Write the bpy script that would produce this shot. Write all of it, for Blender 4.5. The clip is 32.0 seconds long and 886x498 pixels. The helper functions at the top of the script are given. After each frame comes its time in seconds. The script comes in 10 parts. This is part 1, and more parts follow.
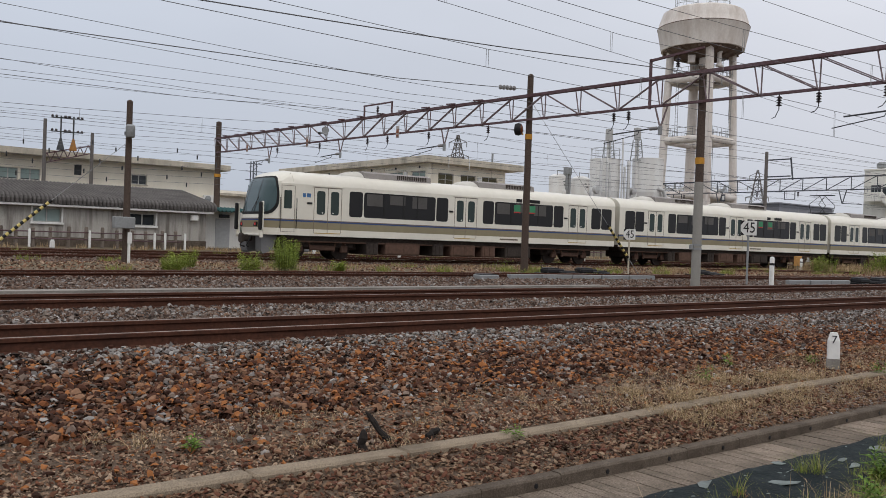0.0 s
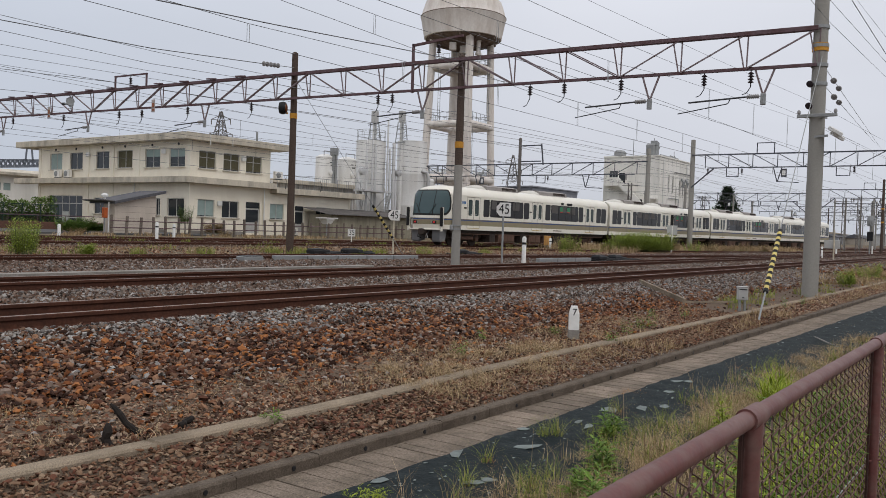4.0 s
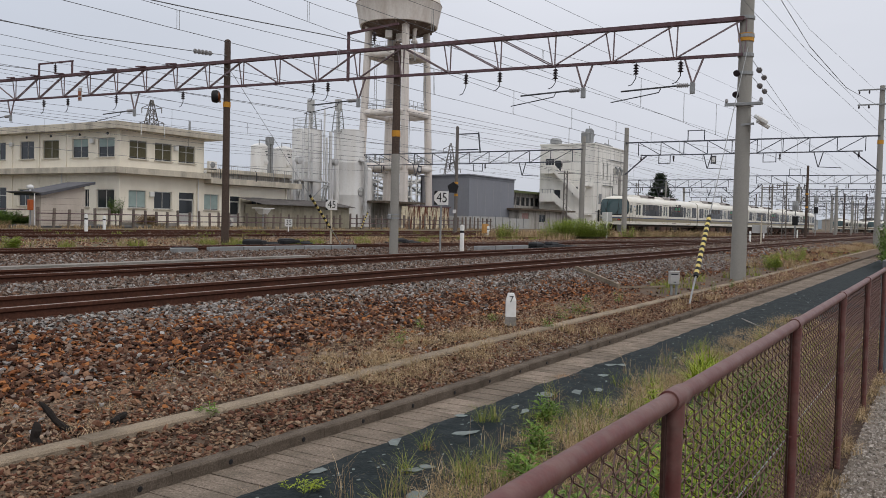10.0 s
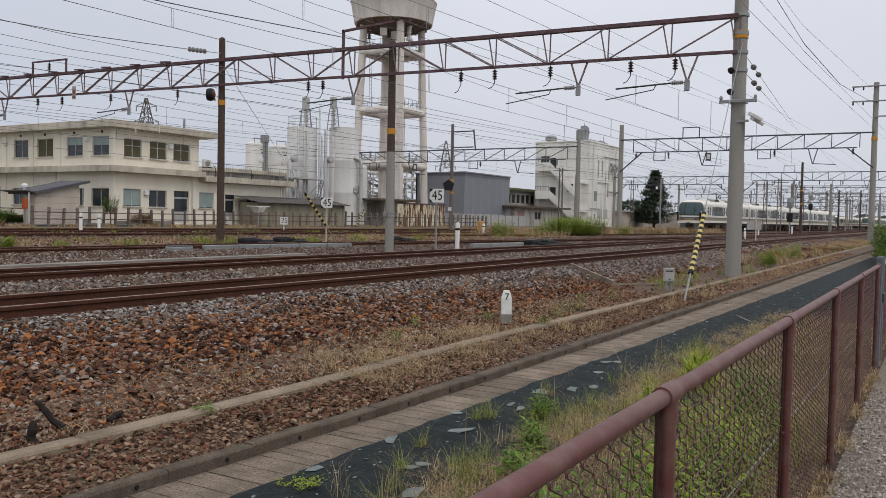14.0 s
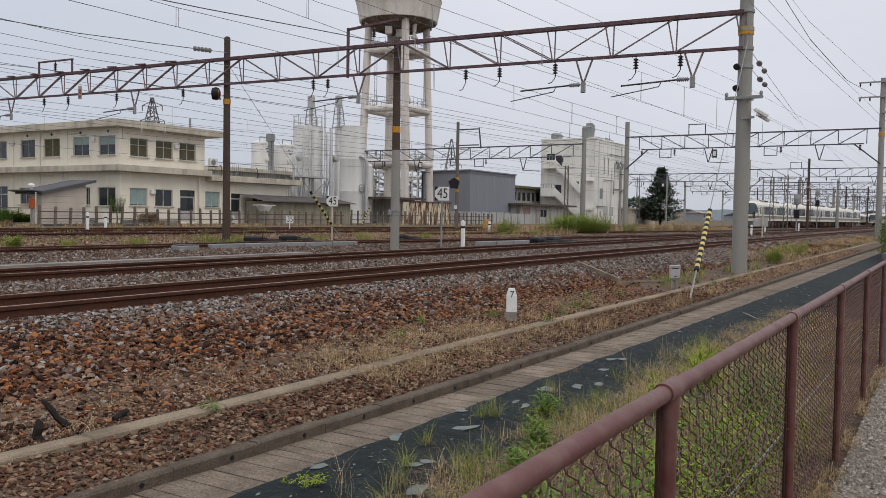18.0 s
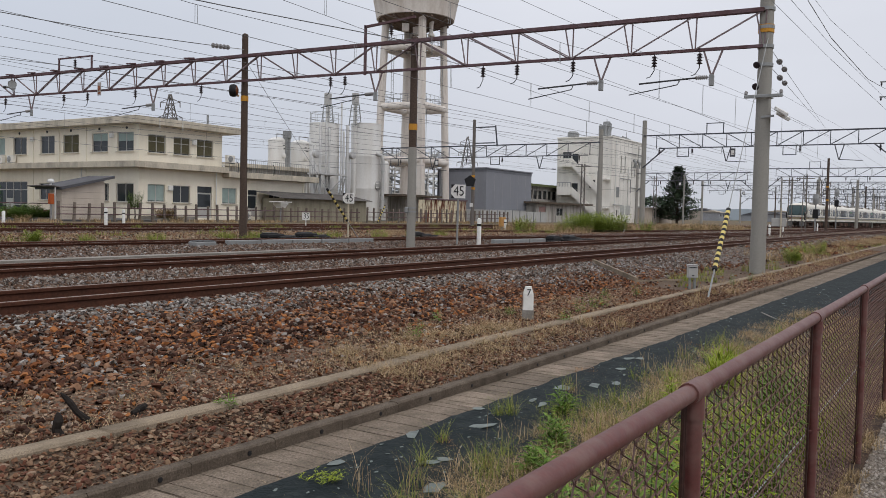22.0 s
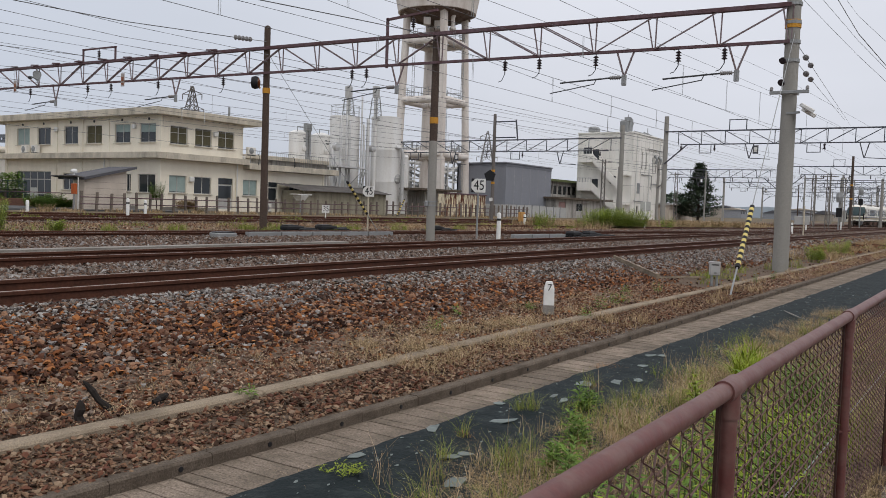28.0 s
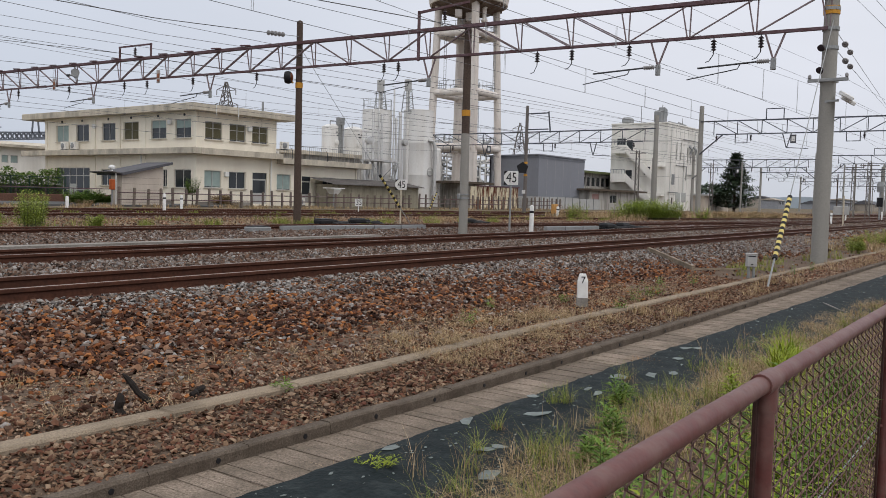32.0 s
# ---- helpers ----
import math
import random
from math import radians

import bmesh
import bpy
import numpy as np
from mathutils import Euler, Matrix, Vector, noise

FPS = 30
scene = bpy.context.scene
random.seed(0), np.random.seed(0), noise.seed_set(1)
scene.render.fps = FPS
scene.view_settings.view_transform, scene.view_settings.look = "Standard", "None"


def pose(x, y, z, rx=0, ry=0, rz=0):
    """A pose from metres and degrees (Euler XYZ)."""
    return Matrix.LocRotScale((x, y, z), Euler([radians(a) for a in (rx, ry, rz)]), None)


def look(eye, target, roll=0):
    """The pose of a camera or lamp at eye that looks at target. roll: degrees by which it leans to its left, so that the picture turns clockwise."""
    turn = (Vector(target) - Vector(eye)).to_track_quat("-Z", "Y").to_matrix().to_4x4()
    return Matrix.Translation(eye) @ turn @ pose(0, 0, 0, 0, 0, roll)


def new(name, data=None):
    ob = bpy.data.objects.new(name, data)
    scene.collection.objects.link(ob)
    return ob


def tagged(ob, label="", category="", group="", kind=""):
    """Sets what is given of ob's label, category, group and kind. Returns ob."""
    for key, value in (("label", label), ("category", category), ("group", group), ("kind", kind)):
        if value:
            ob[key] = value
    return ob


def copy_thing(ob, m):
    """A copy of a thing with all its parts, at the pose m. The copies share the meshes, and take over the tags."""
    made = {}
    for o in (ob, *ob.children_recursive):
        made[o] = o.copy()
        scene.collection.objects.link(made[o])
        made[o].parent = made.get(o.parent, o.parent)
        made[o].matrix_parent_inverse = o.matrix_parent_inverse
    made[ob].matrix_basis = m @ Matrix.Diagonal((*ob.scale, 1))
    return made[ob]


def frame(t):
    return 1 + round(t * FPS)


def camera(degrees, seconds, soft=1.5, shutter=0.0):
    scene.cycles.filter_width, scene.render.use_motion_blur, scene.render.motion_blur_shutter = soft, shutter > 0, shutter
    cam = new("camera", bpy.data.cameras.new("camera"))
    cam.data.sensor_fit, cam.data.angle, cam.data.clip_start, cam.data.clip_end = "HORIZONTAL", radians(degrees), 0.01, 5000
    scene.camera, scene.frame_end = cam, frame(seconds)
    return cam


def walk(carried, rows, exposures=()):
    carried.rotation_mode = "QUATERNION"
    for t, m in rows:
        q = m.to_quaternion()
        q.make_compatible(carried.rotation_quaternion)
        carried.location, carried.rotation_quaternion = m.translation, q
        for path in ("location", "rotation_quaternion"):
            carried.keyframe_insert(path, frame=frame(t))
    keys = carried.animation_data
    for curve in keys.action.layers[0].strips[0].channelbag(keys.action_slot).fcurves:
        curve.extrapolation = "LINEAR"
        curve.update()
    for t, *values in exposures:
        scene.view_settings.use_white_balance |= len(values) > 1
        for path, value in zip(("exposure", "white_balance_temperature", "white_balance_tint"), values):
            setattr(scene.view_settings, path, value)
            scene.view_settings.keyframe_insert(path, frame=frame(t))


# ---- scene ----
cam = camera(55.96, 32.0, 0.5)
# A camera held by hand beside the fence: it swings to follow the train, then settles.
walk(cam, [
    (0, pose(-0.025, 0.077, 1.540, 89.44, -1.99, -38.73)),
    (0.5, pose(-0.015, 0.068, 1.542, 89.43, -2.03, -41.51)),
    (1, pose(-0.003, 0.063, 1.541, 89.17, -2.11, -45.16)),
    (1.5, pose(0.011, 0.057, 1.542, 89.11, -2.02, -47.70)),
    (2, pose(0.016, 0.055, 1.542, 89.15, -2.01, -49.25)),
    (2.5, pose(0.017, 0.046, 1.542, 89.11, -2.03, -50.59)),
    (3, pose(0.027, 0.045, 1.544, 89.00, -1.96, -52.04)),
    (3.5, pose(0.031, 0.042, 1.541, 88.83, -1.96, -53.44)),
    (4, pose(0.031, 0.043, 1.542, 88.66, -1.93, -54.60)),
    (4.5, pose(0.031, 0.041, 1.544, 88.57, -1.92, -55.54)),
    (6.5, pose(0.030, 0.033, 1.544, 88.30, -1.80, -57.79)),
    (7, pose(0.032, 0.032, 1.545, 88.23, -1.75, -58.03)),
    (7.5, pose(0.031, 0.021, 1.547, 88.14, -1.63, -58.25)),
    (8, pose(0.029, 0.014, 1.547, 88.09, -1.54, -58.42)),
    (8.5, pose(0.023, 0.013, 1.548, 88.06, -1.48, -58.51)),
    (9, pose(0.018, 0.011, 1.548, 88.03, -1.39, -58.64)),
    (9.5, pose(0.021, 0.013, 1.549, 88.00, -1.35, -58.75)),
    (10, pose(0.020, 0.013, 1.548, 88.00, -1.32, -58.82)),
    (10.5, pose(0.015, 0.009, 1.550, 87.98, -1.25, -58.89)),
    (11, pose(0.010, 0.003, 1.551, 87.93, -1.21, -58.97)),
    (11.5, pose(0.007, -0.001, 1.551, 87.92, -1.17, -59.06)),
    (12, pose(0.005, -0.006, 1.553, 87.91, -1.09, -59.12)),
    (12.5, pose(0.004, -0.005, 1.552, 87.91, -1.14, -59.18)),
    (13, pose(0.000, -0.000, 1.550, 87.91, -1.10, -59.20)),
    (13.5, pose(0.007, 0.004, 1.552, 87.90, -1.11, -59.14)),
    (14, pose(0.008, 0.004, 1.551, 87.84, -1.16, -59.13)),
    (14.5, pose(0.011, 0.003, 1.549, 87.79, -1.17, -59.09)),
    (16.5, pose(0.008, -0.007, 1.552, 87.68, -1.01, -58.96)),
    (17, pose(0.009, -0.009, 1.552, 87.66, -0.99, -58.91)),
    (17.5, pose(0.014, -0.008, 1.550, 87.67, -0.95, -58.82)),
    (18, pose(0.014, -0.008, 1.549, 87.70, -0.93, -58.73)),
    (18.5, pose(0.010, -0.007, 1.550, 87.70, -0.91, -58.62)),
    (19, pose(0.010, -0.005, 1.550, 87.68, -0.92, -58.51)),
    (19.5, pose(0.012, -0.004, 1.551, 87.67, -0.89, -58.37)),
    (20, pose(0.008, -0.003, 1.550, 87.69, -0.95, -58.22)),
    (20.5, pose(0.011, 0.001, 1.549, 87.69, -1.01, -58.13)),
    (21, pose(0.012, 0.007, 1.549, 87.67, -1.13, -58.03)),
    (21.5, pose(0.018, 0.013, 1.546, 87.61, -1.15, -57.84)),
    (22, pose(0.020, 0.017, 1.544, 87.53, -1.27, -57.66)),
    (22.5, pose(0.019, 0.013, 1.546, 87.41, -1.27, -57.46)),
    (23, pose(0.024, 0.021, 1.541, 87.34, -1.38, -57.29)),
    (23.5, pose(0.025, 0.026, 1.540, 87.22, -1.42, -57.24)),
    (24, pose(0.029, 0.030, 1.540, 87.16, -1.44, -57.15)),
    (24.5, pose(0.030, 0.031, 1.540, 87.16, -1.46, -57.05)),
    (25, pose(0.029, 0.030, 1.542, 87.20, -1.47, -56.91)),
    (25.5, pose(0.033, 0.031, 1.539, 87.22, -1.55, -56.80)),
    (27.5, pose(0.043, 0.057, 1.533, 87.20, -1.85, -56.46)),
    (28, pose(0.041, 0.062, 1.533, 87.10, -1.92, -56.35)),
    (28.5, pose(0.043, 0.065, 1.531, 86.93, -1.97, -56.18)),
    (29, pose(0.047, 0.071, 1.529, 86.79, -1.91, -56.00)),
    (29.5, pose(0.050, 0.071, 1.529, 86.65, -1.80, -55.64)),
    (30, pose(0.051, 0.073, 1.528, 86.59, -1.79, -55.31)),
    (30.5, pose(0.052, 0.074, 1.528, 86.58, -1.73, -55.03)),
    (31, pose(0.050, 0.074, 1.528, 86.56, -1.69, -54.72)),
    (31.5, pose(0.048, 0.068, 1.532, 86.53, -1.59, -54.43)),
    (32, pose(0.039, 0.061, 1.535, 86.54, -1.48, -54.12)),
], [(0.0, 0.0), (4.0, 0.02), (13.0, 0.04), (23.0, 0.06), (28.0, 0.08), (32.0, 0.16)])

# ---- light: an even overcast sky, brighter overhead, and a faint wide sun behind the cloud ----
world = bpy.data.worlds.new("overcast")
scene.world = world
world.use_nodes = True
wn, wl = world.node_tree.nodes, world.node_tree.links
wn.clear()
w_out = wn.new("ShaderNodeOutputWorld")
w_bg = wn.new("ShaderNodeBackground")
sky = wn.new("ShaderNodeTexSky")
sky.sky_type, sky.sun_disc = "NISHITA", False
sky.sun_elevation, sky.sun_rotation = radians(55), radians(200)
sky.air_density, sky.dust_density = 1.0, 4.0
w_co = wn.new("ShaderNodeTexCoord")
w_sep = wn.new("ShaderNodeSeparateXYZ")
w_ramp = wn.new("ShaderNodeValToRGB")
w_ramp.color_ramp.elements[0].position, w_ramp.color_ramp.elements[0].color = 0.0, (0.575, 0.605, 0.67, 1)
w_ramp.color_ramp.elements[1].position, w_ramp.color_ramp.elements[1].color = 1.0, (1.12, 1.12, 1.15, 1)
for p, c in ((0.1, (0.655, 0.675, 0.745, 1)), (0.3, (0.78, 0.80, 0.87, 1)), (0.55, (0.95, 0.95, 1.0, 1))):
    w_ramp.color_ramp.elements.new(p).color = c
w_noise = wn.new("ShaderNodeTexNoise")
w_noise.inputs["Scale"].default_value, w_noise.inputs["Detail"].default_value = 2.2, 4
w_map = wn.new("ShaderNodeMapping")
w_map.inputs["Scale"].default_value = (1, 1, 3.5)
w_mul = wn.new("ShaderNodeMapRange")
w_mul.inputs["To Min"].default_value, w_mul.inputs["To Max"].default_value = 0.9, 1.1
w_cloud = wn.new("ShaderNodeMix")
w_cloud.data_type, w_cloud.blend_type = "RGBA", "MULTIPLY"
w_cloud.inputs[0].default_value = 1.0
w_dim = wn.new("ShaderNodeMix")
w_dim.data_type, w_dim.blend_type = "RGBA", "MULTIPLY"
w_dim.inputs[0].default_value, w_dim.inputs[7].default_value = 1.0, (0.1, 0.1, 0.1, 1)
w_mix = wn.new("ShaderNodeMix")
w_mix.data_type = "RGBA"
w_mix.inputs[0].default_value = 0.93
wl.new(w_co.outputs["Generated"], w_sep.inputs[0])
wl.new(w_sep.outputs["Z"], w_ramp.inputs[0])
wl.new(w_co.outputs["Generated"], w_map.inputs[0])
wl.new(w_map.outputs[0], w_noise.inputs["Vector"])
wl.new(w_noise.outputs[0], w_mul.inputs["Value"])
wl.new(w_ramp.outputs[0], w_cloud.inputs[6])
wl.new(w_mul.outputs[0], w_cloud.inputs[7])
wl.new(sky.outputs[0], w_dim.inputs[6])
wl.new(w_dim.outputs[2], w_mix.inputs[6])
wl.new(w_cloud.outputs[2], w_mix.inputs[7])
w_side = wn.new("ShaderNodeMapRange")
w_side.inputs["From Min"].default_value, w_side.inputs["From Max"].default_value = 0.45, 0.95
w_side.inputs["To Min"].default_value, w_side.inputs["To Max"].default_value = 0.0, 1.0
wl.new(w_sep.outputs["Y"], w_side.inputs["Value"])
w_bank = wn.new("ShaderNodeMix")
w_bank.data_type, w_bank.blend_type = "RGBA", "MULTIPLY"
w_bank.inputs[7].default_value = (0.825, 0.865, 0.905, 1)
wl.new(w_mix.outputs[2], w_bank.inputs[6])
wl.new(w_side.outputs[0], w_bank.inputs[0])
wl.new(w_bank.outputs[2], w_bg.inputs[0])
wl.new(w_bg.outputs[0], w_out.inputs[0])
w_bg.inputs[1].default_value = 1.0
sun = new("sun", bpy.data.lights.new("sun", "SUN"))
sun.data.energy, sun.data.angle, sun.data.color = 0.6, radians(25), (1.0, 0.96, 0.9)
sun.matrix_world = look((-20, -40, 60), (0, 0, 0))
scene.view_settings.exposure = 0.0

# ---- mesh tools ----
class Geo:
    """Vertices and faces of one mesh, gathered piece by piece."""

    def __init__(self):
        self.v, self.f = [], []

    def add(self, verts, faces):
        n = len(self.v)
        self.v.extend(verts)
        self.f.extend(tuple(i + n for i in q) for q in faces)
        return self

    def box(self, x0, y0, z0, x1, y1, z1, c=0.0):
        x0, x1 = min(x0, x1), max(x0, x1)
        y0, y1 = min(y0, y1), max(y0, y1)
        z0, z1 = min(z0, z1), max(z0, z1)
        c = min(c, (x1 - x0) * 0.4, (y1 - y0) * 0.4, (z1 - z0) * 0.4)
        if c <= 0:
            v = [(x, y, z) for z in (z0, z1) for x, y in ((x0, y0), (x1, y0), (x1, y1), (x0, y1))]
            return self.add(v, [(3, 2, 1, 0), (4, 5, 6, 7), (0, 1, 5, 4), (1, 2, 6, 5), (2, 3, 7, 6), (3, 0, 4, 7)])
        ring = lambda e, z: [(x0 + c, y0 + e, z), (x1 - c, y0 + e, z), (x1 - e, y0 + c, z), (x1 - e, y1 - c, z),
                             (x1 - c, y1 - e, z), (x0 + c, y1 - e, z), (x0 + e, y1 - c, z), (x0 + e, y0 + c, z)]
        v = ring(c, z0) + ring(0, z0 + c) + ring(0, z1 - c) + ring(c, z1)
        f = [tuple(range(7, -1, -1)), tuple(range(24, 32))]
        for k in range(3):
            f += [(8 * k + i, 8 * k + (i + 1) % 8, 8 * k + 8 + (i + 1) % 8, 8 * k + 8 + i) for i in range(8)]
        return self.add(v, f)

    def tube(self, pts, r, n=8, caps=True):
        """A tube along points; r is one radius or one for each point."""
        pts = [Vector(p) for p in pts]
        rs = r if isinstance(r, (list, tuple)) else [r] * len(pts)
        base = len(self.v)
        side = None
        for i, p in enumerate(pts):
            d = (pts[min(i + 1, len(pts) - 1)] - pts[max(i - 1, 0)]).normalized()
            if side is None or abs(side.dot(d)) > 0.95:
                side = d.cross(Vector((0, 0, 1)) if abs(d.z) < 0.9 else Vector((1, 0, 0))).normalized()
            side = (side - d * side.dot(d)).normalized()
            up = d.cross(side)
            for k in range(n):
                a = 2 * math.pi * (k + 0.5) / n
                self.v.append(tuple(p + (side * math.cos(a) + up * math.sin(a)) * rs[i]))
        for i in range(len(pts) - 1):
            for k in range(n):
                a, b = base + i * n + k, base + i * n + (k + 1) % n
                self.f.append((a, b, b + n, a + n))
        if caps:
            self.f.append(tuple(range(base + n - 1, base - 1, -1)))
            e = base + (len(pts) - 1) * n
            self.f.append(tuple(range(e, e + n)))
        return self

    def cyl(self, x, y, z0, z1, r0, r1=None, n=16):
        return self.tube([(x, y, z0), (x, y, z1)], [r0, r0 if r1 is None else r1], n)

    def bar(self, p, q, w, h=None):
        """A straight bar of rectangular section w x h."""
        p, q, h = Vector(p), Vector(q), h or w
        d = (q - p).normalized()
        s = d.cross(Vector((0, 0, 1)) if abs(d.z) < 0.95 else Vector((0, 1, 0))).normalized()
        u = s.cross(d)
        v = [tuple(a + s * i * w / 2 + u * j * h / 2) for a in (p, q) for i, j in ((-1, -1), (1, -1), (1, 1), (-1, 1))]
        return self.add(v, [(3, 2, 1, 0), (4, 5, 6, 7), (0, 1, 5, 4), (1, 2, 6, 5), (2, 3, 7, 6), (3, 0, 4, 7)])

    def extrude(self, section, p, q, axis="x"):
        """A closed section (u, w) swept between two values on an axis. On x: (y, z); on y: (x, z); on z: (x, y)."""
        n = len(section)
        put = {"x": lambda s, a: (a, s[0], s[1]), "y": lambda s, a: (s[0], a, s[1]), "z": lambda s, a: (s[0], s[1], a)}[axis]
        v = [put(s, a) for a in (p, q) for s in section]
        f = [tuple(range(n - 1, -1, -1)), tuple(range(n, 2 * n))]
        f += [(i, (i + 1) % n, n + (i + 1) % n, n + i) for i in range(n)]
        return self.add(v, f)

    def lathe(self, x, y, profile, n=32):
        """A profile of (radius, z), turned about the upright at x, y."""
        v = [(x + r * math.cos(2 * math.pi * k / n), y + r * math.sin(2 * math.pi * k / n), z) for r, z in profile for k in range(n)]
        f = [(i * n + k, i * n + (k + 1) % n, (i + 1) * n + (k + 1) % n, (i + 1) * n + k) for i in range(len(profile) - 1) for k in range(n)]
        f += [tuple(range(n - 1, -1, -1)), tuple(range((len(profile) - 1) * n, len(profile) * n))]
        return self.add(v, f)

    def mesh(self, name, material, smooth=False):
        me = bpy.data.meshes.new(name)
        me.from_pydata(self.v, [], self.f)
        for m in material if isinstance(material, (list, tuple)) else (material,):
            me.materials.append(m)
        bm = bmesh.new()
        bm.from_mesh(me)
        bmesh.ops.recalc_face_normals(bm, faces=bm.faces)
        bm.to_mesh(me)
        bm.free()
        if smooth:
            me.polygons.foreach_set("use_smooth", [True] * len(me.polygons))
            me.set_sharp_from_angle(angle=radians(35))
        return me


def part(name, geo, material, parent=None, label="", smooth=False, at=None):
    """One mesh object, a part of its parent (or a thing, without one)."""
    ob = new(name, geo if isinstance(geo, bpy.types.Mesh) else geo.mesh(name, material, smooth))
    ob.parent = parent
    if at is not None:
        ob.matrix_basis = at
    if label:
        ob["label"] = label
    return ob


def thing(name, label, category, at=None, group="", kind=""):
    """An Empty at a thing's base, which carries its parts."""
    ob = new(name)
    ob.empty_display_size = 0.2
    if at is not None:
        ob.matrix_basis = at
    return tagged(ob, label, category, group, kind)


def setting(name, geo, material, label, category, smooth=False, kind="structure"):
    return tagged(part(name, geo, material, smooth=smooth), label, category, kind=kind)


# ---- materials ----
def nodes_of(name):
    m = bpy.data.materials.new(name)
    m.use_nodes = True
    n, l = m.node_tree.nodes, m.node_tree.links
    return m, n, l, n["Principled BSDF"]


def surface(name, colour, rough=0.6, metal=0.0, vary=0.25, grain=30.0, stain=None, stain_scale=1.5, stain_amount=0.5,
            bump=0.15, per="none", spec=0.18, streak=0.0, coat=0.0, stain_range=(0.42, 0.72)):
    """A worn surface: base colour broken up by grain and by stains, with fine relief. per: random tone per "object" or "island".
    streak: stretches the stains down the surface."""
    m, n, l, b = nodes_of(name)
    co = n.new("ShaderNodeTexCoord")
    fine_n = n.new("ShaderNodeTexNoise")
    fine_n.inputs["Scale"].default_value, fine_n.inputs["Detail"].default_value = grain, 5
    l.new(co.outputs["Object"], fine_n.inputs["Vector"])
    big = n.new("ShaderNodeTexNoise")
    big.inputs["Scale"].default_value, big.inputs["Detail"].default_value = stain_scale, 6
    big.inputs["Roughness"].default_value = 0.65
    mp = n.new("ShaderNodeMapping")
    mp.inputs["Scale"].default_value = (1, 1, 1 - streak)
    l.new(co.outputs["Object"], mp.inputs[0])
    l.new(mp.outputs[0], big.inputs["Vector"])
    ramp = n.new("ShaderNodeMapRange")
    ramp.inputs["From Min"].default_value, ramp.inputs["From Max"].default_value = stain_range
    ramp.inputs["To Max"].default_value = stain_amount
    l.new(big.outputs[0], ramp.inputs["Value"])
    hsv = n.new("ShaderNodeHueSaturation")
    hsv.inputs["Color"].default_value = (*colour, 1)
    rng = n.new("ShaderNodeMapRange")
    rng.inputs["From Min"].default_value, rng.inputs["From Max"].default_value = 0.25, 0.75
    rng.inputs["To Min"].default_value, rng.inputs["To Max"].default_value = 1 - vary, 1 + vary
    l.new(fine_n.outputs[0], rng.inputs["Value"])
    value = rng.outputs[0]
    if per != "none":
        src = n.new("ShaderNodeObjectInfo" if per == "object" else "ShaderNodeNewGeometry")
        out = src.outputs["Random"] if per == "object" else src.outputs["Random Per Island"]
        r2 = n.new("ShaderNodeMapRange")
        r2.inputs["To Min"].default_value, r2.inputs["To Max"].default_value = 0.75, 1.25
        l.new(out, r2.inputs["Value"])
        mu = n.new("ShaderNodeMath")
        mu.operation = "MULTIPLY"
        l.new(value, mu.inputs[0])
        l.new(r2.outputs[0], mu.inputs[1])
        value = mu.outputs[0]
    l.new(value, hsv.inputs["Value"])
    mix = n.new("ShaderNodeMix")
    mix.data_type = "RGBA"
    st = stain or tuple(c * 0.55 for c in colour)
    mix.inputs[7].default_value = (*st, 1)
    l.new(ramp.outputs[0], mix.inputs[0])
    l.new(hsv.outputs[0], mix.inputs[6])
    l.new(mix.outputs[2], b.inputs["Base Color"])
    rr = n.new("ShaderNodeMapRange")
    rr.inputs["To Min"].default_value, rr.inputs["To Max"].default_value = max(0.02, rough - 0.08), min(1, rough + 0.1)
    l.new(fine_n.outputs[0], rr.inputs["Value"])
    l.new(rr.outputs[0], b.inputs["Roughness"])
    b.inputs["Metallic"].default_value = metal
    b.inputs["Specular IOR Level"].default_value = spec
    b.inputs["Coat Weight"].default_value = coat
    if bump:
        bp = n.new("ShaderNodeBump")
        bp.inputs["Strength"].default_value, bp.inputs["Distance"].default_value = bump, 0.01
        l.new(fine_n.outputs[0], bp.inputs["Height"])
        l.new(bp.outputs[0], b.inputs["Normal"])
    return m


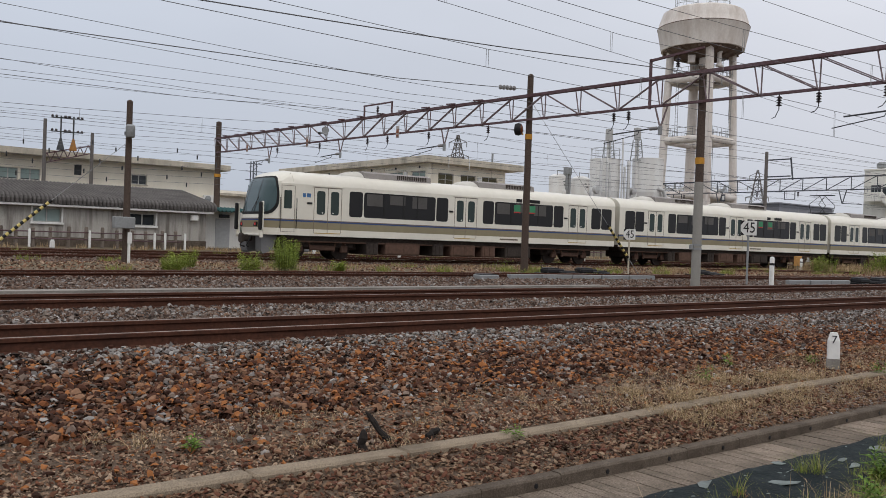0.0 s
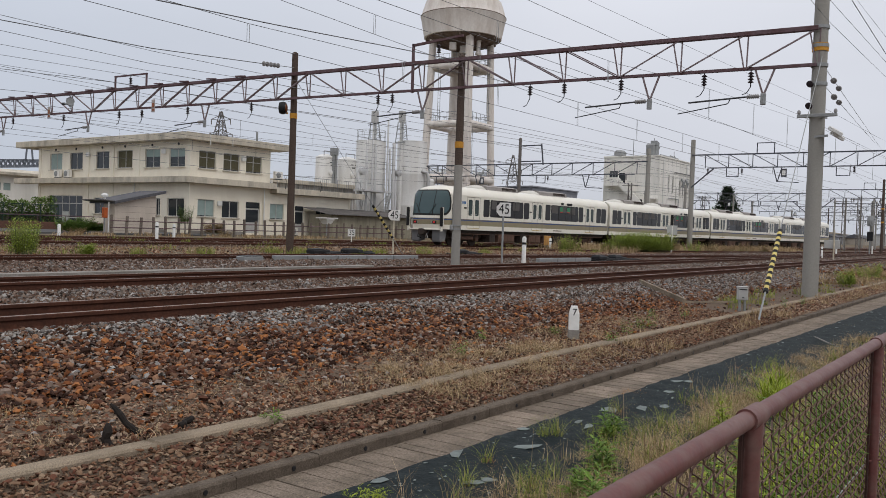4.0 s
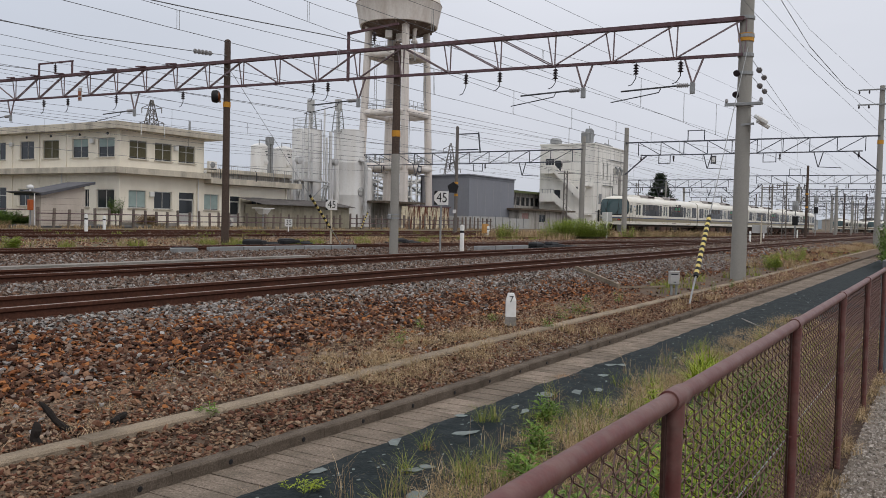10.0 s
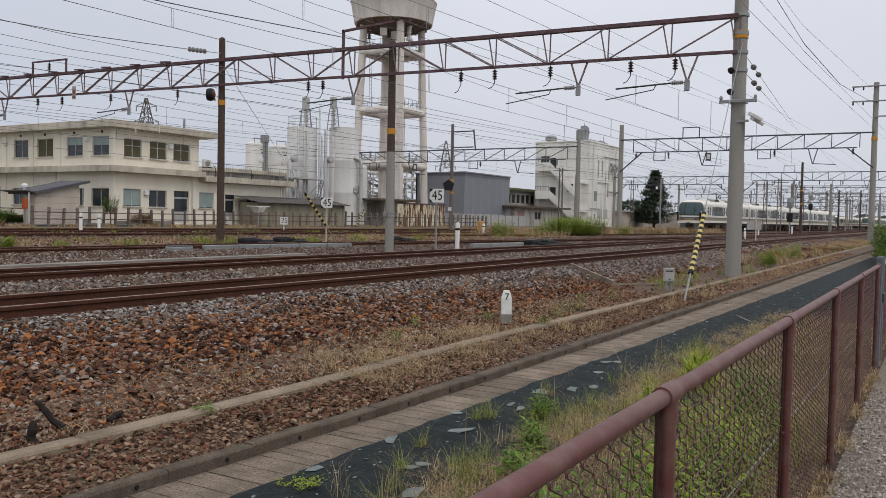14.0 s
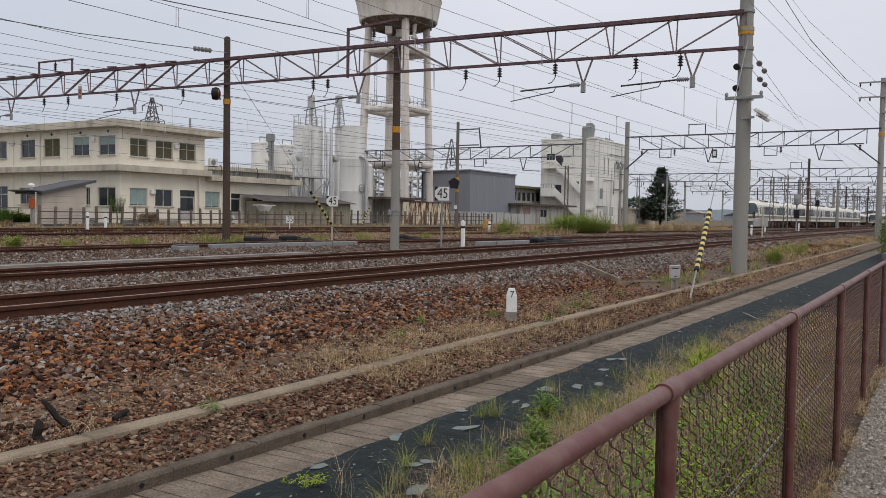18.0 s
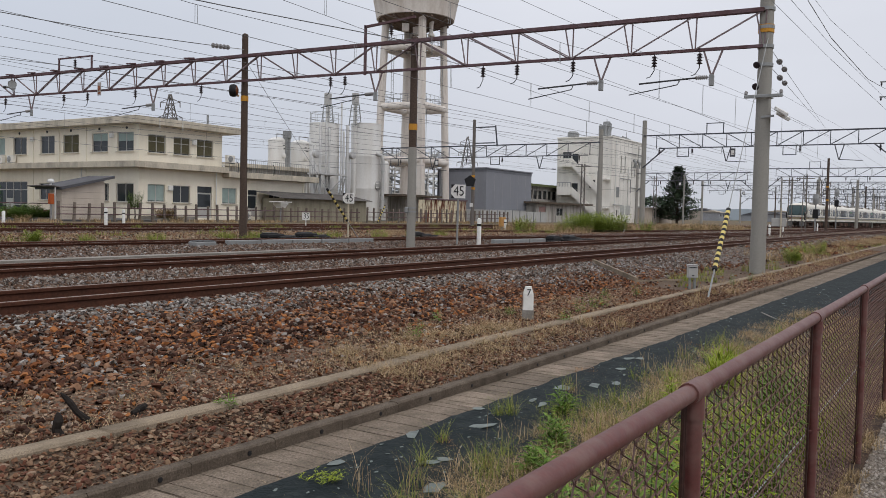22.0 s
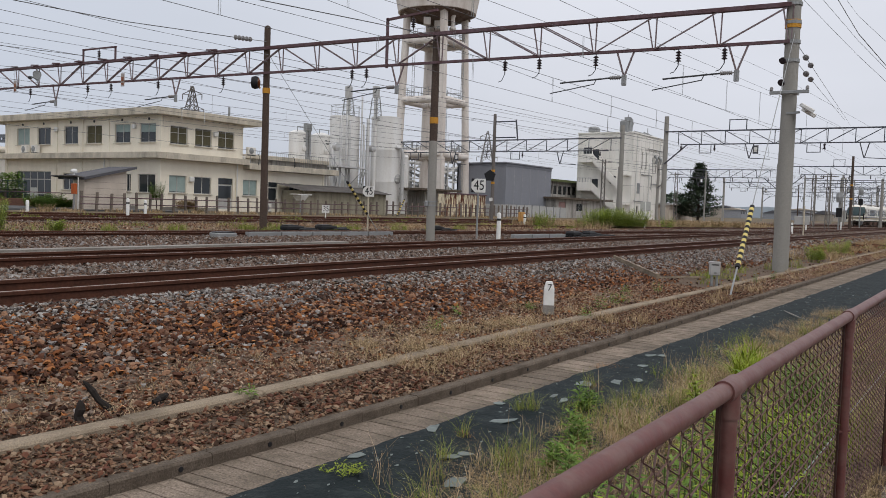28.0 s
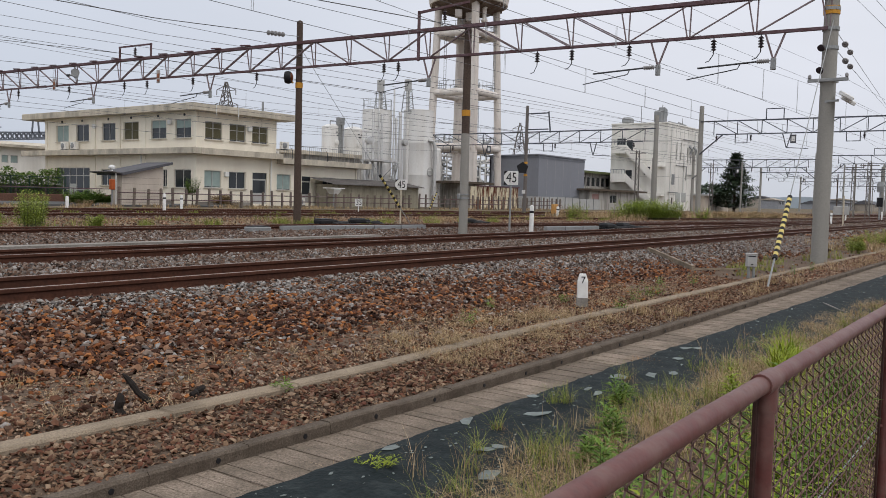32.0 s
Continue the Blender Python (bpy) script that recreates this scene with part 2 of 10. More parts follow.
def two_tone(name, tones, rough=0.9, scale=1.0, per="island", bump=0.3, grain=40, patch=2.0, steps=False):
    """Many pieces in one mesh, each with a tone of its own from a list, drifting in patches."""
    m, n, l, b = nodes_of(name)
    co = n.new("ShaderNodeTexCoord")
    if per == "island":
        src = n.new("ShaderNodeNewGeometry").outputs["Random Per Island"]
    else:
        src = n.new("ShaderNodeObjectInfo").outputs["Random"]
    nz = n.new("ShaderNodeTexNoise")
    nz.inputs["Scale"].default_value, nz.inputs["Detail"].default_value = patch, 3
    l.new(co.outputs["Object"], nz.inputs["Vector"])
    drift = n.new("ShaderNodeMapRange")
    drift.inputs["From Min"].default_value, drift.inputs["From Max"].default_value = 0.3, 0.7
    drift.inputs["To Min"].default_value, drift.inputs["To Max"].default_value = -0.3 * scale, 0.3 * scale
    l.new(nz.outputs[0], drift.inputs["Value"])
    ad = n.new("ShaderNodeMath")
    ad.operation, ad.use_clamp = "ADD", True
    l.new(src, ad.inputs[0])
    l.new(drift.outputs[0], ad.inputs[1])
    ramp = n.new("ShaderNodeValToRGB")
    ramp.color_ramp.elements[0].color = (*tones[0], 1)
    ramp.color_ramp.elements[1].color = (*tones[-1], 1)
    for i, c in enumerate(tones[1:-1]):
        ramp.color_ramp.elements.new((i + 1) / (len(tones) - 1)).color = (*c, 1)
    if steps:
        ramp.color_ramp.interpolation = "CONSTANT"
        for i, e in enumerate(ramp.color_ramp.elements):
            e.position = i / len(tones)
    l.new(ad.outputs[0], ramp.inputs[0])
    g = n.new("ShaderNodeTexNoise")
    g.inputs["Scale"].default_value, g.inputs["Detail"].default_value = grain, 4
    l.new(co.outputs["Object"], g.inputs["Vector"])
    hs = n.new("ShaderNodeHueSaturation")
    mr = n.new("ShaderNodeMapRange")
    mr.inputs["To Min"].default_value, mr.inputs["To Max"].default_value = 0.65, 1.35
    l.new(g.outputs[0], mr.inputs["Value"])
    l.new(mr.outputs[0], hs.inputs["Value"])
    l.new(ramp.outputs[0], hs.inputs["Color"])
    l.new(hs.outputs[0], b.inputs["Base Color"])
    b.inputs["Roughness"].default_value = rough
    b.inputs["Specular IOR Level"].default_value = 0.1
    if bump:
        bp = n.new("ShaderNodeBump")
        bp.inputs["Strength"].default_value, bp.inputs["Distance"].default_value = bump, 0.01
        l.new(g.outputs[0], bp.inputs["Height"])
        l.new(bp.outputs[0], b.inputs["Normal"])
    return m


def glass_pane(name, tint=(0.03, 0.035, 0.04), rough=0.05, spec=0.4):
    """Window glass in front of a dark room: dark, with a sharp sky reflection."""
    m, n, l, b = nodes_of(name)
    b.inputs["Base Color"].default_value = (*tint, 1)
    b.inputs["Roughness"].default_value = rough
    b.inputs["Specular IOR Level"].default_value = spec
    nz = n.new("ShaderNodeTexNoise")
    nz.inputs["Scale"].default_value = 1.2
    co = n.new("ShaderNodeTexCoord")
    l.new(co.outputs["Object"], nz.inputs["Vector"])
    bp = n.new("ShaderNodeBump")
    bp.inputs["Strength"].default_value, bp.inputs["Distance"].default_value = 0.05, 0.02
    l.new(nz.outputs[0], bp.inputs["Height"])
    l.new(bp.outputs[0], b.inputs["Normal"])
    return m


def glow(name, colour, strength):
    m, n, l, b = nodes_of(name)
    b.inputs["Base Color"].default_value = (*colour, 1)
    b.inputs["Emission Color"].default_value = (*colour, 1)
    b.inputs["Emission Strength"].default_value = strength
    return m


STONES = two_tone("ballast_stone", [(0.033, 0.017, 0.012), (0.181, 0.069, 0.030), (0.093, 0.043, 0.028), (0.256, 0.145, 0.090), (0.055, 0.029, 0.021), (0.131, 0.064, 0.040), (0.218, 0.164, 0.132), (0.077, 0.035, 0.023), (0.316, 0.130, 0.050), (0.153, 0.088, 0.058)], 0.9, 0.5, patch=0.8, steps=True)
TOE_STONES = two_tone("small_brown_stone", [(0.073, 0.045, 0.031), (0.196, 0.111, 0.070), (0.291, 0.196, 0.130), (0.118, 0.067, 0.046), (0.381, 0.281, 0.200), (0.179, 0.080, 0.050), (0.235, 0.157, 0.108)], 0.95, 0.5, patch=1.2, steps=True)
TRACK_STONES = two_tone("track_ballast_stone", [(0.075, 0.053, 0.044), (0.150, 0.105, 0.083), (0.205, 0.162, 0.135), (0.105, 0.068, 0.052), (0.25, 0.208, 0.182), (0.140, 0.082, 0.058), (0.175, 0.128, 0.102)], 0.95, 0.4, patch=0.6, steps=True)
STRIP_STONES = two_tone("red_brown_chip", [(0.054, 0.033, 0.023), (0.162, 0.088, 0.054), (0.221, 0.142, 0.091), (0.097, 0.052, 0.035), (0.135, 0.060, 0.039), (0.270, 0.191, 0.129), (0.183, 0.114, 0.074)], 0.95, 0.5, patch=1.2, steps=True)
STONES_GREY = two_tone("grey_ballast_stone", [(0.059, 0.045, 0.038), (0.178, 0.147, 0.124), (0.259, 0.242, 0.225), (0.103, 0.064, 0.047), (0.346, 0.326, 0.307), (0.130, 0.116, 0.109), (0.173, 0.107, 0.074), (0.216, 0.198, 0.189)], 0.9, 0.4, patch=0.8, steps=True)
# Near ballast bed; its colour is darkened to put shade between the stones.
SHADED_BED = surface("ballast", (0.058, 0.039, 0.030), 0.95, vary=0.6, grain=14, stain=(0.075, 0.034, 0.02), stain_scale=0.4, stain_amount=0.6, bump=1.0)
SOIL = surface("dry_soil", (0.12, 0.085, 0.060), 0.95, vary=0.5, grain=34, stain=(0.07, 0.048, 0.034), stain_scale=1.4, stain_amount=0.8, bump=0.9)
VERGE = surface("weedy_verge", (0.15, 0.113, 0.075), 0.95, vary=0.45, grain=8, stain=(0.06, 0.06, 0.028), stain_scale=0.35, stain_amount=0.8, bump=0.7)
FAR_BALLAST = surface("brown_track_ballast", (0.105, 0.068, 0.050), 0.95, vary=0.6, grain=11, stain=(0.06, 0.038, 0.028), stain_scale=0.5, stain_amount=0.6, bump=1.0)
GRAVEL = surface("path_gravel", (0.21, 0.18, 0.15), 0.95, vary=0.6, grain=60, stain=(0.13, 0.11, 0.09), bump=1.0)
FAR_LAND = surface("far_land", (0.10, 0.11, 0.085), 0.95, vary=0.3, grain=0.2, stain=(0.15, 0.14, 0.12), stain_scale=0.02)
CONCRETE = surface("concrete", (0.27, 0.25, 0.225), 0.9, vary=0.25, grain=45, stain=(0.13, 0.12, 0.10), stain_scale=1.2, stain_amount=0.75, bump=0.35)
CONCRETE_DARK = surface("dark_concrete", (0.125, 0.100, 0.078), 0.95, vary=0.5, grain=110, stain=(0.048, 0.036, 0.027), stain_scale=4.5, stain_amount=0.85, bump=0.6)
KERB_CONCRETE = surface("speckled_kerb_concrete", (0.275, 0.22, 0.16), 0.95, vary=0.45, grain=130, stain=(0.11, 0.088, 0.065), stain_scale=2.2, stain_amount=0.8, bump=0.5)
SLAB = surface("drain_slab_concrete", (0.210, 0.168, 0.133), 0.95, vary=0.6, grain=90, stain=(0.092, 0.076, 0.056), stain_scale=3.2, stain_amount=0.85, bump=0.6, per="object")
POLE_GREY = surface("pole_concrete", (0.29, 0.28, 0.255), 0.85, vary=0.12, grain=30, stain=(0.20, 0.19, 0.17), stain_scale=0.9, streak=0.9, bump=0.15)
POLE_DULL = surface("dull_grey_pole", (0.155, 0.14, 0.13), 0.85, vary=0.2, grain=25, stain=(0.10, 0.085, 0.075), stain_scale=1.0, streak=0.85, bump=0.2)
POLE_BROWN = surface("weathered_pole", (0.085, 0.062, 0.05), 0.85, vary=0.3, grain=25, stain=(0.05, 0.036, 0.03), stain_scale=1.0, streak=0.85, bump=0.3)
RAIL_RUST = surface("rusty_rail_side", (0.076, 0.031, 0.019), 0.8, vary=0.35, grain=28, stain=(0.03, 0.016, 0.012), stain_scale=3, bump=0.3)
RAIL_TOP = surface("worn_rail_head", (0.30, 0.235, 0.19), 0.45, metal=0.7, vary=0.2, grain=20, stain=(0.16, 0.105, 0.08), stain_scale=0.6, bump=0.05)
STEEL_RUST = surface("rusty_painted_steel", (0.135, 0.09, 0.10), 0.75, vary=0.35, grain=18, stain=(0.085, 0.036, 0.032), stain_scale=2.2, stain_amount=0.85, bump=0.2)
STEEL_MAUVE = surface("weathered_mauve_steel", (0.235, 0.19, 0.20), 0.7, vary=0.2, grain=14, stain=(0.115, 0.065, 0.055), stain_scale=1.8, stain_amount=0.7, bump=0.1)
STEEL_GREY = surface("galvanised_steel", (0.30, 0.31, 0.31), 0.55, metal=0.4, vary=0.15, grain=20, stain=(0.2, 0.2, 0.2), bump=0.05)
SILVER = surface("silver_lagging", (0.52, 0.52, 0.515), 0.5, metal=0.35, vary=0.12, grain=12, stain=(0.34, 0.32, 0.30), stain_scale=1.2, streak=0.7, bump=0.04)
STEEL_DARK = surface("dark_steel", (0.07, 0.072, 0.075), 0.6, metal=0.3, vary=0.2, grain=20, bump=0.08)
WIRE = surface("wire", (0.15, 0.15, 0.155), 0.6, metal=0.2, vary=0.1, bump=0)
PORCELAIN = surface("insulator_porcelain", (0.05, 0.04, 0.045), 0.25, vary=0.1, bump=0)
PORCELAIN_PALE = surface("pale_insulator", (0.30, 0.29, 0.29), 0.3, vary=0.1, bump=0)
PAINT_WHITE = surface("white_paint", (0.74, 0.74, 0.72), 0.55, vary=0.06, grain=12, stain=(0.5, 0.48, 0.44), stain_scale=2.5, stain_amount=0.5, bump=0.05)
BLACK = surface("black_paint", (0.02, 0.02, 0.022), 0.5, vary=0.2, bump=0.03)
YELLOW = surface("faded_yellow_paint", (0.62, 0.50, 0.17), 0.6, vary=0.12, grain=15, stain=(0.4, 0.33, 0.15), bump=0.05)
GREY_PLATE = surface("weathered_plate", (0.42, 0.38, 0.36), 0.7, vary=0.15, bump=0.04)
FADED_RED = surface("faded_red_paint", (0.30, 0.12, 0.07), 0.7, vary=0.2, bump=0.03)
ORANGE = surface("orange_band_paint", (0.55, 0.27, 0.04), 0.6, vary=0.12, bump=0.04)

# ---- ground: one sheet from the path to the horizon; its cross-section runs over the bank, the tracks and the yard ----
PROFILE = [(-2500, -0.02), (-60, 0.0), (-6, 0.0), (0.52, 0.0), (0.75, 0.01), (1.3, 0.05), (2.1, 0.09), (2.95, 0.125), (3.42, 0.08),
           (3.50, 0.18), (4.14, 0.22), (4.29, 0.235), (4.9, 0.26), (5.6, 0.30), (6.4, 0.36), (7.25, 0.425), (7.6, 0.44), (7.85, 0.42), (8.53, 0.425), (9.5, 0.44),
           (10.4, 0.42), (11.5, 0.435), (12.55, 0.43), (13.6, 0.43), (14.5, 0.42), (16.5, 0.44), (18.6, 0.46), (19.9, 0.46), (21.2, 0.46),
           (23.0, 0.47), (26.0, 0.48), (28.2, 0.46), (33.5, 0.46), (36.0, 0.46), (38.5, 0.47), (41.0, 0.48), (43.5, 0.56), (60.0, 0.62),
           (150, 0.6), (600, 0.5), (2500, 0.2)]
GROUND_X = [-2500, -600, -150, -40, -12, -4] + [x * 2.0 for x in range(-1, 31)] + [66, 74, 86, 100, 120, 150, 200, 280, 400, 700, 2500]


def ground_height(y):
    for (y0, z0), (y1, z1) in zip(PROFILE, PROFILE[1:]):
        if y0 <= y <= y1:
            return z0 + (z1 - z0) * (y - y0) / (y1 - y0)
    return 0.0


def ground_slot(y):
    """Which surface covers the strip at y: 0 path gravel, 1 soil, 2 ballast darkened for shade, also under the fence
    grass, 3 weedy verge, 4 far land, 5 brown ballast of the further tracks.
    """
    if y < -60 or y > 150:
        return 4
    if y < 0.5:
        return 0
    # Under the fence grass the dark bed colour stands in for shade among blades.
    if y < 2.2:
        return 2
    if y < 5.3:
        return 1
    if y < 8.6:
        return 2
    if y < 21.3:
        return 5
    if y < 28.4:
        return 3
    return 5 if y < 41.5 else 3


def build_ground():
    g, slots = Geo(), []
    ys = []
    for (y0, _), (y1, _) in zip(PROFILE, PROFILE[1:]):
        k = 3 if 4.2 < y0 < 7.4 else 1
        ys += [y0 + (y1 - y0) * i / k for i in range(k)]
    ys.append(PROFILE[-1][0])
    nx = len(GROUND_X)
    for y in ys:
        for x in GROUND_X:
            w = 0.02 if 3.6 < y < 6.8 or 0.8 < y < 2.6 else 0.0
            g.v.append((x, y, ground_height(y) + w * noise.noise((x * 0.7, y * 1.5, 0))))
    for j in range(len(ys) - 1):
        for i in range(nx - 1):
            g.f.append((j * nx + i, j * nx + i + 1, (j + 1) * nx + i + 1, (j + 1) * nx + i))
            slots.append(ground_slot((ys[j] + ys[j + 1]) / 2))
    me = g.mesh("ground", [GRAVEL, SOIL, SHADED_BED, VERGE, FAR_LAND, FAR_BALLAST])
    me.polygons.foreach_set("material_index", slots)
    return tagged(part("ground", me, None), "railway land with ballast, dry soil and weedy verges", "ground", kind="structure")


build_ground()

# ---- tracks ----
RAIL_SECTION = [(-0.063, 0.0), (0.063, 0.0), (0.063, 0.012), (0.012, 0.032), (0.009, 0.095), (0.032, 0.112), (0.033, 0.142), (0.026, 0.150),
                (-0.026, 0.150), (-0.033, 0.142), (-0.032, 0.112), (-0.009, 0.095), (-0.012, 0.032), (-0.063, 0.012)]


def rail_mesh(points):
    """One rail along points (x, y, z of its foot): rusty sides and a polished running surface."""
    me = bpy.data.meshes.new("rail")
    v, f, s, n = [], [], [], len(RAIL_SECTION)
    for i, p in enumerate(points):
        a, b = Vector(points[max(i - 1, 0)]), Vector(points[min(i + 1, len(points) - 1)])
        d = (b - a).normalized()
        side = Vector((-d.y, d.x, 0)).normalized()
        v += [tuple(Vector(p) + side * u + Vector((0, 0, w))) for u, w in RAIL_SECTION]
    for i in range(len(points) - 1):
        for k in range(n):
            f.append((i * n + k, i * n + (k + 1) % n, (i + 1) * n + (k + 1) % n, (i + 1) * n + k))
            s.append(1 if k == 8 - 1 else 0)
    me.from_pydata(v, [], f)
    me.materials.append(RAIL_RUST)
    me.materials.append(RAIL_TOP)
    me.polygons.foreach_set("material_index", s)
    bm = bmesh.new()
    bm.from_mesh(me)
    bmesh.ops.recalc_face_normals(bm, faces=bm.faces)
    bm.to_mesh(me)
    bm.free()
    return me


GAUGE = 1.067


def railway_track(label, line, foot):
    """Two rails along a line of (x, y), foot high above the datum."""
    t = thing("railway_track", label, "railway track", pose(line[0][0], line[0][1], foot), kind="structure")
    for side in (-1, 1):
        pts = []
        for i, (x, y) in enumerate(line):
            a, b = line[max(i - 1, 0)], line[min(i + 1, len(line) - 1)]
            d = Vector((b[0] - a[0], b[1] - a[1])).normalized()
            pts.append((x - d.y * side * GAUGE / 2 - line[0][0], y + d.x * side * GAUGE / 2 - line[0][1], 0))
        part("rail", rail_mesh(pts), None, t)
    return t


T1, T2 = 8.53, 12.55
FOOT = 0.425
track_near = railway_track("near main line track with rusty rails on ballast", [(-60, T1), (90, T1), (200, T1 + 0.2), (420, T1 - 1)], FOOT)
track_second = railway_track("second main line track with rusty rails on ballast", [(-60, T2), (90, T2), (200, T2 + 0.2), (420, T2 - 1)], FOOT)
track_loop = railway_track("loop track joining the main line over a turnout", [(-60, 19.7), (12, 19.9), (20, 19.4), (29, 17.9), (45, 15.8), (66, 13.6), (84, T2 + 0.4)], FOOT)


def train_line(x):
    return 33.08 - 0.0775 * x


track_train = railway_track("siding track on which the commuter train runs", [(-60, train_line(-60)), (0, train_line(0)), (60, train_line(60)), (180, train_line(180)), (420, 9.0)], FOOT)
track_yard = railway_track("rusty yard track before the depot fence", [(-60, 38.6), (20, 36.4), (50, 33.6), (110, 28.6), (200, 21.4), (400, 12.6)], FOOT)
track_far = railway_track("overgrown rusty yard track along the depot fence", [(-60, 41.6), (22, 40.3), (60, 37.4), (110, 33.0), (200, 25.2), (400, 16.0)], FOOT)
track_cross = railway_track("crossover track between the loop and the siding", [(38, 25.0), (60, 21.0), (84, 17.6), (120, 15.4), (200, 13.6)], FOOT)

# ---- kerb, drain and its wall ----
def drain_line(x):
    """How far the drain wall strays from its straight line."""
    return float(np.interp(x, (2.6, 3.5, 5.5, 8.0, 70.0), (0.045, 0.005, -0.045, -0.05, -0.05)))


def kerb_line(x):
    return float(np.interp(x, (2.6, 3.2, 4.7, 6.0, 8.0, 10.0, 70.0), (0.0, -0.055, -0.065, -0.01, 0.035, 0.0, 0.0)))


setting("cable_trough", Geo().extrude([(14.3, 0.40), (14.65, 0.40), (14.65, 0.53), (14.3, 0.53)], -60, 17), CONCRETE, "concrete cable trough between the tracks", "trough")


def build_kerb():
    """Low concrete kerb in long pieces, a little out of line with each other."""
    k = thing("kerb", "low weathered concrete kerb along the bank", "kerb", kind="structure")
    rnd = random.Random(3)
    x = -30.0
    while x < 64:
        n = 1.0 if x < 12 else 4.0
        o, h = kerb_line(x) + rnd.uniform(-0.002, 0.002), rnd.uniform(-0.002, 0.002)
        e = kerb_line(x + n) - kerb_line(x)
        g = Geo().box(x + 0.001, 4.14 + o, 0.0, x + n - 0.001, 4.28 + o, 0.258 + h, 0.014)
        g.v = [(p, q + e * (p - x) / n, r) for p, q, r in g.v]
        part("kerb_stone", g, KERB_CONCRETE, k)
        x += n


build_kerb()

# ---- overhead line ----
def band(g_parent, x, y, z, r, h=0.19):
    part("orange_band", Geo().cyl(x, y, z, z + h, r), ORANGE, g_parent, "orange painted band")


def mast(label, x, y, z0, z1, r, material, low=None, bands=(), category="pole", group="overhead line masts"):
    """A round mast, with a pale concrete lower part where it has one."""
    t = thing("line_mast", label, category, pose(x, y, z0), group)
    h = z1 - z0
    if low:
        part("lower_shaft", Geo().cyl(0, 0, -0.2, low - z0, r * 1.12, r * 1.04, 20), POLE_GREY, t, "pale concrete lower shaft", True)
        part("upper_shaft", Geo().cyl(0, 0, low - z0, h, r, r * 0.86, 20), material, t, "", True)
    else:
        part("shaft", Geo().cyl(0, 0, -0.2, h, r * 1.08, r * 0.86, 20), material, t, "", True)
    part("cap", Geo().lathe(0, 0, [(r * 0.9, h), (r * 0.8, h + 0.05), (r * 0.3, h + 0.09)], 20), material, t)
    for z in bands:
        band(t, 0, 0, z - z0, r * 1.07)
    return t


GX = 21.3
mast_e = mast("pale grey concrete mast with a high orange band", GX, 4.38, 0.26, 10.5, 0.172, POLE_GREY, bands=(6.05,))
mast_b = mast("brown mast on a pale concrete lower shaft between tracks", GX, 14.65, 0.46, 6.85, 0.125, POLE_BROWN, low=3.54, bands=(4.07,))
part("cable_clamp", Geo().cyl(0, 0, 1.08, 1.13, 0.155, n=16).cyl(0, 0, 1.2, 1.24, 0.155, n=16).box(-0.2, 0.02, 1.06, -0.13, 0.14, 1.24, 0.03), STEEL_GREY, mast_b, "steel clamp with a small junction box")
mast_a = mast("slim dark brown mast standing in the weeds", GX, 21.9, 0.48, 7.62, 0.125, POLE_BROWN, bands=(5.33,))
mast_d = mast("slim dark brown mast by the depot fence", GX, 49.2, 0.55, 8.35, 0.19, POLE_BROWN, bands=(5.0,))
mast_c = mast("slim dark brown mast beside the yard track", 9.0, 28.0, 0.48, 5.72, 0.11, POLE_BROWN)


# main gantry over all tracks
MAIN_Y, MAIN_Z, MAIN_D = (4.4, 49.2), (5.72, 6.5), 0.86


def main_z(y):
    return MAIN_Z[0] + (MAIN_Z[1] - MAIN_Z[0]) * (y - MAIN_Y[0]) / (MAIN_Y[1] - MAIN_Y[0])


def build_main_gantry():
    """Lattice beam of angle steel: double uprights and long diagonals, leaning from the middle of each bay."""
    t = thing("gantry_beam", "long rusty lattice beam carrying the overhead lines", "beam", pose(GX - 0.16, 0, 0), "lattice beams")
    y0, y1 = MAIN_Y
    g = Geo()
    for dx in (-0.06, 0.06):
        g.bar((dx, y0, MAIN_Z[0] + MAIN_D), (dx, y1, MAIN_Z[1] + MAIN_D), 0.05, 0.1)
    part("upper_chord", g, STEEL_RUST, t)
    part("lower_chord", Geo().bar((0, y0, MAIN_Z[0]), (0, y1, MAIN_Z[1]), 0.08, 0.075), STEEL_RUST, t)
    n, n_mid = 27, {0, 6, 10, 27}
    for i in range(n + 1):
        a = y0 + (y1 - y0) * i / n
        g = Geo()
        for e, lean in ((-0.03, -0.05), (0.03, 0.2)):
            g.bar((0, a + e, main_z(a)), (0, a + lean, main_z(a) + MAIN_D), 0.03)
        part("upright", g, STEEL_MAUVE, t)
        if 12 <= i < n:
            part("cleat", Geo().bar((-0.1, a - 0.1, main_z(a) + MAIN_D + 0.06), (-0.1, a + 0.45, main_z(a + 0.45) + MAIN_D + 0.09), 0.05, 0.05), STEEL_RUST, t, "short angle cleat")
        if i < n:
            b = y0 + (y1 - y0) * (i + 1) / n
            falling = i < 3 or 6 <= i < 8 or 10 <= i < 18
            p, q = ((a, 0.0), (b, MAIN_D)) if not falling else ((a, MAIN_D), (b, 0.0))
            for dx, e in ((-0.05, -0.04), (0.06, 0.05)):
                part("diagonal", Geo().bar((dx, p[0] + e, main_z(p[0]) + p[1]), (dx, q[0] + e, main_z(q[0]) + q[1]), 0.032, 0.03), STEEL_MAUVE, t)
    return t


gantry_main = build_main_gantry()


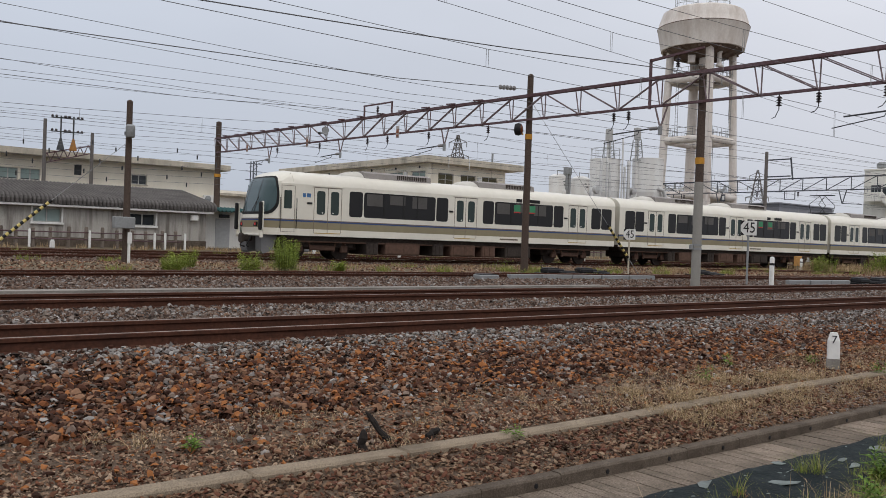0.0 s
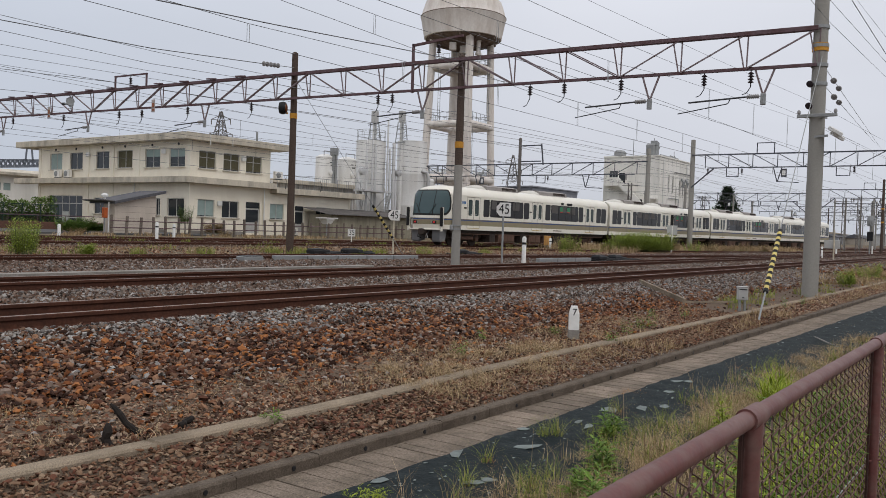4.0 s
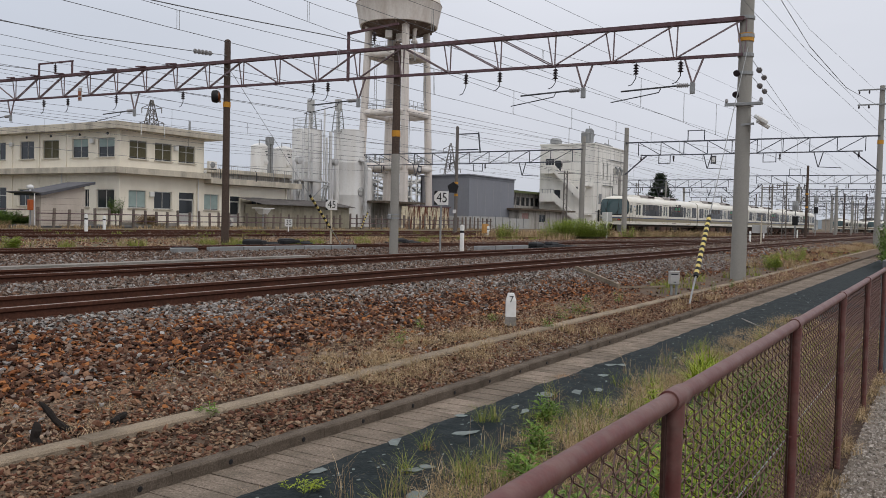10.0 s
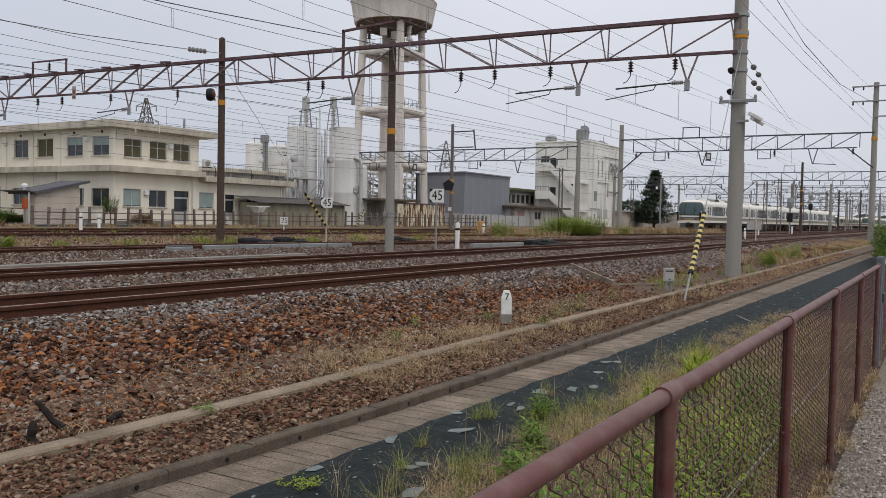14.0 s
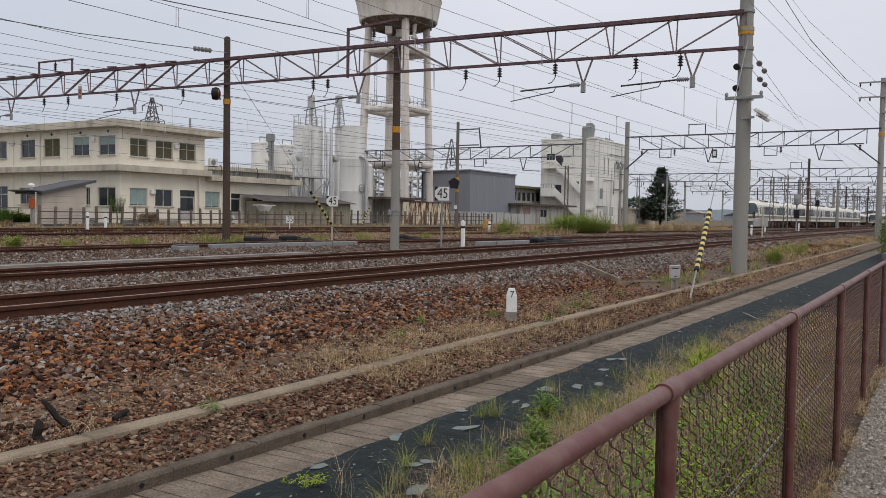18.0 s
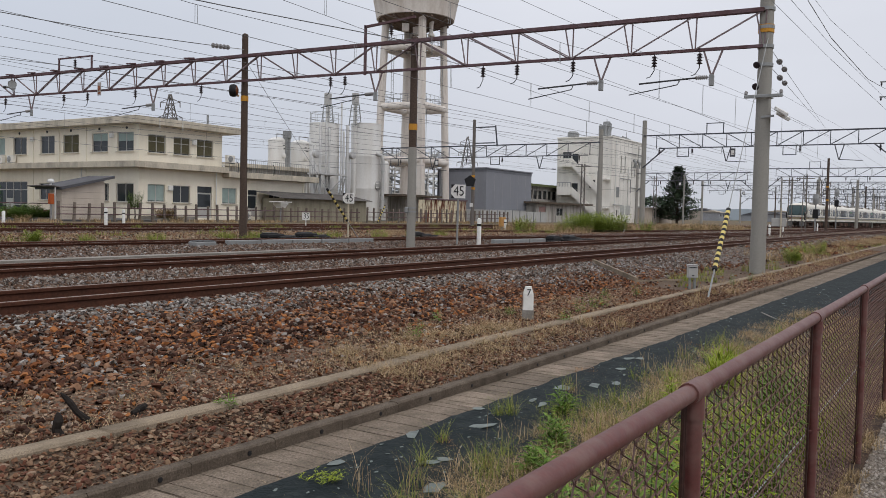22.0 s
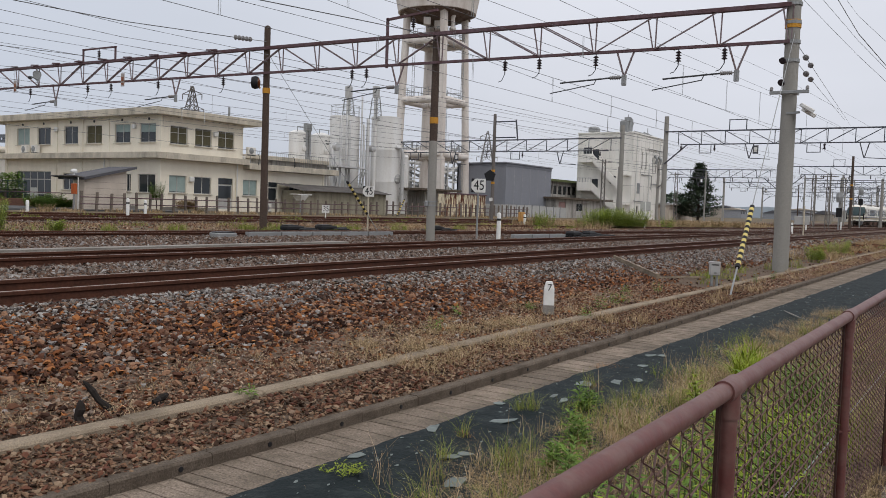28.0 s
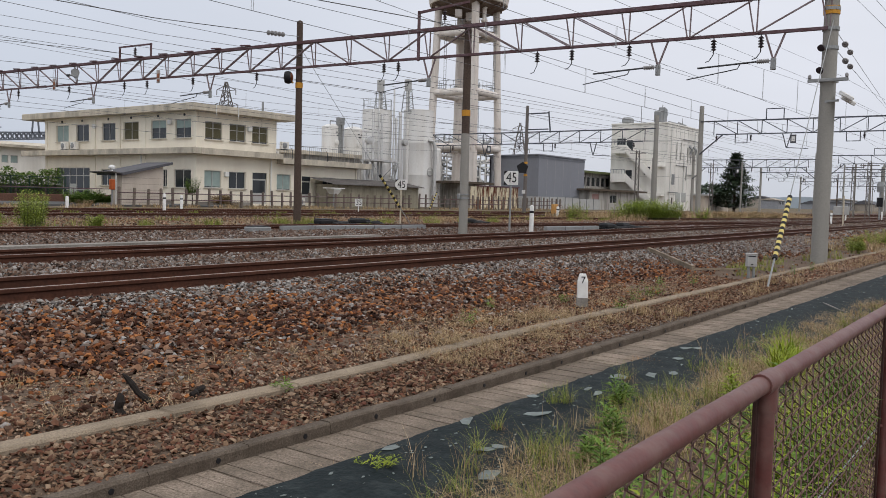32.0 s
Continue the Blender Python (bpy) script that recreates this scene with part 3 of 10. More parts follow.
def disc_string(n, r=0.075, pitch=0.07):
    """Profile of a string of porcelain sheds, hanging down from its top."""
    prof = [(0.014, 0.0), (0.014, -0.06)]
    for i in range(n):
        z = -0.06 - i * pitch
        prof += [(0.03, z), (r, z - pitch * 0.55), (r * 0.95, z - pitch * 0.65), (0.03, z - pitch * 0.75)]
    prof += [(0.014, -0.06 - n * pitch), (0.014, -0.14 - n * pitch)]
    return Geo().lathe(0, 0, prof[::-1], 10)


INSULATOR = disc_string(4).mesh("insulator", PORCELAIN, True)
INSULATOR_PALE = disc_string(6, 0.06, 0.05).mesh("pale_insulator", PORCELAIN_PALE, True)


def hung_insulator(x, y, z, hook=0.18):
    t = thing("hanging_insulator", "dark porcelain insulator hanging from the lattice beam", "insulator", pose(x, y, z), "hanging insulators")
    part("porcelain_body", INSULATOR, None, t)
    part("hook", Geo().tube([(0, 0, -0.42), (0, 0.03, -0.47), (0, 0.10, -0.42 - hook), (0, 0.2, -0.45 - hook)], 0.012, 6), STEEL_DARK, t)
    return t


def v_hanger(x, y, z, drop=0.75, arm=1.5, way=1):
    """A V-shaped drop bracket with a registration arm for the contact wire."""
    t = thing("drop_bracket", "steel drop bracket with an insulated registration arm", "bracket", pose(x, y, z), "drop brackets")
    part("strut", Geo().bar((0, -0.26, 0), (0, -0.02, -drop), 0.04), STEEL_MAUVE, t)
    part("strut", Geo().bar((0, 0.22, 0), (0, 0.02, -drop), 0.04), STEEL_MAUVE, t)
    part("foot", Geo().box(-0.04, -0.06, -drop - 0.28, 0.04, 0.06, -drop, 0.01), STEEL_GREY, t)
    part("insulator", INSULATOR_PALE, None, t, "pale ribbed insulator", at=pose(0, 0.04 * way, -drop - 0.06, 90 * way))
    part("arm", Geo().tube([(0, 0.4 * way, -drop - 0.06), (0, (0.4 + arm) * way, -drop - 0.12)], 0.022, 8), STEEL_DARK, t)
    part("steady_arm", Geo().tube([(0, 0.8 * way, -drop - 0.1), (0.0, 0.85 * way, -drop - 0.2), (-0.1, (1.0 + 0.1) * way, -drop - 0.26), (-0.2, (0.6 + arm) * way, -drop - 0.42)], 0.014, 6), STEEL_DARK, t)
    return t


for y in (5.9, 7.05, 9.3, 11.0, 12.1, 17.2, 17.8, 23.9, 27.6, 30.6, 32.2, 36.5, 41.0):
    hung_insulator(GX - 0.2, y, main_z(y) - 0.03, 0.12 + 0.1 * ((y * 7) % 1))
for y in (5.6, 8.5, 16.0, 26.6, 34.6, 42.0):
    v_hanger(GX - 0.16, y, main_z(y), 0.62, 1.45)


def top_frame(name, label, x, y0, y1, z, h):
    t = thing(name, label, "frame", pose(x, y0, z))
    part("upright", Geo().bar((0, 0, 0), (0, 0, h), 0.06), STEEL_RUST, t)
    part("upright", Geo().bar((0, y1 - y0, 0), (0, y1 - y0, h), 0.06), STEEL_RUST, t)
    part("crossbar", Geo().bar((0, -0.05, h), (0, y1 - y0 + 0.05, h + 0.04), 0.06), STEEL_RUST, t)
    part("insulator", INSULATOR, None, t, at=pose(0, (y1 - y0) * 0.5, h - 0.02))
    return t


top_frame("wire_frame", "small rusty frame standing on the lattice beam", GX - 0.16, 30.4, 32.6, main_z(31) + MAIN_D, 0.55)
t = thing("bracket_post", "rusty bracket post rising from the lattice beam", "post", pose(GX - 0.2, 16.4, 5.85))
part("post", Geo().bar((0, 0, 0), (0, 0, 1.55), 0.07), STEEL_RUST, t)
part("top_arm", Geo().bar((0, 0, 1.5), (0, -1.9, 1.62), 0.07), STEEL_RUST, t)
part("insulator", INSULATOR, None, t, at=pose(0, -1.0, 1.5))


def horn_speaker(x, y, z, turn):
    t = thing("horn_loudspeaker", "grey horn loudspeaker fixed under the gantry", "loudspeaker", pose(x, y, z, 0, 0, turn), "horn loudspeakers")
    part("horn", Geo().lathe(0, 0, [(0.03, 0), (0.05, 0.12), (0.09, 0.22), (0.17, 0.32), (0.175, 0.33), (0.15, 0.31)], 18), STEEL_GREY, t, "", True, pose(0, 0, 0, 90))
    part("driver", Geo().cyl(0, 0, -0.14, 0.0, 0.06), STEEL_DARK, t, "", True, pose(0, 0, 0, 90))
    part("yoke", Geo().bar((0, -0.1, 0.0), (0, -0.1, 0.25), 0.03), STEEL_GREY, t)
    return t


horn_speaker(GX - 0.4, 35.6, 6.7, -35)
horn_speaker(GX - 0.4, 36.1, 6.65, 20)
t = thing("lineside_gong", "black round gong box with an orange bracket on the mast", "gong", pose(GX - 0.28, 22.15, 5.69, 0, 0, 35))
part("drum", Geo().lathe(0, 0, [(0.05, -0.16), (0.2, -0.12), (0.23, 0), (0.2, 0.1), (0.05, 0.12)], 20), BLACK, t, "", True, pose(0, 0, 0, 90))
part("bracket", Geo().bar((0.05, 0, 0), (0.3, -0.1, -0.15), 0.05), ORANGE, t, "orange bracket")
part("lens", Geo().lathe(0, 0, [(0.17, 0.0), (0.16, 0.03), (0.09, 0.06), (0.02, 0.07)], 18), surface("amber_lens", (0.16, 0.05, 0.02), 0.15, vary=0.1, bump=0, spec=0.5), t, "brown glass lens", True, pose(0, -0.1, 0, 90))
for y, z in ((29.7, 6.2), (37.6, 6.35), (44.5, 6.5)):
    t = thing("section_marker", "small pale and faded red marker plate on the beam", "sign", pose(GX - 0.3, y, z), "marker plates")
    part("plate", Geo().box(-0.01, -0.11, -0.26, 0.01, 0.11, 0.26, 0.005), GREY_PLATE, t)
    part("panel", Geo().box(-0.016, -0.08, -0.06, -0.01, 0.08, 0.12), FADED_RED, t, "faded red panel")
    part("foot_panel", Geo().box(-0.016, -0.08, -0.2, -0.01, 0.08, -0.12), FADED_RED, t, "faded red panel")

# fittings on the near mast
part("crossarm", Geo().box(-0.28, -0.48, 4.21, -0.22, 0.40, 4.29, 0.01).bar((-0.25, -0.16, 4.25), (0.2, -0.16, 4.25), 0.05).bar((-0.25, 0.16, 4.25), (0.2, 0.16, 4.25), 0.05), STEEL_GREY, mast_e, "galvanised crossarm", at=pose(0, 0, 0))
for y in (-0.44, 0.36):
    part("pin_insulator", Geo().lathe(-0.25, y, [(0.02, 4.29), (0.04, 4.31), (0.04, 4.36), (0.02, 4.39)], 10), PORCELAIN_PALE, mast_e, "pale pin insulator", True)
for x, y, z, m in ((2.9, 0.22, 5.6, PORCELAIN_PALE), (4.93, 0.46, 5.73, PORCELAIN_PALE), (3.36, 0.28, 5.24, PORCELAIN_PALE), (5.6, 0.56, 5.43, PORCELAIN_PALE), (-0.3, 0.13, 4.99, PORCELAIN), (-0.6, 0.07, 4.43, PORCELAIN)):
    part("disc_insulator", Geo().lathe(0, 0, [(0.025, -0.035), (0.085, -0.02), (0.08, 0.02), (0.03, 0.045)], 16), m, mast_e, "glazed disc insulator", True, Matrix.Translation((x, y, z)) @ pose(0, 0, 0, 15, 55, 0))
for a, b in (((0.05, -0.11, 5.41), (51.7, 5.82, 8.77)), ((0.05, -0.13, 4.97), (51.7, 6.25, 9.2))):
    part("stay_wire", Geo().tube([a, b], 0.008, 5), STEEL_GREY, mast_e, "galvanised stay wire")
for z in (5.28, 6.18, 5.72, 6.62):
    part("clamp", Geo().cyl(0, 0, z - 0.3, z - 0.22, 0.19, n=20), STEEL_GREY, mast_e, "steel clamp band")
t = thing("floodlight", "pale twin floodlight bracketed to the concrete mast", "lamp", pose(GX - 0.16, 4.2, 4.02))
part("arm", Geo().bar((0, 0.2, 0), (0, -0.1, 0.02), 0.05), STEEL_GREY, t)
for dx, dz in ((0.0, 0.12), (0.25, 0.04)):
    part("housing", Geo().box(-0.28, -0.14, -0.05, 0.2, 0.14, 0.05, 0.02), PAINT_WHITE, t, "", at=pose(dx, -0.25, dz, 30, -12, 20))
# guy wires with yellow and black sleeves


def striped_sleeve(parent, p, q, r, bands):
    """Alternating yellow and black spiral bands along a guy wire."""
    p, q = Vector(p), Vector(q)
    for i in range(bands):
        a, b = p.lerp(q, i / bands), p.lerp(q, (i + 1) / bands)
        part("sleeve_band", Geo().tube([tuple(a), tuple(b)], r, 12), YELLOW if i % 2 else BLACK, parent)


def guy_wire(label, foot, top, sleeve, r=0.045, bands=17, low=0.5):
    t = thing("guy_wire", label, "guy wire", pose(*foot), "guy wires")
    d = Vector(top) - Vector(foot)
    u = d.normalized()
    part("wire", Geo().tube([(0, 0, 0), tuple(d)], 0.009, 6), STEEL_GREY, t)
    part("anchor_rod", Geo().tube([tuple(-u * 0.15), tuple(u * (low + 0.02))], 0.016, 8), STEEL_GREY, t, "galvanised anchor rod")
    striped_sleeve(t, u * low, u * (low + sleeve), r, bands)
    return t


guy_wire("striped yellow and black guard on a mast guy wire", (14.46, 3.76, 0.21), (GX - 0.15, 4.3, 5.9), 1.68, 0.043, 23, 0.68)
guy_wire("striped yellow and black guard on the brown mast's guy wire", (27.0, 21.2, 0.47), (GX + 0.1, 21.9, 6.7), 1.7, 0.05, 15, 0.9)

# further gantries down the line
def far_gantry(x, y0, y1, zb, top, steel, knees=True, tops=(), r=0.24):
    """A portal of two concrete masts and a lattice beam."""
    t = thing("line_gantry", "grey portal gantry over the tracks with a lattice beam", "gantry", pose(x, 0, 0.45), "portal gantries")
    d = 1.15
    for y, h in ((y0, top[0]), (y1, top[1])):
        part("mast", Geo().cyl(0, y, -0.2, h - 0.45, r, r * 0.8, 14), POLE_GREY, t, "grey concrete mast", True)
    zz = zb - 0.45
    part("upper_chord", Geo().bar((-0.2, y0, zz + d), (-0.2, y1, zz + d), 0.1, 0.11), steel, t)
    part("lower_chord", Geo().bar((-0.2, y0 + 1.2, zz), (-0.2, y1 - 1.4, zz), 0.08, 0.09), steel, t)
    n = max(4, round((y1 - y0) / 2.3))
    for i in range(n + 1):
        a = y0 + 1.0 + (y1 - y0 - 2.2) * i / n
        part("upright", Geo().bar((-0.2, a, zz), (-0.2, a, zz + d), 0.06), steel, t)
        if i < n:
            b = y0 + 1.0 + (y1 - y0 - 2.2) * (i + 1) / n
            p, q = ((a, d), (b, 0)) if i < n / 2 else ((a, 0), (b, d))
            part("diagonal", Geo().bar((-0.2, p[0], zz + p[1]), (-0.2, q[0], zz + q[1]), 0.06), steel, t)
    if knees:
        part("knee_brace", Geo().bar((-0.2, y0, zz - 1.6), (-0.2, y0 + 1.9, zz), 0.1), steel, t)
        part("knee_brace", Geo().bar((-0.2, y1, zz - 1.7), (-0.2, y1 - 2.0, zz), 0.1), steel, t)
    for y in tops:
        part("wire_frame", Geo().bar((-0.2, y, zz + d), (-0.2, y, zz + d + 0.9), 0.07).bar((-0.2, y + 1.4, zz + d), (-0.2, y + 1.4, zz + d + 0.9), 0.07)
             .bar((-0.2, y - 0.05, zz + d + 0.9), (-0.2, y + 1.45, zz + d + 0.9), 0.07), steel, t)
    for i, y in enumerate([y0 + (y1 - y0) * (k + 0.5) / 7 for k in range(7)]):
        if i % 3 == 2:
            part("hung_frame", Geo().bar((-0.2, y + 0.3, zz), (-0.2, y + 0.3, zz - 0.75), 0.06).bar((-0.2, y + 1.3, zz), (-0.2, y + 1.3, zz - 0.75), 0.06).bar((-0.2, y + 0.27, zz - 0.75), (-0.2, y + 1.33, zz - 0.75), 0.06), steel, t)
        if i == 4:
            part("marker_plate", Geo().box(-0.3, y - 0.75, zz - 0.85, -0.27, y - 0.3, zz - 0.15), steel, t)
            part("plate_face", Geo().box(-0.31, y - 0.66, zz - 0.7, -0.301, y - 0.39, zz - 0.3), PAINT_WHITE, t)
        if i % 3 == 1:
            part("drop_bracket", Geo().bar((-0.2, y - 0.35, zz), (-0.2, y - 0.02, zz - 1.2), 0.07).bar((-0.2, y + 0.35, zz), (-0.2, y + 0.02, zz - 1.2), 0.07)
                 .tube([(-0.2, y - 1.7, zz - 1.3), (-0.2, y + 0.05, zz - 1.2)], 0.03, 6), steel, t)
        else:
            part("insulator", INSULATOR, None, t, "hanging insulator", at=Matrix.Translation((-0.2, y, zz)) @ Matrix.Scale(1.5, 4))
    return t


STEEL_BLUE = surface("weathered_blue_grey_steel", (0.075, 0.083, 0.10), 0.65, vary=0.2, grain=8, stain=(0.11, 0.08, 0.065), bump=0.05)
gantry_2 = far_gantry(73, 4.72, 25.05, 7.68, (12.7, 10.2), STEEL_BLUE, True, (18.1,))
for z in (11.95, 10.8):
    arm = part("crossarm", Geo().bar((-0.24, 3.0, z), (-0.24, 6.4, z), 0.11, 0.1), STEEL_GREY, gantry_2, "galvanised crossarm")
    for y in (3.1, 3.7, 5.6, 6.3):
        part("pin_insulator", Geo().lathe(-0.24, y, [(0.03, z - 0.3), (0.07, z - 0.2), (0.05, z - 0.05)], 8), PORCELAIN, arm)
part("side_arm", Geo().bar((-0.24, 3.4, 9.6), (-0.24, 4.8, 9.6), 0.1), STEEL_GREY, gantry_2)
part("orange_band", Geo().cyl(0, 4.72, 7.75, 8.05, 0.23, n=14), ORANGE, gantry_2, "orange painted band")
gantry_3 = far_gantry(73.4, 29.3, 58, 7.25, (9.6, 9.6), STEEL_BLUE, False)
for k, x in enumerate((125, 177, 229, 281, 333, 385)):
    copy_thing(gantry_2, pose(x, 0.3 * ((k * 5) % 3 - 1), 0.45))
    far_gantry(x + 0.5, 26.5 - k * 0.8, 44 + (k % 3) * 4, 7.2 + 0.25 * (k % 2), (9.2 + 0.5 * (k % 2), 9.6), STEEL_BLUE, k % 2 == 0, (31.0,) if k % 2 else ())

for k, x in enumerate((151, 203, 255, 307)):
    far_gantry(x, 10.0 + 1.5 * (k % 2), 27.5 - k * 0.6, 6.9 + 0.3 * (k % 3), (8.6, 8.8 + 0.3 * (k % 2)), STEEL_BLUE, k % 2 == 1, (), 0.15)

LATTICE = ((90.0, 38.0, 7.1), (116.0, 38.0, 7.0), (104.3, 18.0, 6.1), (95.2, 15.0, 5.9), (150.0, 20.0, 7.6), (172.0, 27.0, 7.5))
# single masts of the yard
for x, y, h, r, m, b in ((109.1, 14.7, 9.04, 0.2, POLE_BROWN, (5.6, 4.0)), (137.3, 23.5, 8.2, 0.2, POLE_GREY, ()), (156.3, 24.4, 9.6, 0.16, POLE_GREY, ()), (158.3, 16.6, 8.65, 0.32, POLE_GREY, ()),
                         (233.6, 22.6, 10.5, 0.3, POLE_BROWN, ()), (180, 13.6, 8.4, 0.17, POLE_BROWN, ()), (160, 22.5, 8.8, 0.16, POLE_GREY, ()), (190, 17.0, 8.6, 0.17, POLE_GREY, ()),
                         (205, 26.0, 9.0, 0.17, POLE_GREY, ()), (150, 30.5, 8.4, 0.16, POLE_GREY, ()), (178, 33.5, 8.2, 0.16, POLE_BROWN, ()), (215, 12.4, 8.8, 0.17, POLE_GREY, ()),
                         (240, 20.0, 9.0, 0.18, POLE_GREY, ()), (262, 30.0, 9.0, 0.18, POLE_GREY, ()), (118, 34.5, 7.6, 0.15, POLE_GREY, ()), (100, 40.2, 7.2, 0.15, POLE_GREY, ()),
                         (300, 15.0, 9.0, 0.18, POLE_GREY, ()), (310, 24.0, 9.0, 0.18, POLE_GREY, ()), (235, 36.0, 8.6, 0.17, POLE_GREY, ()), (195, 40.0, 8.6, 0.17, POLE_GREY, ())):
    mast("slim overhead line mast in the yard", x, y, 0.45, h, r * 0.78, m, bands=b)


def lattice_mast(x, y, h, w=0.42):
    """A slim square mast of angle steel with zigzag lacing."""
    t = thing("lattice_mast", "slim grey lattice steel mast beside the yard tracks", "mast", pose(x, y, 0.45, 0, 0, 12), "lattice masts")
    for i, j in ((-1, -1), (1, -1), (1, 1), (-1, 1)):
        part("angle_post", Geo().bar((i * w / 2, j * w / 2, -0.1), (i * w * 0.4, j * w * 0.4, h), 0.07), POLE_DULL, t)
    n = int(h / 0.55)
    for k in range(n):
        a, b, d = h * k / n, h * (k + 1) / n, 1 if k % 2 else -1
        e = w / 2 * (1 - 0.2 * k / n)
        g = Geo().bar((-e * d, -e, a), (e * d, -e, b), 0.045).bar((-e, -e * d, a), (-e, e * d, b), 0.045)
        part("lacing", g, POLE_DULL, t)
    part("crossarm", Geo().bar((0, -0.9, h - 0.3), (0, 0.9, h - 0.3), 0.08), POLE_DULL, t)
    return t


for x, y, h in LATTICE:
    lattice_mast(x, y, h)
mast_f = mast("brown mast with a signal box and a side frame", 60.0, 35.1, 0.47, 9.25, 0.145, POLE_DULL, bands=(4.55, 3.55))
part("side_frame", Geo().bar((0, -0.1, 8.2), (0, -2.0, 8.2), 0.09).bar((0, -2.0, 8.3), (0, -2.2, 6.6), 0.09).bar((0, -0.1, 6.9), (0, -2.0, 6.9), 0.09), STEEL_BLUE, mast_f)
part("signal_box", Geo().extrude([(0.5 * math.sin(a * 1.2566), 3.75 + 0.5 * math.cos(a * 1.2566)) for a in range(5)], -0.12, 0.1), BLACK, mast_f, "black five-sided signal box", at=pose(-0.3, 0.12, 0, 0, 0, 30))
part("marker", Geo().box(-0.23, -0.15, 1.65, -0.2, 0.15, 1.95), PAINT_WHITE, mast_f, "white marker plate")

# ---- wires ----
SPANS = [-30.5, GX - 0.2, 73.0, 125.0, 177.0, 229.0, 281.0, 333.0]


def sagged(x0, x1, y0, y1, z0, z1, sag, n=10):
    return [(x0 + (x1 - x0) * i / n, y0 + (y1 - y0) * i / n, z0 + (z1 - z0) * i / n - 4 * sag * (i / n) * (1 - i / n)) for i in range(n + 1)]


def feeder(y, z, sag=0.6, r=0.011, drift=0.0, drop=0.0):
    t = thing("overhead_wire", "dark overhead feeder wire strung from mast to mast", "wire", group="overhead wires")
    zs = lambda i: z + (0 if i < 2 else 1.4 * min(1, (z - 5) / 3)) - drop * max(0, i - 1)
    for i in range(len(SPANS) - 1):
        part("span", Geo().tube(sagged(SPANS[i], SPANS[i + 1], y - drift * (i - 1), y - drift * i, zs(i), zs(i + 1), sag), r * 0.8 * (1 + 0.2 * i), 5, False), WIRE, t)
    return t


DROPPER = Geo().tube([(0, 0, 0), (0, 0, -1)], 0.006, 5, False).mesh("dropper", WIRE)


def contact_line(label, ys, zc=5.3, zm=6.35, sag=0.85):
    """Messenger wire, contact wire and droppers over one track; ys gives y at each support."""
    t = thing("contact_line", label, "wire", group="contact lines")
    for i in range(len(SPANS) - 1):
        lift = 0 if i == 0 else 0.9
        lift2 = 0.9 if i >= 1 else 0.9
        a0, a1 = zm + lift * (i > 0) * (1 if i > 1 else 0), zm + lift2 * (1 if i >= 1 else 0)
        c0, c1 = zc + (0.75 if i > 1 else 0), zc + (0.75 if i >= 1 else 0)
        y0, y1 = ys[min(i, len(ys) - 1)], ys[min(i + 1, len(ys) - 1)]
        s = 0.2 * (-1) ** i
        mess = sagged(SPANS[i], SPANS[i + 1], y0, y1, a0, a1, sag, 12)
        part("messenger", Geo().tube(mess, 0.008 * (1 + 0.2 * i), 5, False), WIRE, t)
        part("contact_wire", Geo().tube([(SPANS[i], y0 + s, c0), (SPANS[i + 1], y1 - s, c1)], 0.007 * (1 + 0.2 * i), 5, False), WIRE, t)
        if i < 3:
            for k in range(1, 12, 1 if i < 2 else 2):
                p = mess[k]
                f = k / 12
                low = c0 + (c1 - c0) * f
                yy = y0 + s + (y1 - s - y0 - s) * f
                if p[2] - low > 0.1:
                    part("dropper", DROPPER, None, t, at=Matrix.Translation((p[0], (p[1] + yy) / 2, p[2])) @ Matrix.Diagonal((1, 1, p[2] - low, 1)))
    return t




def strung(label, y, pts, r, group="overhead wires"):
    """A wire over one line of supports: points of (x, z) along it."""
    t = thing("overhead_wire", label, "wire", group=group)
    at = lambda x: y - (0.07 * max(0.0, x - 60) if y > 24 else 0.0)
    for (x0, z0), (x1, z1) in zip(pts, pts[1:]):
        part("span", Geo().tube([(x0, at(x0), z0), (x1, at(x1), z1)], r * (0.62 if x1 < 45 else 0.85), 6, False), WIRE, t)
    return t


def drop_pair(wire, y, xs, low, high):
    """Hairpin droppers between a messenger and the wire under it."""
    fx = lambda pts, x: float(np.interp(x, [p[0] for p in pts], [p[1] for p in pts]))
    for x in xs:
        a, b = fx(low, x), fx(high, x)
        part("dropper", Geo().tube([(x - 0.03, y, b), (x - 0.03, y, a), (x + 0.03, y, a), (x + 0.03, y, b)], 0.005, 5, False), STEEL_GREY, wire)


NEAR_CONTACT = [(-30, 4.95), (9.8, 5.06), (19.5, 5.21), (28.5, 5.32), (61, 5.6), (125, 5.9), (300, 6.0)]
NEAR_MESSENGER = [(-30, 6.3), (-6, 5.4), (10.5, 5.43), (18.9, 5.7), (23.3, 6.05), (40, 6.87), (73, 7.5), (99, 6.4), (125, 7.5), (300, 7.5)]
NEAR_AUX = [(-30, 6.1), (14.1, 6.17), (19.3, 6.28), (37.4, 6.94), (73, 7.6), (125, 7.8), (300, 8.0)]
NEAR_FEED = [(-30, 6.9), (0, 6.6), (17, 6.82), (25.5, 7.16), (40.3, 7.86), (73, 8.7), (125, 8.9), (300, 9.0)]
SECOND_CONTACT = [(-30, 4.9), (8.75, 4.99), (19.4, 5.06), (28.7, 5.14), (73, 5.6), (125, 5.9), (300, 6.0)]
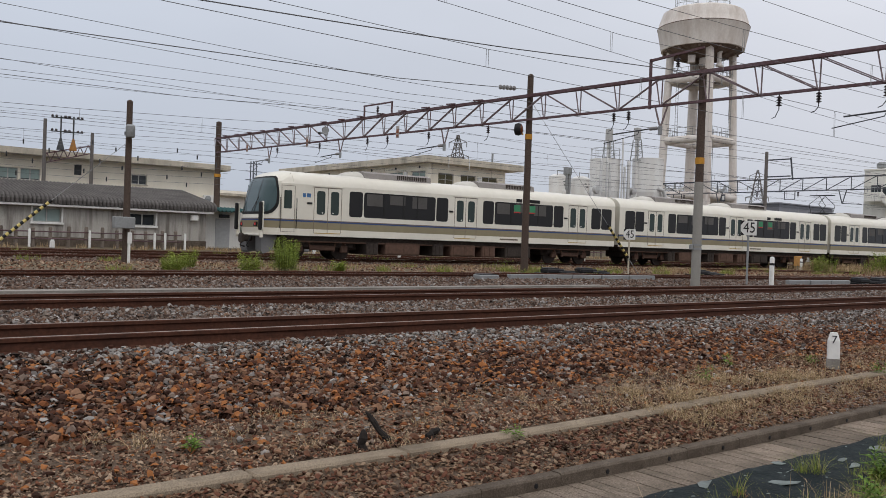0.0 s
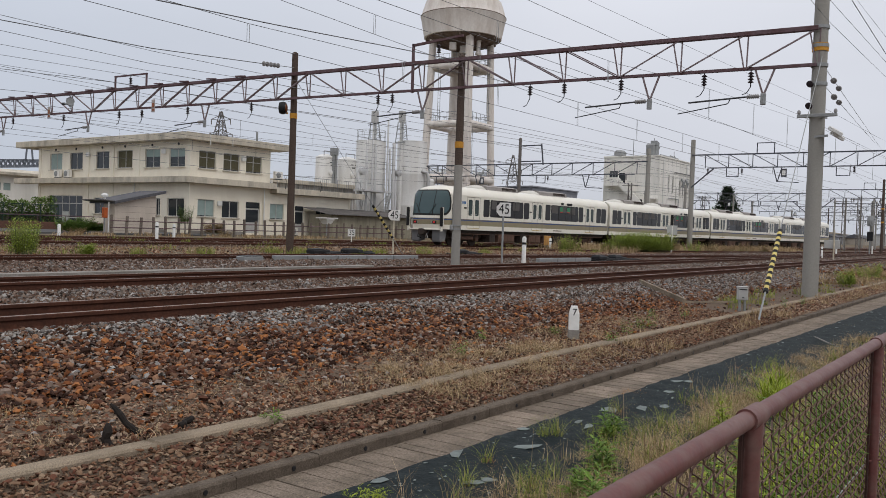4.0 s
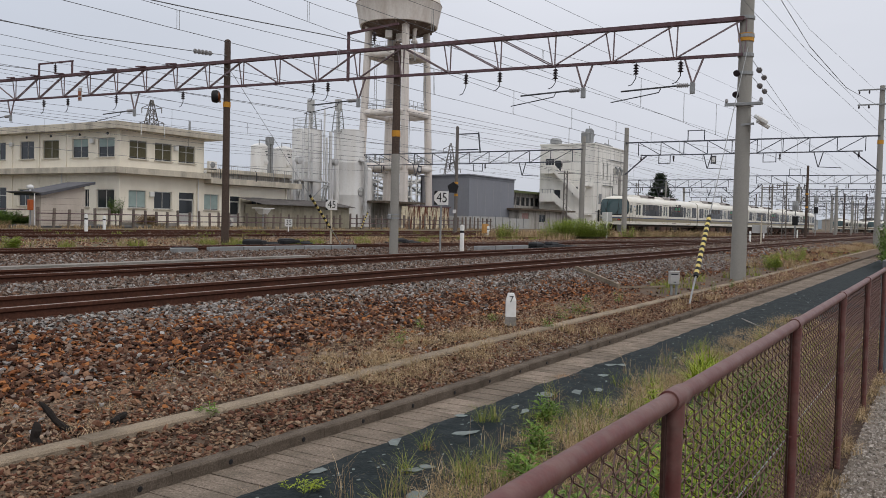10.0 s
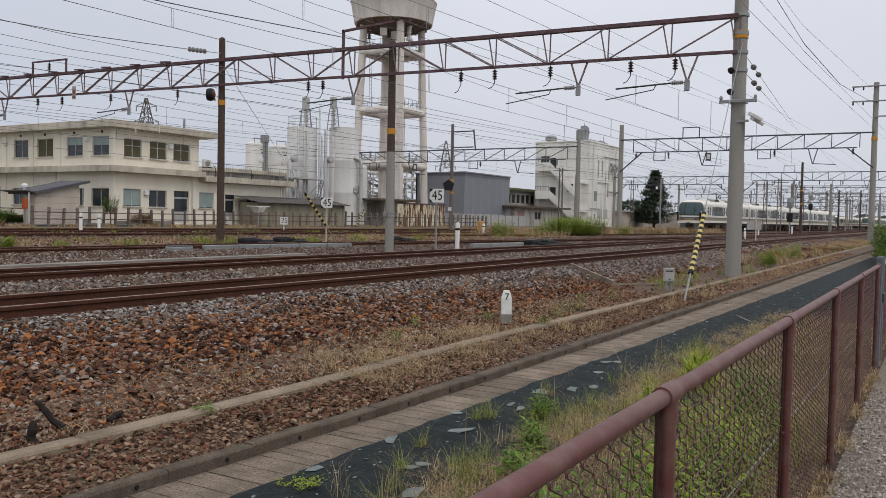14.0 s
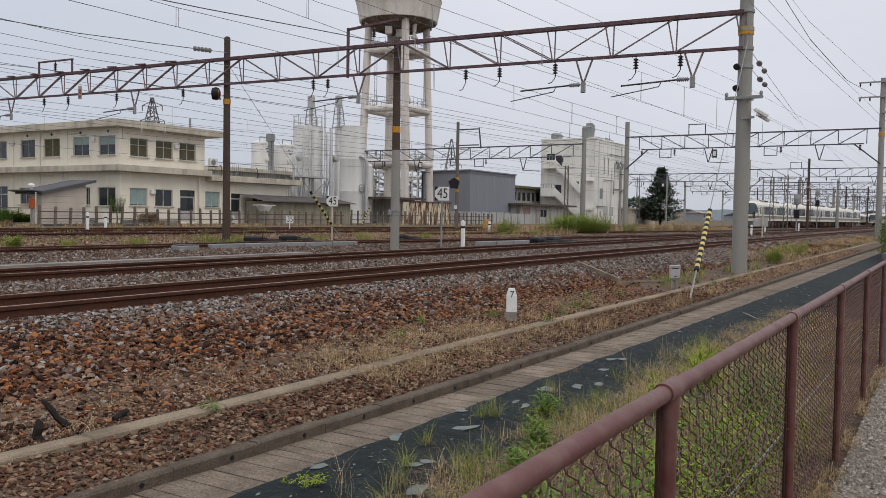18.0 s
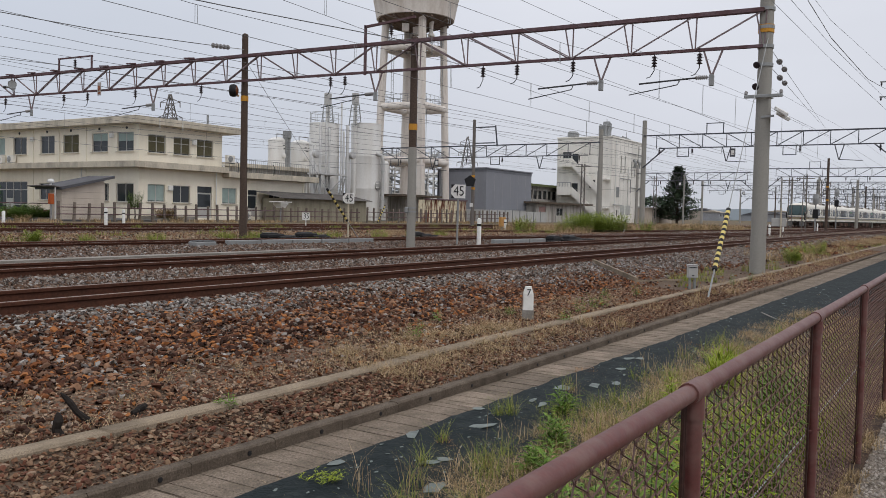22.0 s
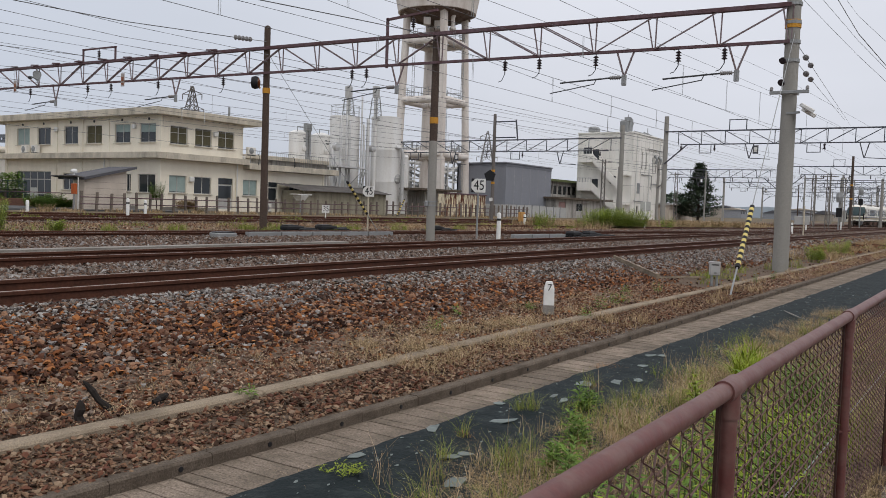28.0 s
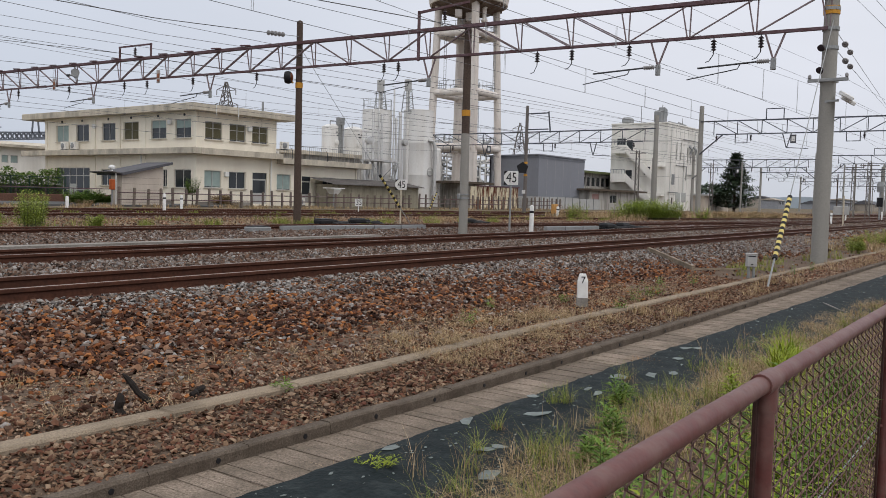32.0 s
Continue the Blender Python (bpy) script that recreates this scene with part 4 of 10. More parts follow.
SECOND_MESSENGER = [(-30, 6.4), (-5, 5.3), (10.9, 5.36), (16.2, 5.54), (21.3, 5.85), (47, 6.1), (73, 7.4), (99, 6.4), (125, 7.4), (300, 7.4)]
w = strung("grooved contact wire over the near main track", 8.5, NEAR_CONTACT, 0.0085, "contact wires")
drop_pair(w, 8.5, (-2, 3, 8.4, 13.5, 18.5, 26, 31, 36, 41, 46, 52, 58), NEAR_CONTACT, NEAR_MESSENGER)
strung("messenger wire over the near main track", 8.5, NEAR_MESSENGER, 0.008)
strung("auxiliary feeder over the near main track", 8.5, NEAR_AUX, 0.009)
strung("upper feeder over the near main track", 8.5, NEAR_FEED, 0.008)
w = strung("grooved contact wire over the second main track", 12.5, SECOND_CONTACT, 0.0095, "contact wires")
drop_pair(w, 12.5, (-1, 4, 10.9, 15.7, 20, 25, 30, 35, 40, 45, 50, 56, 62), SECOND_CONTACT, SECOND_MESSENGER)
strung("messenger wire over the second main track", 12.5, SECOND_MESSENGER, 0.009)
LOW_LINE = [(-30, 6.5), (9.5, 6.06), (15.1, 5.92), (20.9, 5.75), (28.7, 5.56), (50, 5.5), (73, 6.2)]
HIGH_LINE = [(-30, 6.9), (11.3, 6.43), (15, 6.37), (20.8, 6.54), (73, 7.9), (125, 8.0)]
w = strung("turnout contact wire running off the second track", 12.5, LOW_LINE, 0.0095, "contact wires")
drop_pair(w, 12.5, (9.8, 14.6, 19), LOW_LINE, HIGH_LINE)
strung("turnout messenger wire above the second track", 12.5, HIGH_LINE, 0.009)
strung("heavy feeder cable ending on the brown mast", 14.6, [(-30, 7.6), (-6, 5.7), (2.8, 5.55), (10.2, 5.94), (13.5, 6.15), (17.6, 6.46), (21.2, 6.72)], 0.02)
w = strung("heavy feeder cable ending in insulators on the slim mast", 21.8, [(-30, 7.9), (-10, 6.6), (4.0, 6.28), (15.3, 6.66), (19.6, 6.99)], 0.02)
part("end_rod", Geo().tube([(19.6, 21.8, 6.99), (21.2, 21.85, 7.13)], 0.012, 6), STEEL_GREY, w)
for k in range(5):
    part("disc_insulator", Geo().lathe(0, 0, [(0.03, -0.04), (0.085, -0.02), (0.08, 0.02), (0.03, 0.04)], 14), PORCELAIN_PALE, w, "pale disc insulator", True, pose(19.75 + 0.17 * k, 21.8 + 0.008 * k, 7.005 + 0.015 * k, 0, 83, 0))
for y, pts, r in ((19.5, [(-30, 6.4), (3.5, 6.17), (13.7, 6.05), (17.7, 6.11), (60, 6.7)], 0.010), (19.5, [(-30, 5.9), (3.5, 5.8), (13.7, 5.71), (17.5, 5.88), (60, 6.5)], 0.010), (25.0, [(-30, 6.5), (20.8, 5.78), (28.6, 5.57), (60, 5.4)], 0.010),
                  (28.0, [(-30, 7.0), (5.1, 6.98), (15, 7.15), (20.3, 7.26), (60, 8.2)], 0.011), (28.0, [(-30, 6.5), (5.1, 6.53), (14.6, 6.81), (20.3, 6.98), (60, 7.9)], 0.011), (31.0, [(-30, 6.6), (5.7, 6.73), (18.1, 7.07), (60, 7.8)], 0.011),
                  (31.0, [(-30, 6.3), (5.7, 6.57), (12.2, 6.67), (20.0, 7.1), (60, 8.0)], 0.017), (45.0, [(-30, 7.3), (8.4, 7.27), (19, 7.53), (60, 8.4)], 0.013), (45.0, [(-30, 6.8), (8.4, 6.81), (19.4, 6.9), (60, 7.4)], 0.013)):
    z = pts[-1][1]
    strung("thin overhead line running across the yard", y, pts + [(73, z + 0.15), (99, z - 0.35), (125, z), (151, z - 0.4), (177, z), (229, z - 0.2), (300, z)], r)
for i, (z0, z1, r) in enumerate(((6.2, 6.5, 0.012), (5.95, 6.2, 0.010), (5.62, 5.95, 0.010), (5.3, 5.75, 0.012), (5.05, 5.2, 0.010), (4.75, 5.1, 0.010), (4.4, 4.5, 0.010))):
    w = strung("thin low line strung along the depot buildings", 46.5 + 0.3 * i, [(-30, z0 + 0.3), (4, z0), (14, z0 - 0.08), (21.3, z0 + 0.1)] + ([(46, z0 + 0.02), (73, z1 + 0.6)] if i in (0, 3) else []), r)
    for k in range(3):
        x = 8.5 + k * 4.6 + 1.3 * ((i * 7) % 5) / 2
        part("clamp", Geo().box(x - 0.03, 46.45 + 0.3 * i, z0 - 0.2, x + 0.03, 46.55 + 0.3 * i, z0 + 0.06, 0.02), STEEL_DARK, w, "small dark line clamp")
strung("heavy sagging cable beside the near mast", 5.0, [(-30, 12.5), (20, 9.55), (28.4, 9.1), (36.3, 8.81), (50, 9.2), (73, 11.2)], 0.018)
strung("thin line beside the near mast", 4.0, [(-30, 8.0), (20.1, 6.95), (29, 7.13), (73, 8.9)], 0.008)
strung("thin line beside the near mast", 4.0, [(-30, 7.3), (20.1, 6.47), (29, 6.69), (73, 8.3)], 0.008)
strung("thin upper line beside the near mast", 5.0, [(-30, 10.5), (29, 9.3), (36, 9.44), (73, 12.2)], 0.008)
contact_line("contact line over the siding", [33.8, 29.9, 26.0, 22.0, 18.0, 15.0])
contact_line("contact line over the far yard track", [39.3, 39.2, 35.0, 28.5, 23.0, 18.0])
for y, z, s, r in ( (44.0, 9.0, 0.6, 0.010),
                   (48.6, 7.9, 0.5, 0.010), (48.7, 6.9, 0.4, 0.009)):
    feeder(y, z, s, r, 0.25 if y > 20 else 0.0)

# ---- buildings of the depot ----
CREAM = surface("cream_render", (0.82, 0.765, 0.645), 0.85, vary=0.08, grain=14, stain=(0.60, 0.54, 0.43), stain_scale=0.7, streak=0.8, stain_amount=0.5, bump=0.08)
CREAM_SLAB = surface("stained_roof_slab", (0.57, 0.515, 0.42), 0.9, vary=0.12, grain=14, stain=(0.20, 0.185, 0.155), stain_scale=0.9, streak=0.6, stain_amount=0.75, bump=0.1)
WALL_WHITE = surface("white_wall", (0.80, 0.78, 0.73), 0.8, vary=0.06, grain=10, stain=(0.47, 0.45, 0.40), stain_scale=0.4, streak=0.85, stain_amount=0.6, bump=0.05)
TANK_WHITE = surface("tank_paint", (0.72, 0.715, 0.70), 0.55, vary=0.05, grain=6, stain=(0.5, 0.46, 0.4), stain_scale=0.6, streak=0.9, stain_amount=0.6, bump=0.03)
TOWER_WHITE = surface("tower_paint", (0.70, 0.655, 0.61), 0.75, vary=0.07, grain=5, stain=(0.46, 0.385, 0.33), stain_scale=0.9, streak=0.85, stain_amount=0.7, bump=0.06)
TOWER_DARK = surface("tower_underside", (0.15, 0.105, 0.082), 0.8, vary=0.3, grain=4, stain=(0.3, 0.26, 0.22), bump=0.1)
GREY_CLAD = surface("grey_cladding", (0.235, 0.245, 0.275), 0.6, vary=0.06, grain=5, stain=(0.19, 0.195, 0.215), stain_scale=0.4, streak=0.8, bump=0.03)
GREY_TRIM = surface("dark_grey_trim", (0.17, 0.18, 0.205), 0.6, vary=0.08, grain=5, bump=0.03)
GREY_BASE = surface("pale_base_panels", (0.42, 0.42, 0.41), 0.75, vary=0.1, grain=6, stain=(0.32, 0.31, 0.29), stain_scale=0.8, bump=0.05)
FIBRE_ROOF = surface("old_fibre_cement_roof", (0.135, 0.125, 0.12), 0.9, vary=0.25, grain=9, stain=(0.07, 0.065, 0.062), stain_scale=0.8, stain_amount=0.8, bump=0.2)
SHED_WALL = surface("stained_mortar_wall", (0.42, 0.40, 0.365), 0.9, vary=0.12, grain=15, stain=(0.15, 0.135, 0.12), stain_scale=2.4, streak=0.9, stain_amount=0.9, bump=0.1, stain_range=(0.45, 0.65))
DARK_ROOF = surface("dark_sheet_roof", (0.10, 0.10, 0.11), 0.7, vary=0.2, grain=10, bump=0.1)
BEIGE = surface("beige_wall", (0.56, 0.49, 0.42), 0.85, vary=0.08, grain=15, stain=(0.33, 0.28, 0.23), stain_scale=1.0, streak=0.7, bump=0.06)
RUST_WHITE = surface("rust_streaked_white", (0.74, 0.67, 0.50), 0.8, vary=0.15, grain=8, stain=(0.13, 0.045, 0.025), stain_scale=2.6, streak=0.8, stain_amount=1.0, bump=0.15, stain_range=(0.44, 0.56))
TEAL = surface("teal_sheet", (0.03, 0.10, 0.10), 0.6, vary=0.15, bump=0.05)
JOINT = surface("panel_joint_sealant", (0.46, 0.45, 0.42), 0.9, vary=0.2, bump=0)
PINK = surface("faded_pink_door", (0.38, 0.24, 0.22), 0.8, vary=0.12, bump=0.05)
BRICKWORK = surface("brown_brick_edging", (0.14, 0.075, 0.055), 0.9, vary=0.4, grain=12, bump=0.4)
OLD_WOOD = surface("old_sleeper_post", (0.185, 0.155, 0.13), 0.9, vary=0.3, grain=20, stain=(0.07, 0.055, 0.048), stain_scale=2, bump=0.35, per="object")
ALU = surface("aluminium_frame", (0.48, 0.47, 0.45), 0.5, metal=0.2, vary=0.08, bump=0.02)
PANE = glass_pane("window_glass")
BLIND_PALE = surface("frosted_glass", (0.42, 0.44, 0.42), 0.5, vary=0.08, grain=6, bump=0.02)
BLIND = surface("pale_blind", (0.30, 0.38, 0.36), 0.8, vary=0.1, grain=6, bump=0.03)
CURTAIN = surface("olive_curtain", (0.11, 0.10, 0.06), 0.9, vary=0.2, grain=8, bump=0.1)
ASPHALT = surface("asphalt", (0.10, 0.10, 0.10), 0.9, vary=0.25, grain=25, bump=0.2)


def wall_run(g, along, u0, u1, v0, v1, z0, z1, holes=()):
    """A wall along x or y from u0 to u1, v0 to v1 thick, in one piece round its openings (ua, ub, za, zb)."""
    us = sorted({u0, u1, *[h[0] for h in holes], *[h[1] for h in holes]})
    zs = sorted({z0, z1, *[min(max(h[2], z0), z1) for h in holes], *[min(max(h[3], z0), z1) for h in holes]})
    full = lambda i, k: (0 <= i < len(us) - 1 and 0 <= k < len(zs) - 1
                         and not any(h[0] - 1e-6 <= us[i] and us[i + 1] <= h[1] + 1e-6 and h[2] - 1e-6 <= zs[k] and zs[k + 1] <= h[3] + 1e-6 for h in holes))
    index, verts, faces = {}, [], []

    def at(i, k, side):
        if (i, k, side) not in index:
            index[i, k, side] = len(verts)
            v = (v0, v1)[side]
            verts.append((us[i], v, zs[k]) if along == "x" else (v, us[i], zs[k]))
        return index[i, k, side]

    for i in range(len(us) - 1):
        for k in range(len(zs) - 1):
            if not full(i, k):
                continue
            for side in (0, 1):
                faces.append((at(i, k, side), at(i + 1, k, side), at(i + 1, k + 1, side), at(i, k + 1, side)))
            for di, dk, p, q in ((-1, 0, (0, 0), (0, 1)), (1, 0, (1, 0), (1, 1)), (0, -1, (0, 0), (1, 0)), (0, 1, (0, 1), (1, 1))):
                if not full(i + di, k + dk):
                    a, b = (i + p[0], k + p[1]), (i + q[0], k + q[1])
                    faces.append((at(*a, 0), at(*b, 0), at(*b, 1), at(*a, 1)))
    return g.add(verts, faces)


def sash_window(parent, along, u0, u1, v, z0, z1, inside, cover=None, leaves=2, sill=True, share=1.0):
    """A sliding window set back in its opening; inside is +1 or -1, the way into the building. cover: a blind or curtain material."""
    w = part("window", Geo(), ALU, parent, "aluminium sliding window")
    put = (lambda g, a, b, c, d, e, f: g.box(a, c, e, b, d, f)) if along == "x" else (lambda g, a, b, c, d, e, f: g.box(c, a, e, d, b, f))
    v1 = v + 0.06 * inside
    g = Geo()
    put(g, u0, u1, v, v1, z0, z0 + 0.05), put(g, u0, u1, v, v1, z1 - 0.05, z1)
    put(g, u0, u0 + 0.05, v, v1, z0 + 0.05, z1 - 0.05), put(g, u1 - 0.05, u1, v, v1, z0 + 0.05, z1 - 0.05)
    for k in range(1, leaves):
        m = u0 + (u1 - u0) * k / leaves
        put(g, m - 0.03, m + 0.03, v, v1, z0 + 0.05, z1 - 0.05)
    part("window_frame", g, ALU, w)
    for k in range(leaves):
        a, b = u0 + (u1 - u0) * k / leaves + 0.04, u0 + (u1 - u0) * (k + 1) / leaves - 0.04
        part("pane", put(Geo(), a, b, v + 0.025 * inside, v + 0.035 * inside, z0 + 0.05, z1 - 0.05), PANE, w)
        if cover:
            part("blind", put(Geo(), a, b, v + 0.018 * inside, v + 0.022 * inside, z1 - 0.06 - (z1 - z0 - 0.1) * share, z1 - 0.06), cover, w, "drawn blind")
    if sill:
        part("sill", put(Geo(), u0 - 0.08, u1 + 0.08, v - 0.2 * inside, v + 0.0 * inside, z0 - 0.07, z0 - 0.003), CREAM_SLAB, w)
    return w


def ac_unit(x, y, z, turn, label="pale outdoor air conditioner unit on brackets", grille=True):
    t = thing("air_conditioner", label, "air conditioner", pose(x, y, z, 0, 0, turn), "air conditioners")
    part("case", Geo().box(-0.4, -0.15, 0, 0.4, 0.15, 0.6, 0.02), WALL_WHITE, t)
    part("fan_grille", Geo().lathe(0, 0, [(0.24, 0), (0.24, 0.02), (0.2, 0.03), (0.06, 0.03), (0.05, 0.035)], 20), STEEL_GREY, t, "round fan grille", True, pose(-0.08, -0.15, 0.3, 90))
    part("foot", Geo().box(-0.35, -0.17, -0.06, 0.35, 0.17, 0.0), STEEL_DARK, t)
    return t


def build_office():
    X0, Y0, X1, Y1 = 39.2, 51.0, 47.2, 71.6
    t = thing("office_building", "two-storey cream rendered depot office with flat stained slab roofs", "building")
    T = 0.25
    up_l = [(51.45, 53.31), (54.42, 56.31), (57.93, 59.95), (61.05, 62.93), (64.84, 66.76), (67.91, 69.83)]
    up_r = [(40.13, 41.7), (42.41, 44.01), (44.65, 46.29)]
    holes_l = [(a, b, 5.55, 6.95) for a, b in up_l]
    low_l = [(51.43, 53.43, 1.85, 3.2), (54.3, 54.9, 1.9, 3.2), (61.52, 63.09, 1.9, 3.2), (64.73, 69.95, 0.75, 3.35)]
    low_r = [(40.09, 41.66, 1.9, 3.2), (42.37, 44.03, 1.88, 3.18), (44.73, 46.22, 0.75, 3.2), (47.29, 48.85, 1.9, 3.18), (50.1, 51.2, 0.9, 3.1), (52.6, 54.0, 1.6, 3.1)]
    part("wall", wall_run(Geo(), "y", Y0, Y1, X0, X0 + T, 0.4, 4.35, low_l), CREAM, t)
    part("wall", wall_run(Geo(), "x", X0 + T, 57.0, Y0, Y0 + T, 0.4, 4.0, low_r), CREAM, t)
    part("upper_wall", wall_run(Geo(), "y", Y0, Y1, X0, X0 + T, 4.8, 7.5, holes_l), CREAM, t)
    part("upper_wall", wall_run(Geo(), "x", X0 + T, X1, Y0, Y0 + T, 4.8, 7.5, [(a, b, 5.5, 6.85) for a, b in up_r]), CREAM, t)
    part("lintel", Geo().box(X0 + T, Y0, 4.0, X1 + 0.1, Y0 + T, 4.345), CREAM, t)
    part("back_wall", Geo().box(X0 + T, Y1 - T, 0.4, X1, Y1, 7.5), CREAM, t)
    part("end_wall", Geo().box(X1 - T, Y0 + T, 4.8, X1, Y1 - T, 7.5), CREAM, t)
    part("end_wall", Geo().box(57.0 - T, Y0 + T, 0.4, 57.0, 60, 4.0), CREAM, t)
    part("rear_wall", Geo().box(X1, 60, 0.4, 57.0, 60.25, 4.0), CREAM, t)
    part("roof_slab", Geo().box(X0 - 0.75, Y0 - 0.75, 7.5, X1 + 1.4, Y1 + 2.6, 8.02, 0.02), CREAM_SLAB, t, "thick stained concrete roof slab")
    part("roof_top", Geo().box(X0, Y0, 8.024, X1, Y1, 8.08), CONCRETE, t)
    part("mid_slab", Geo().box(X0 - 0.75, Y0 - 0.75, 4.35, X0 + 0.02, Y1 + 2.8, 4.8, 0.02).box(X0 + 0.02, Y0 - 0.75, 4.352, X1 + 0.1, Y0 + 0.02, 4.802), CREAM_SLAB, t, "projecting concrete slab between storeys")
    part("low_roof", Geo().box(X1 + 0.1, Y0 - 0.75, 4.02, 58.2, 61, 4.5, 0.02), CREAM_SLAB, t, "flat roof of the single-storey wing")
    part("floor_slab", Geo().box(X0 + T, Y0 + T, 4.36, X1 - T, Y1 - T, 4.78), CONCRETE, t)
    # shallow columns and a plinth
    for y in (50.95, 57.1, 60.5, 64.0, 71.4):
        part("pilaster", Geo().box(X0 - 0.06, y - 0.16, 0.4, X0 - 0.003, y + 0.16, 4.34), CREAM, t)
        part("pilaster", Geo().box(X0 - 0.06, y - 0.16, 4.81, X0 - 0.003, y + 0.16, 7.49), CREAM, t)
    for x in (46.7, 57.0):
        part("pilaster", Geo().box(x - 0.2, Y0 - 0.06, 0.4, x, Y0 - 0.003, 4.0), CREAM, t)
    part("plinth", Geo().box(X0 - 0.03, 53.5, 0.4, X0 - 0.002, 64.6, 0.85).box(X0, Y0 - 0.03, 0.4, 44.6, Y0 - 0.002, 0.85), CONCRETE, t)
    for i, (a, b) in enumerate(up_l):
        sash_window(t, "y", a, b, X0 + 0.1, 5.55, 6.95, 1, (BLIND, BLIND, CURTAIN, None, None, BLIND)[i], share=(0.45, 0.4, 1, 0.3, 0.3, 1.0)[i])
    for i, (a, b) in enumerate(up_r):
        w = sash_window(t, "x", a, b, Y0 + 0.1, 5.5, 6.85, 1, CURTAIN, share=0.95)
        part("glazing_bar", Geo().box(a + 0.05, Y0 + 0.105, 6.32, b - 0.05, Y0 + 0.113, 6.36), ALU, w)
    for a, b, c, d in (low_l[0], low_l[1], low_l[2]):
        sash_window(t, "y", a, b, X0 + 0.1, c, d, 1)
    for i, (a, b, c, d) in enumerate((low_r[0], low_r[1], low_r[3], low_r[5])):
        sash_window(t, "x", a, b, Y0 + 0.1, c, d, 1, BLIND if i in (0, 2) else None, share=0.95)
    # glazed entrance and side doors
    d = part("entrance", Geo().box(X0 + 0.08, 64.73, 3.3, X0 + 0.14, 69.95, 3.35), ALU, t, "glazed aluminium entrance doors")
    for k in range(6):
        y = 64.73 + 5.22 * k / 5
        part("post", Geo().box(X0 + 0.08, max(64.73, y - 0.04), 0.75, X0 + 0.14, min(69.95, y + 0.04), 3.3), ALU, d)
    part("transom", Geo().box(X0 + 0.085, 64.73, 1.45, X0 + 0.135, 69.95, 1.53).box(X0 + 0.085, 64.73, 2.65, X0 + 0.135, 69.95, 2.73), ALU, d)
    part("pane", Geo().box(X0 + 0.1, 64.75, 0.76, X0 + 0.11, 69.9, 3.3), PANE, d)
    for k in (2, 4):
        part("kick_panel", Geo().box(X0 + 0.075, 64.8 + 1.044 * k, 0.78, X0 + 0.079, 65.72 + 1.044 * k, 2.0), BLIND_PALE, d, "frosted lower pane")
    for a, b in ((44.73, 46.22), (50.1, 51.2)):
        d = part("side_door", Geo().box(a, Y0 + 0.1, 0.75, b, Y0 + 0.16, 2.7), ALU, t, "aluminium side door with glazed top")
        part("pane", Geo().box(a + 0.12, Y0 + 0.09, 1.6, b - 0.12, Y0 + 0.099, 2.6), PANE, d)
        part("fanlight", Geo().box(a, Y0 + 0.1, 2.72, b, Y0 + 0.15, 3.2), PANE, d)
    for y in (53.85, 63.9):
        part("vent_hood", Geo().box(X0 - 0.22, y - 0.2, 6.55, X0, y + 0.2, 6.9, 0.05), PAINT_WHITE, t, "white vent hood")
    for x, z in ((42.05, 2.95), (44.3, 6.55)):
        part("vent_hood", Geo().box(x - 0.2, Y0 - 0.22, z - 0.2, x + 0.22, Y0, z + 0.2, 0.05), PAINT_WHITE, t, "white vent hood")
    for y in (52.2, 55.4, 58.9, 62.0, 65.8, 68.9):
        part("vent_cap", Geo().lathe(0, 0, [(0.1, 0), (0.1, 0.05), (0.05, 0.08)], 10), STEEL_DARK, t, "", True, pose(X0, y, 7.25, 0, -90, 0))
    for x, y in ((46.5, 50.9), (57.1, 50.9), (39.15, 57.6)):
        part("downpipe", Geo().tube([(x, y - 0.08, 0.5), (x, y - 0.08, 4.34)], 0.05, 8), PAINT_WHITE, t)
    for x in (52.3, 48.2):
        part("cable_pipe", Geo().tube([(x, Y0 - 0.8, 4.4), (x, Y0 - 0.85, 5.1), (x + 0.1, Y0 - 0.6, 5.3)], 0.03, 6), STEEL_DARK, t)
    # railing on the low roof, and roof pipes
    r = part("railing", Geo().tube([(X1 + 0.4, Y0 - 0.5, 5.55), (57.8, Y0 - 0.5, 5.55)], 0.025, 6), STEEL_GREY, t, "galvanised roof railing")
    for k in range(44):
        x = X1 + 0.4 + k * (57.4 - X1) / 43
        part("baluster", Geo().tube([(x, Y0 - 0.5, 4.5), (x, Y0 - 0.5, 5.55)], 0.012 if k % 6 else 0.025, 5), STEEL_GREY, r)
    part("antenna_pipe", Geo().cyl(46.6, 52, 8.0, 8.95, 0.09, n=8), STEEL_GREY, t)
    for x in (40.5, 42.6):
        part("scupper", Geo().tube([(x, Y0 - 0.78, 8.0), (x, Y0 - 0.8, 7.2)], 0.035, 6), PAINT_WHITE, t)
    return t


build_office()
for x in (47.7, 49.6):
    ac_unit(x, 50.6, 0.66 if x > 48 else 5.2, 0)
ac_unit(53.4, 50.55, 0.66, 0)
ac_unit(53.4, 50.55, 1.36, 0)
ac_unit(38.9, 66.5, 4.87, -90), ac_unit(38.9, 68.0, 4.87, -90)
ac_unit(48.4, 52.5, 4.58, 0)


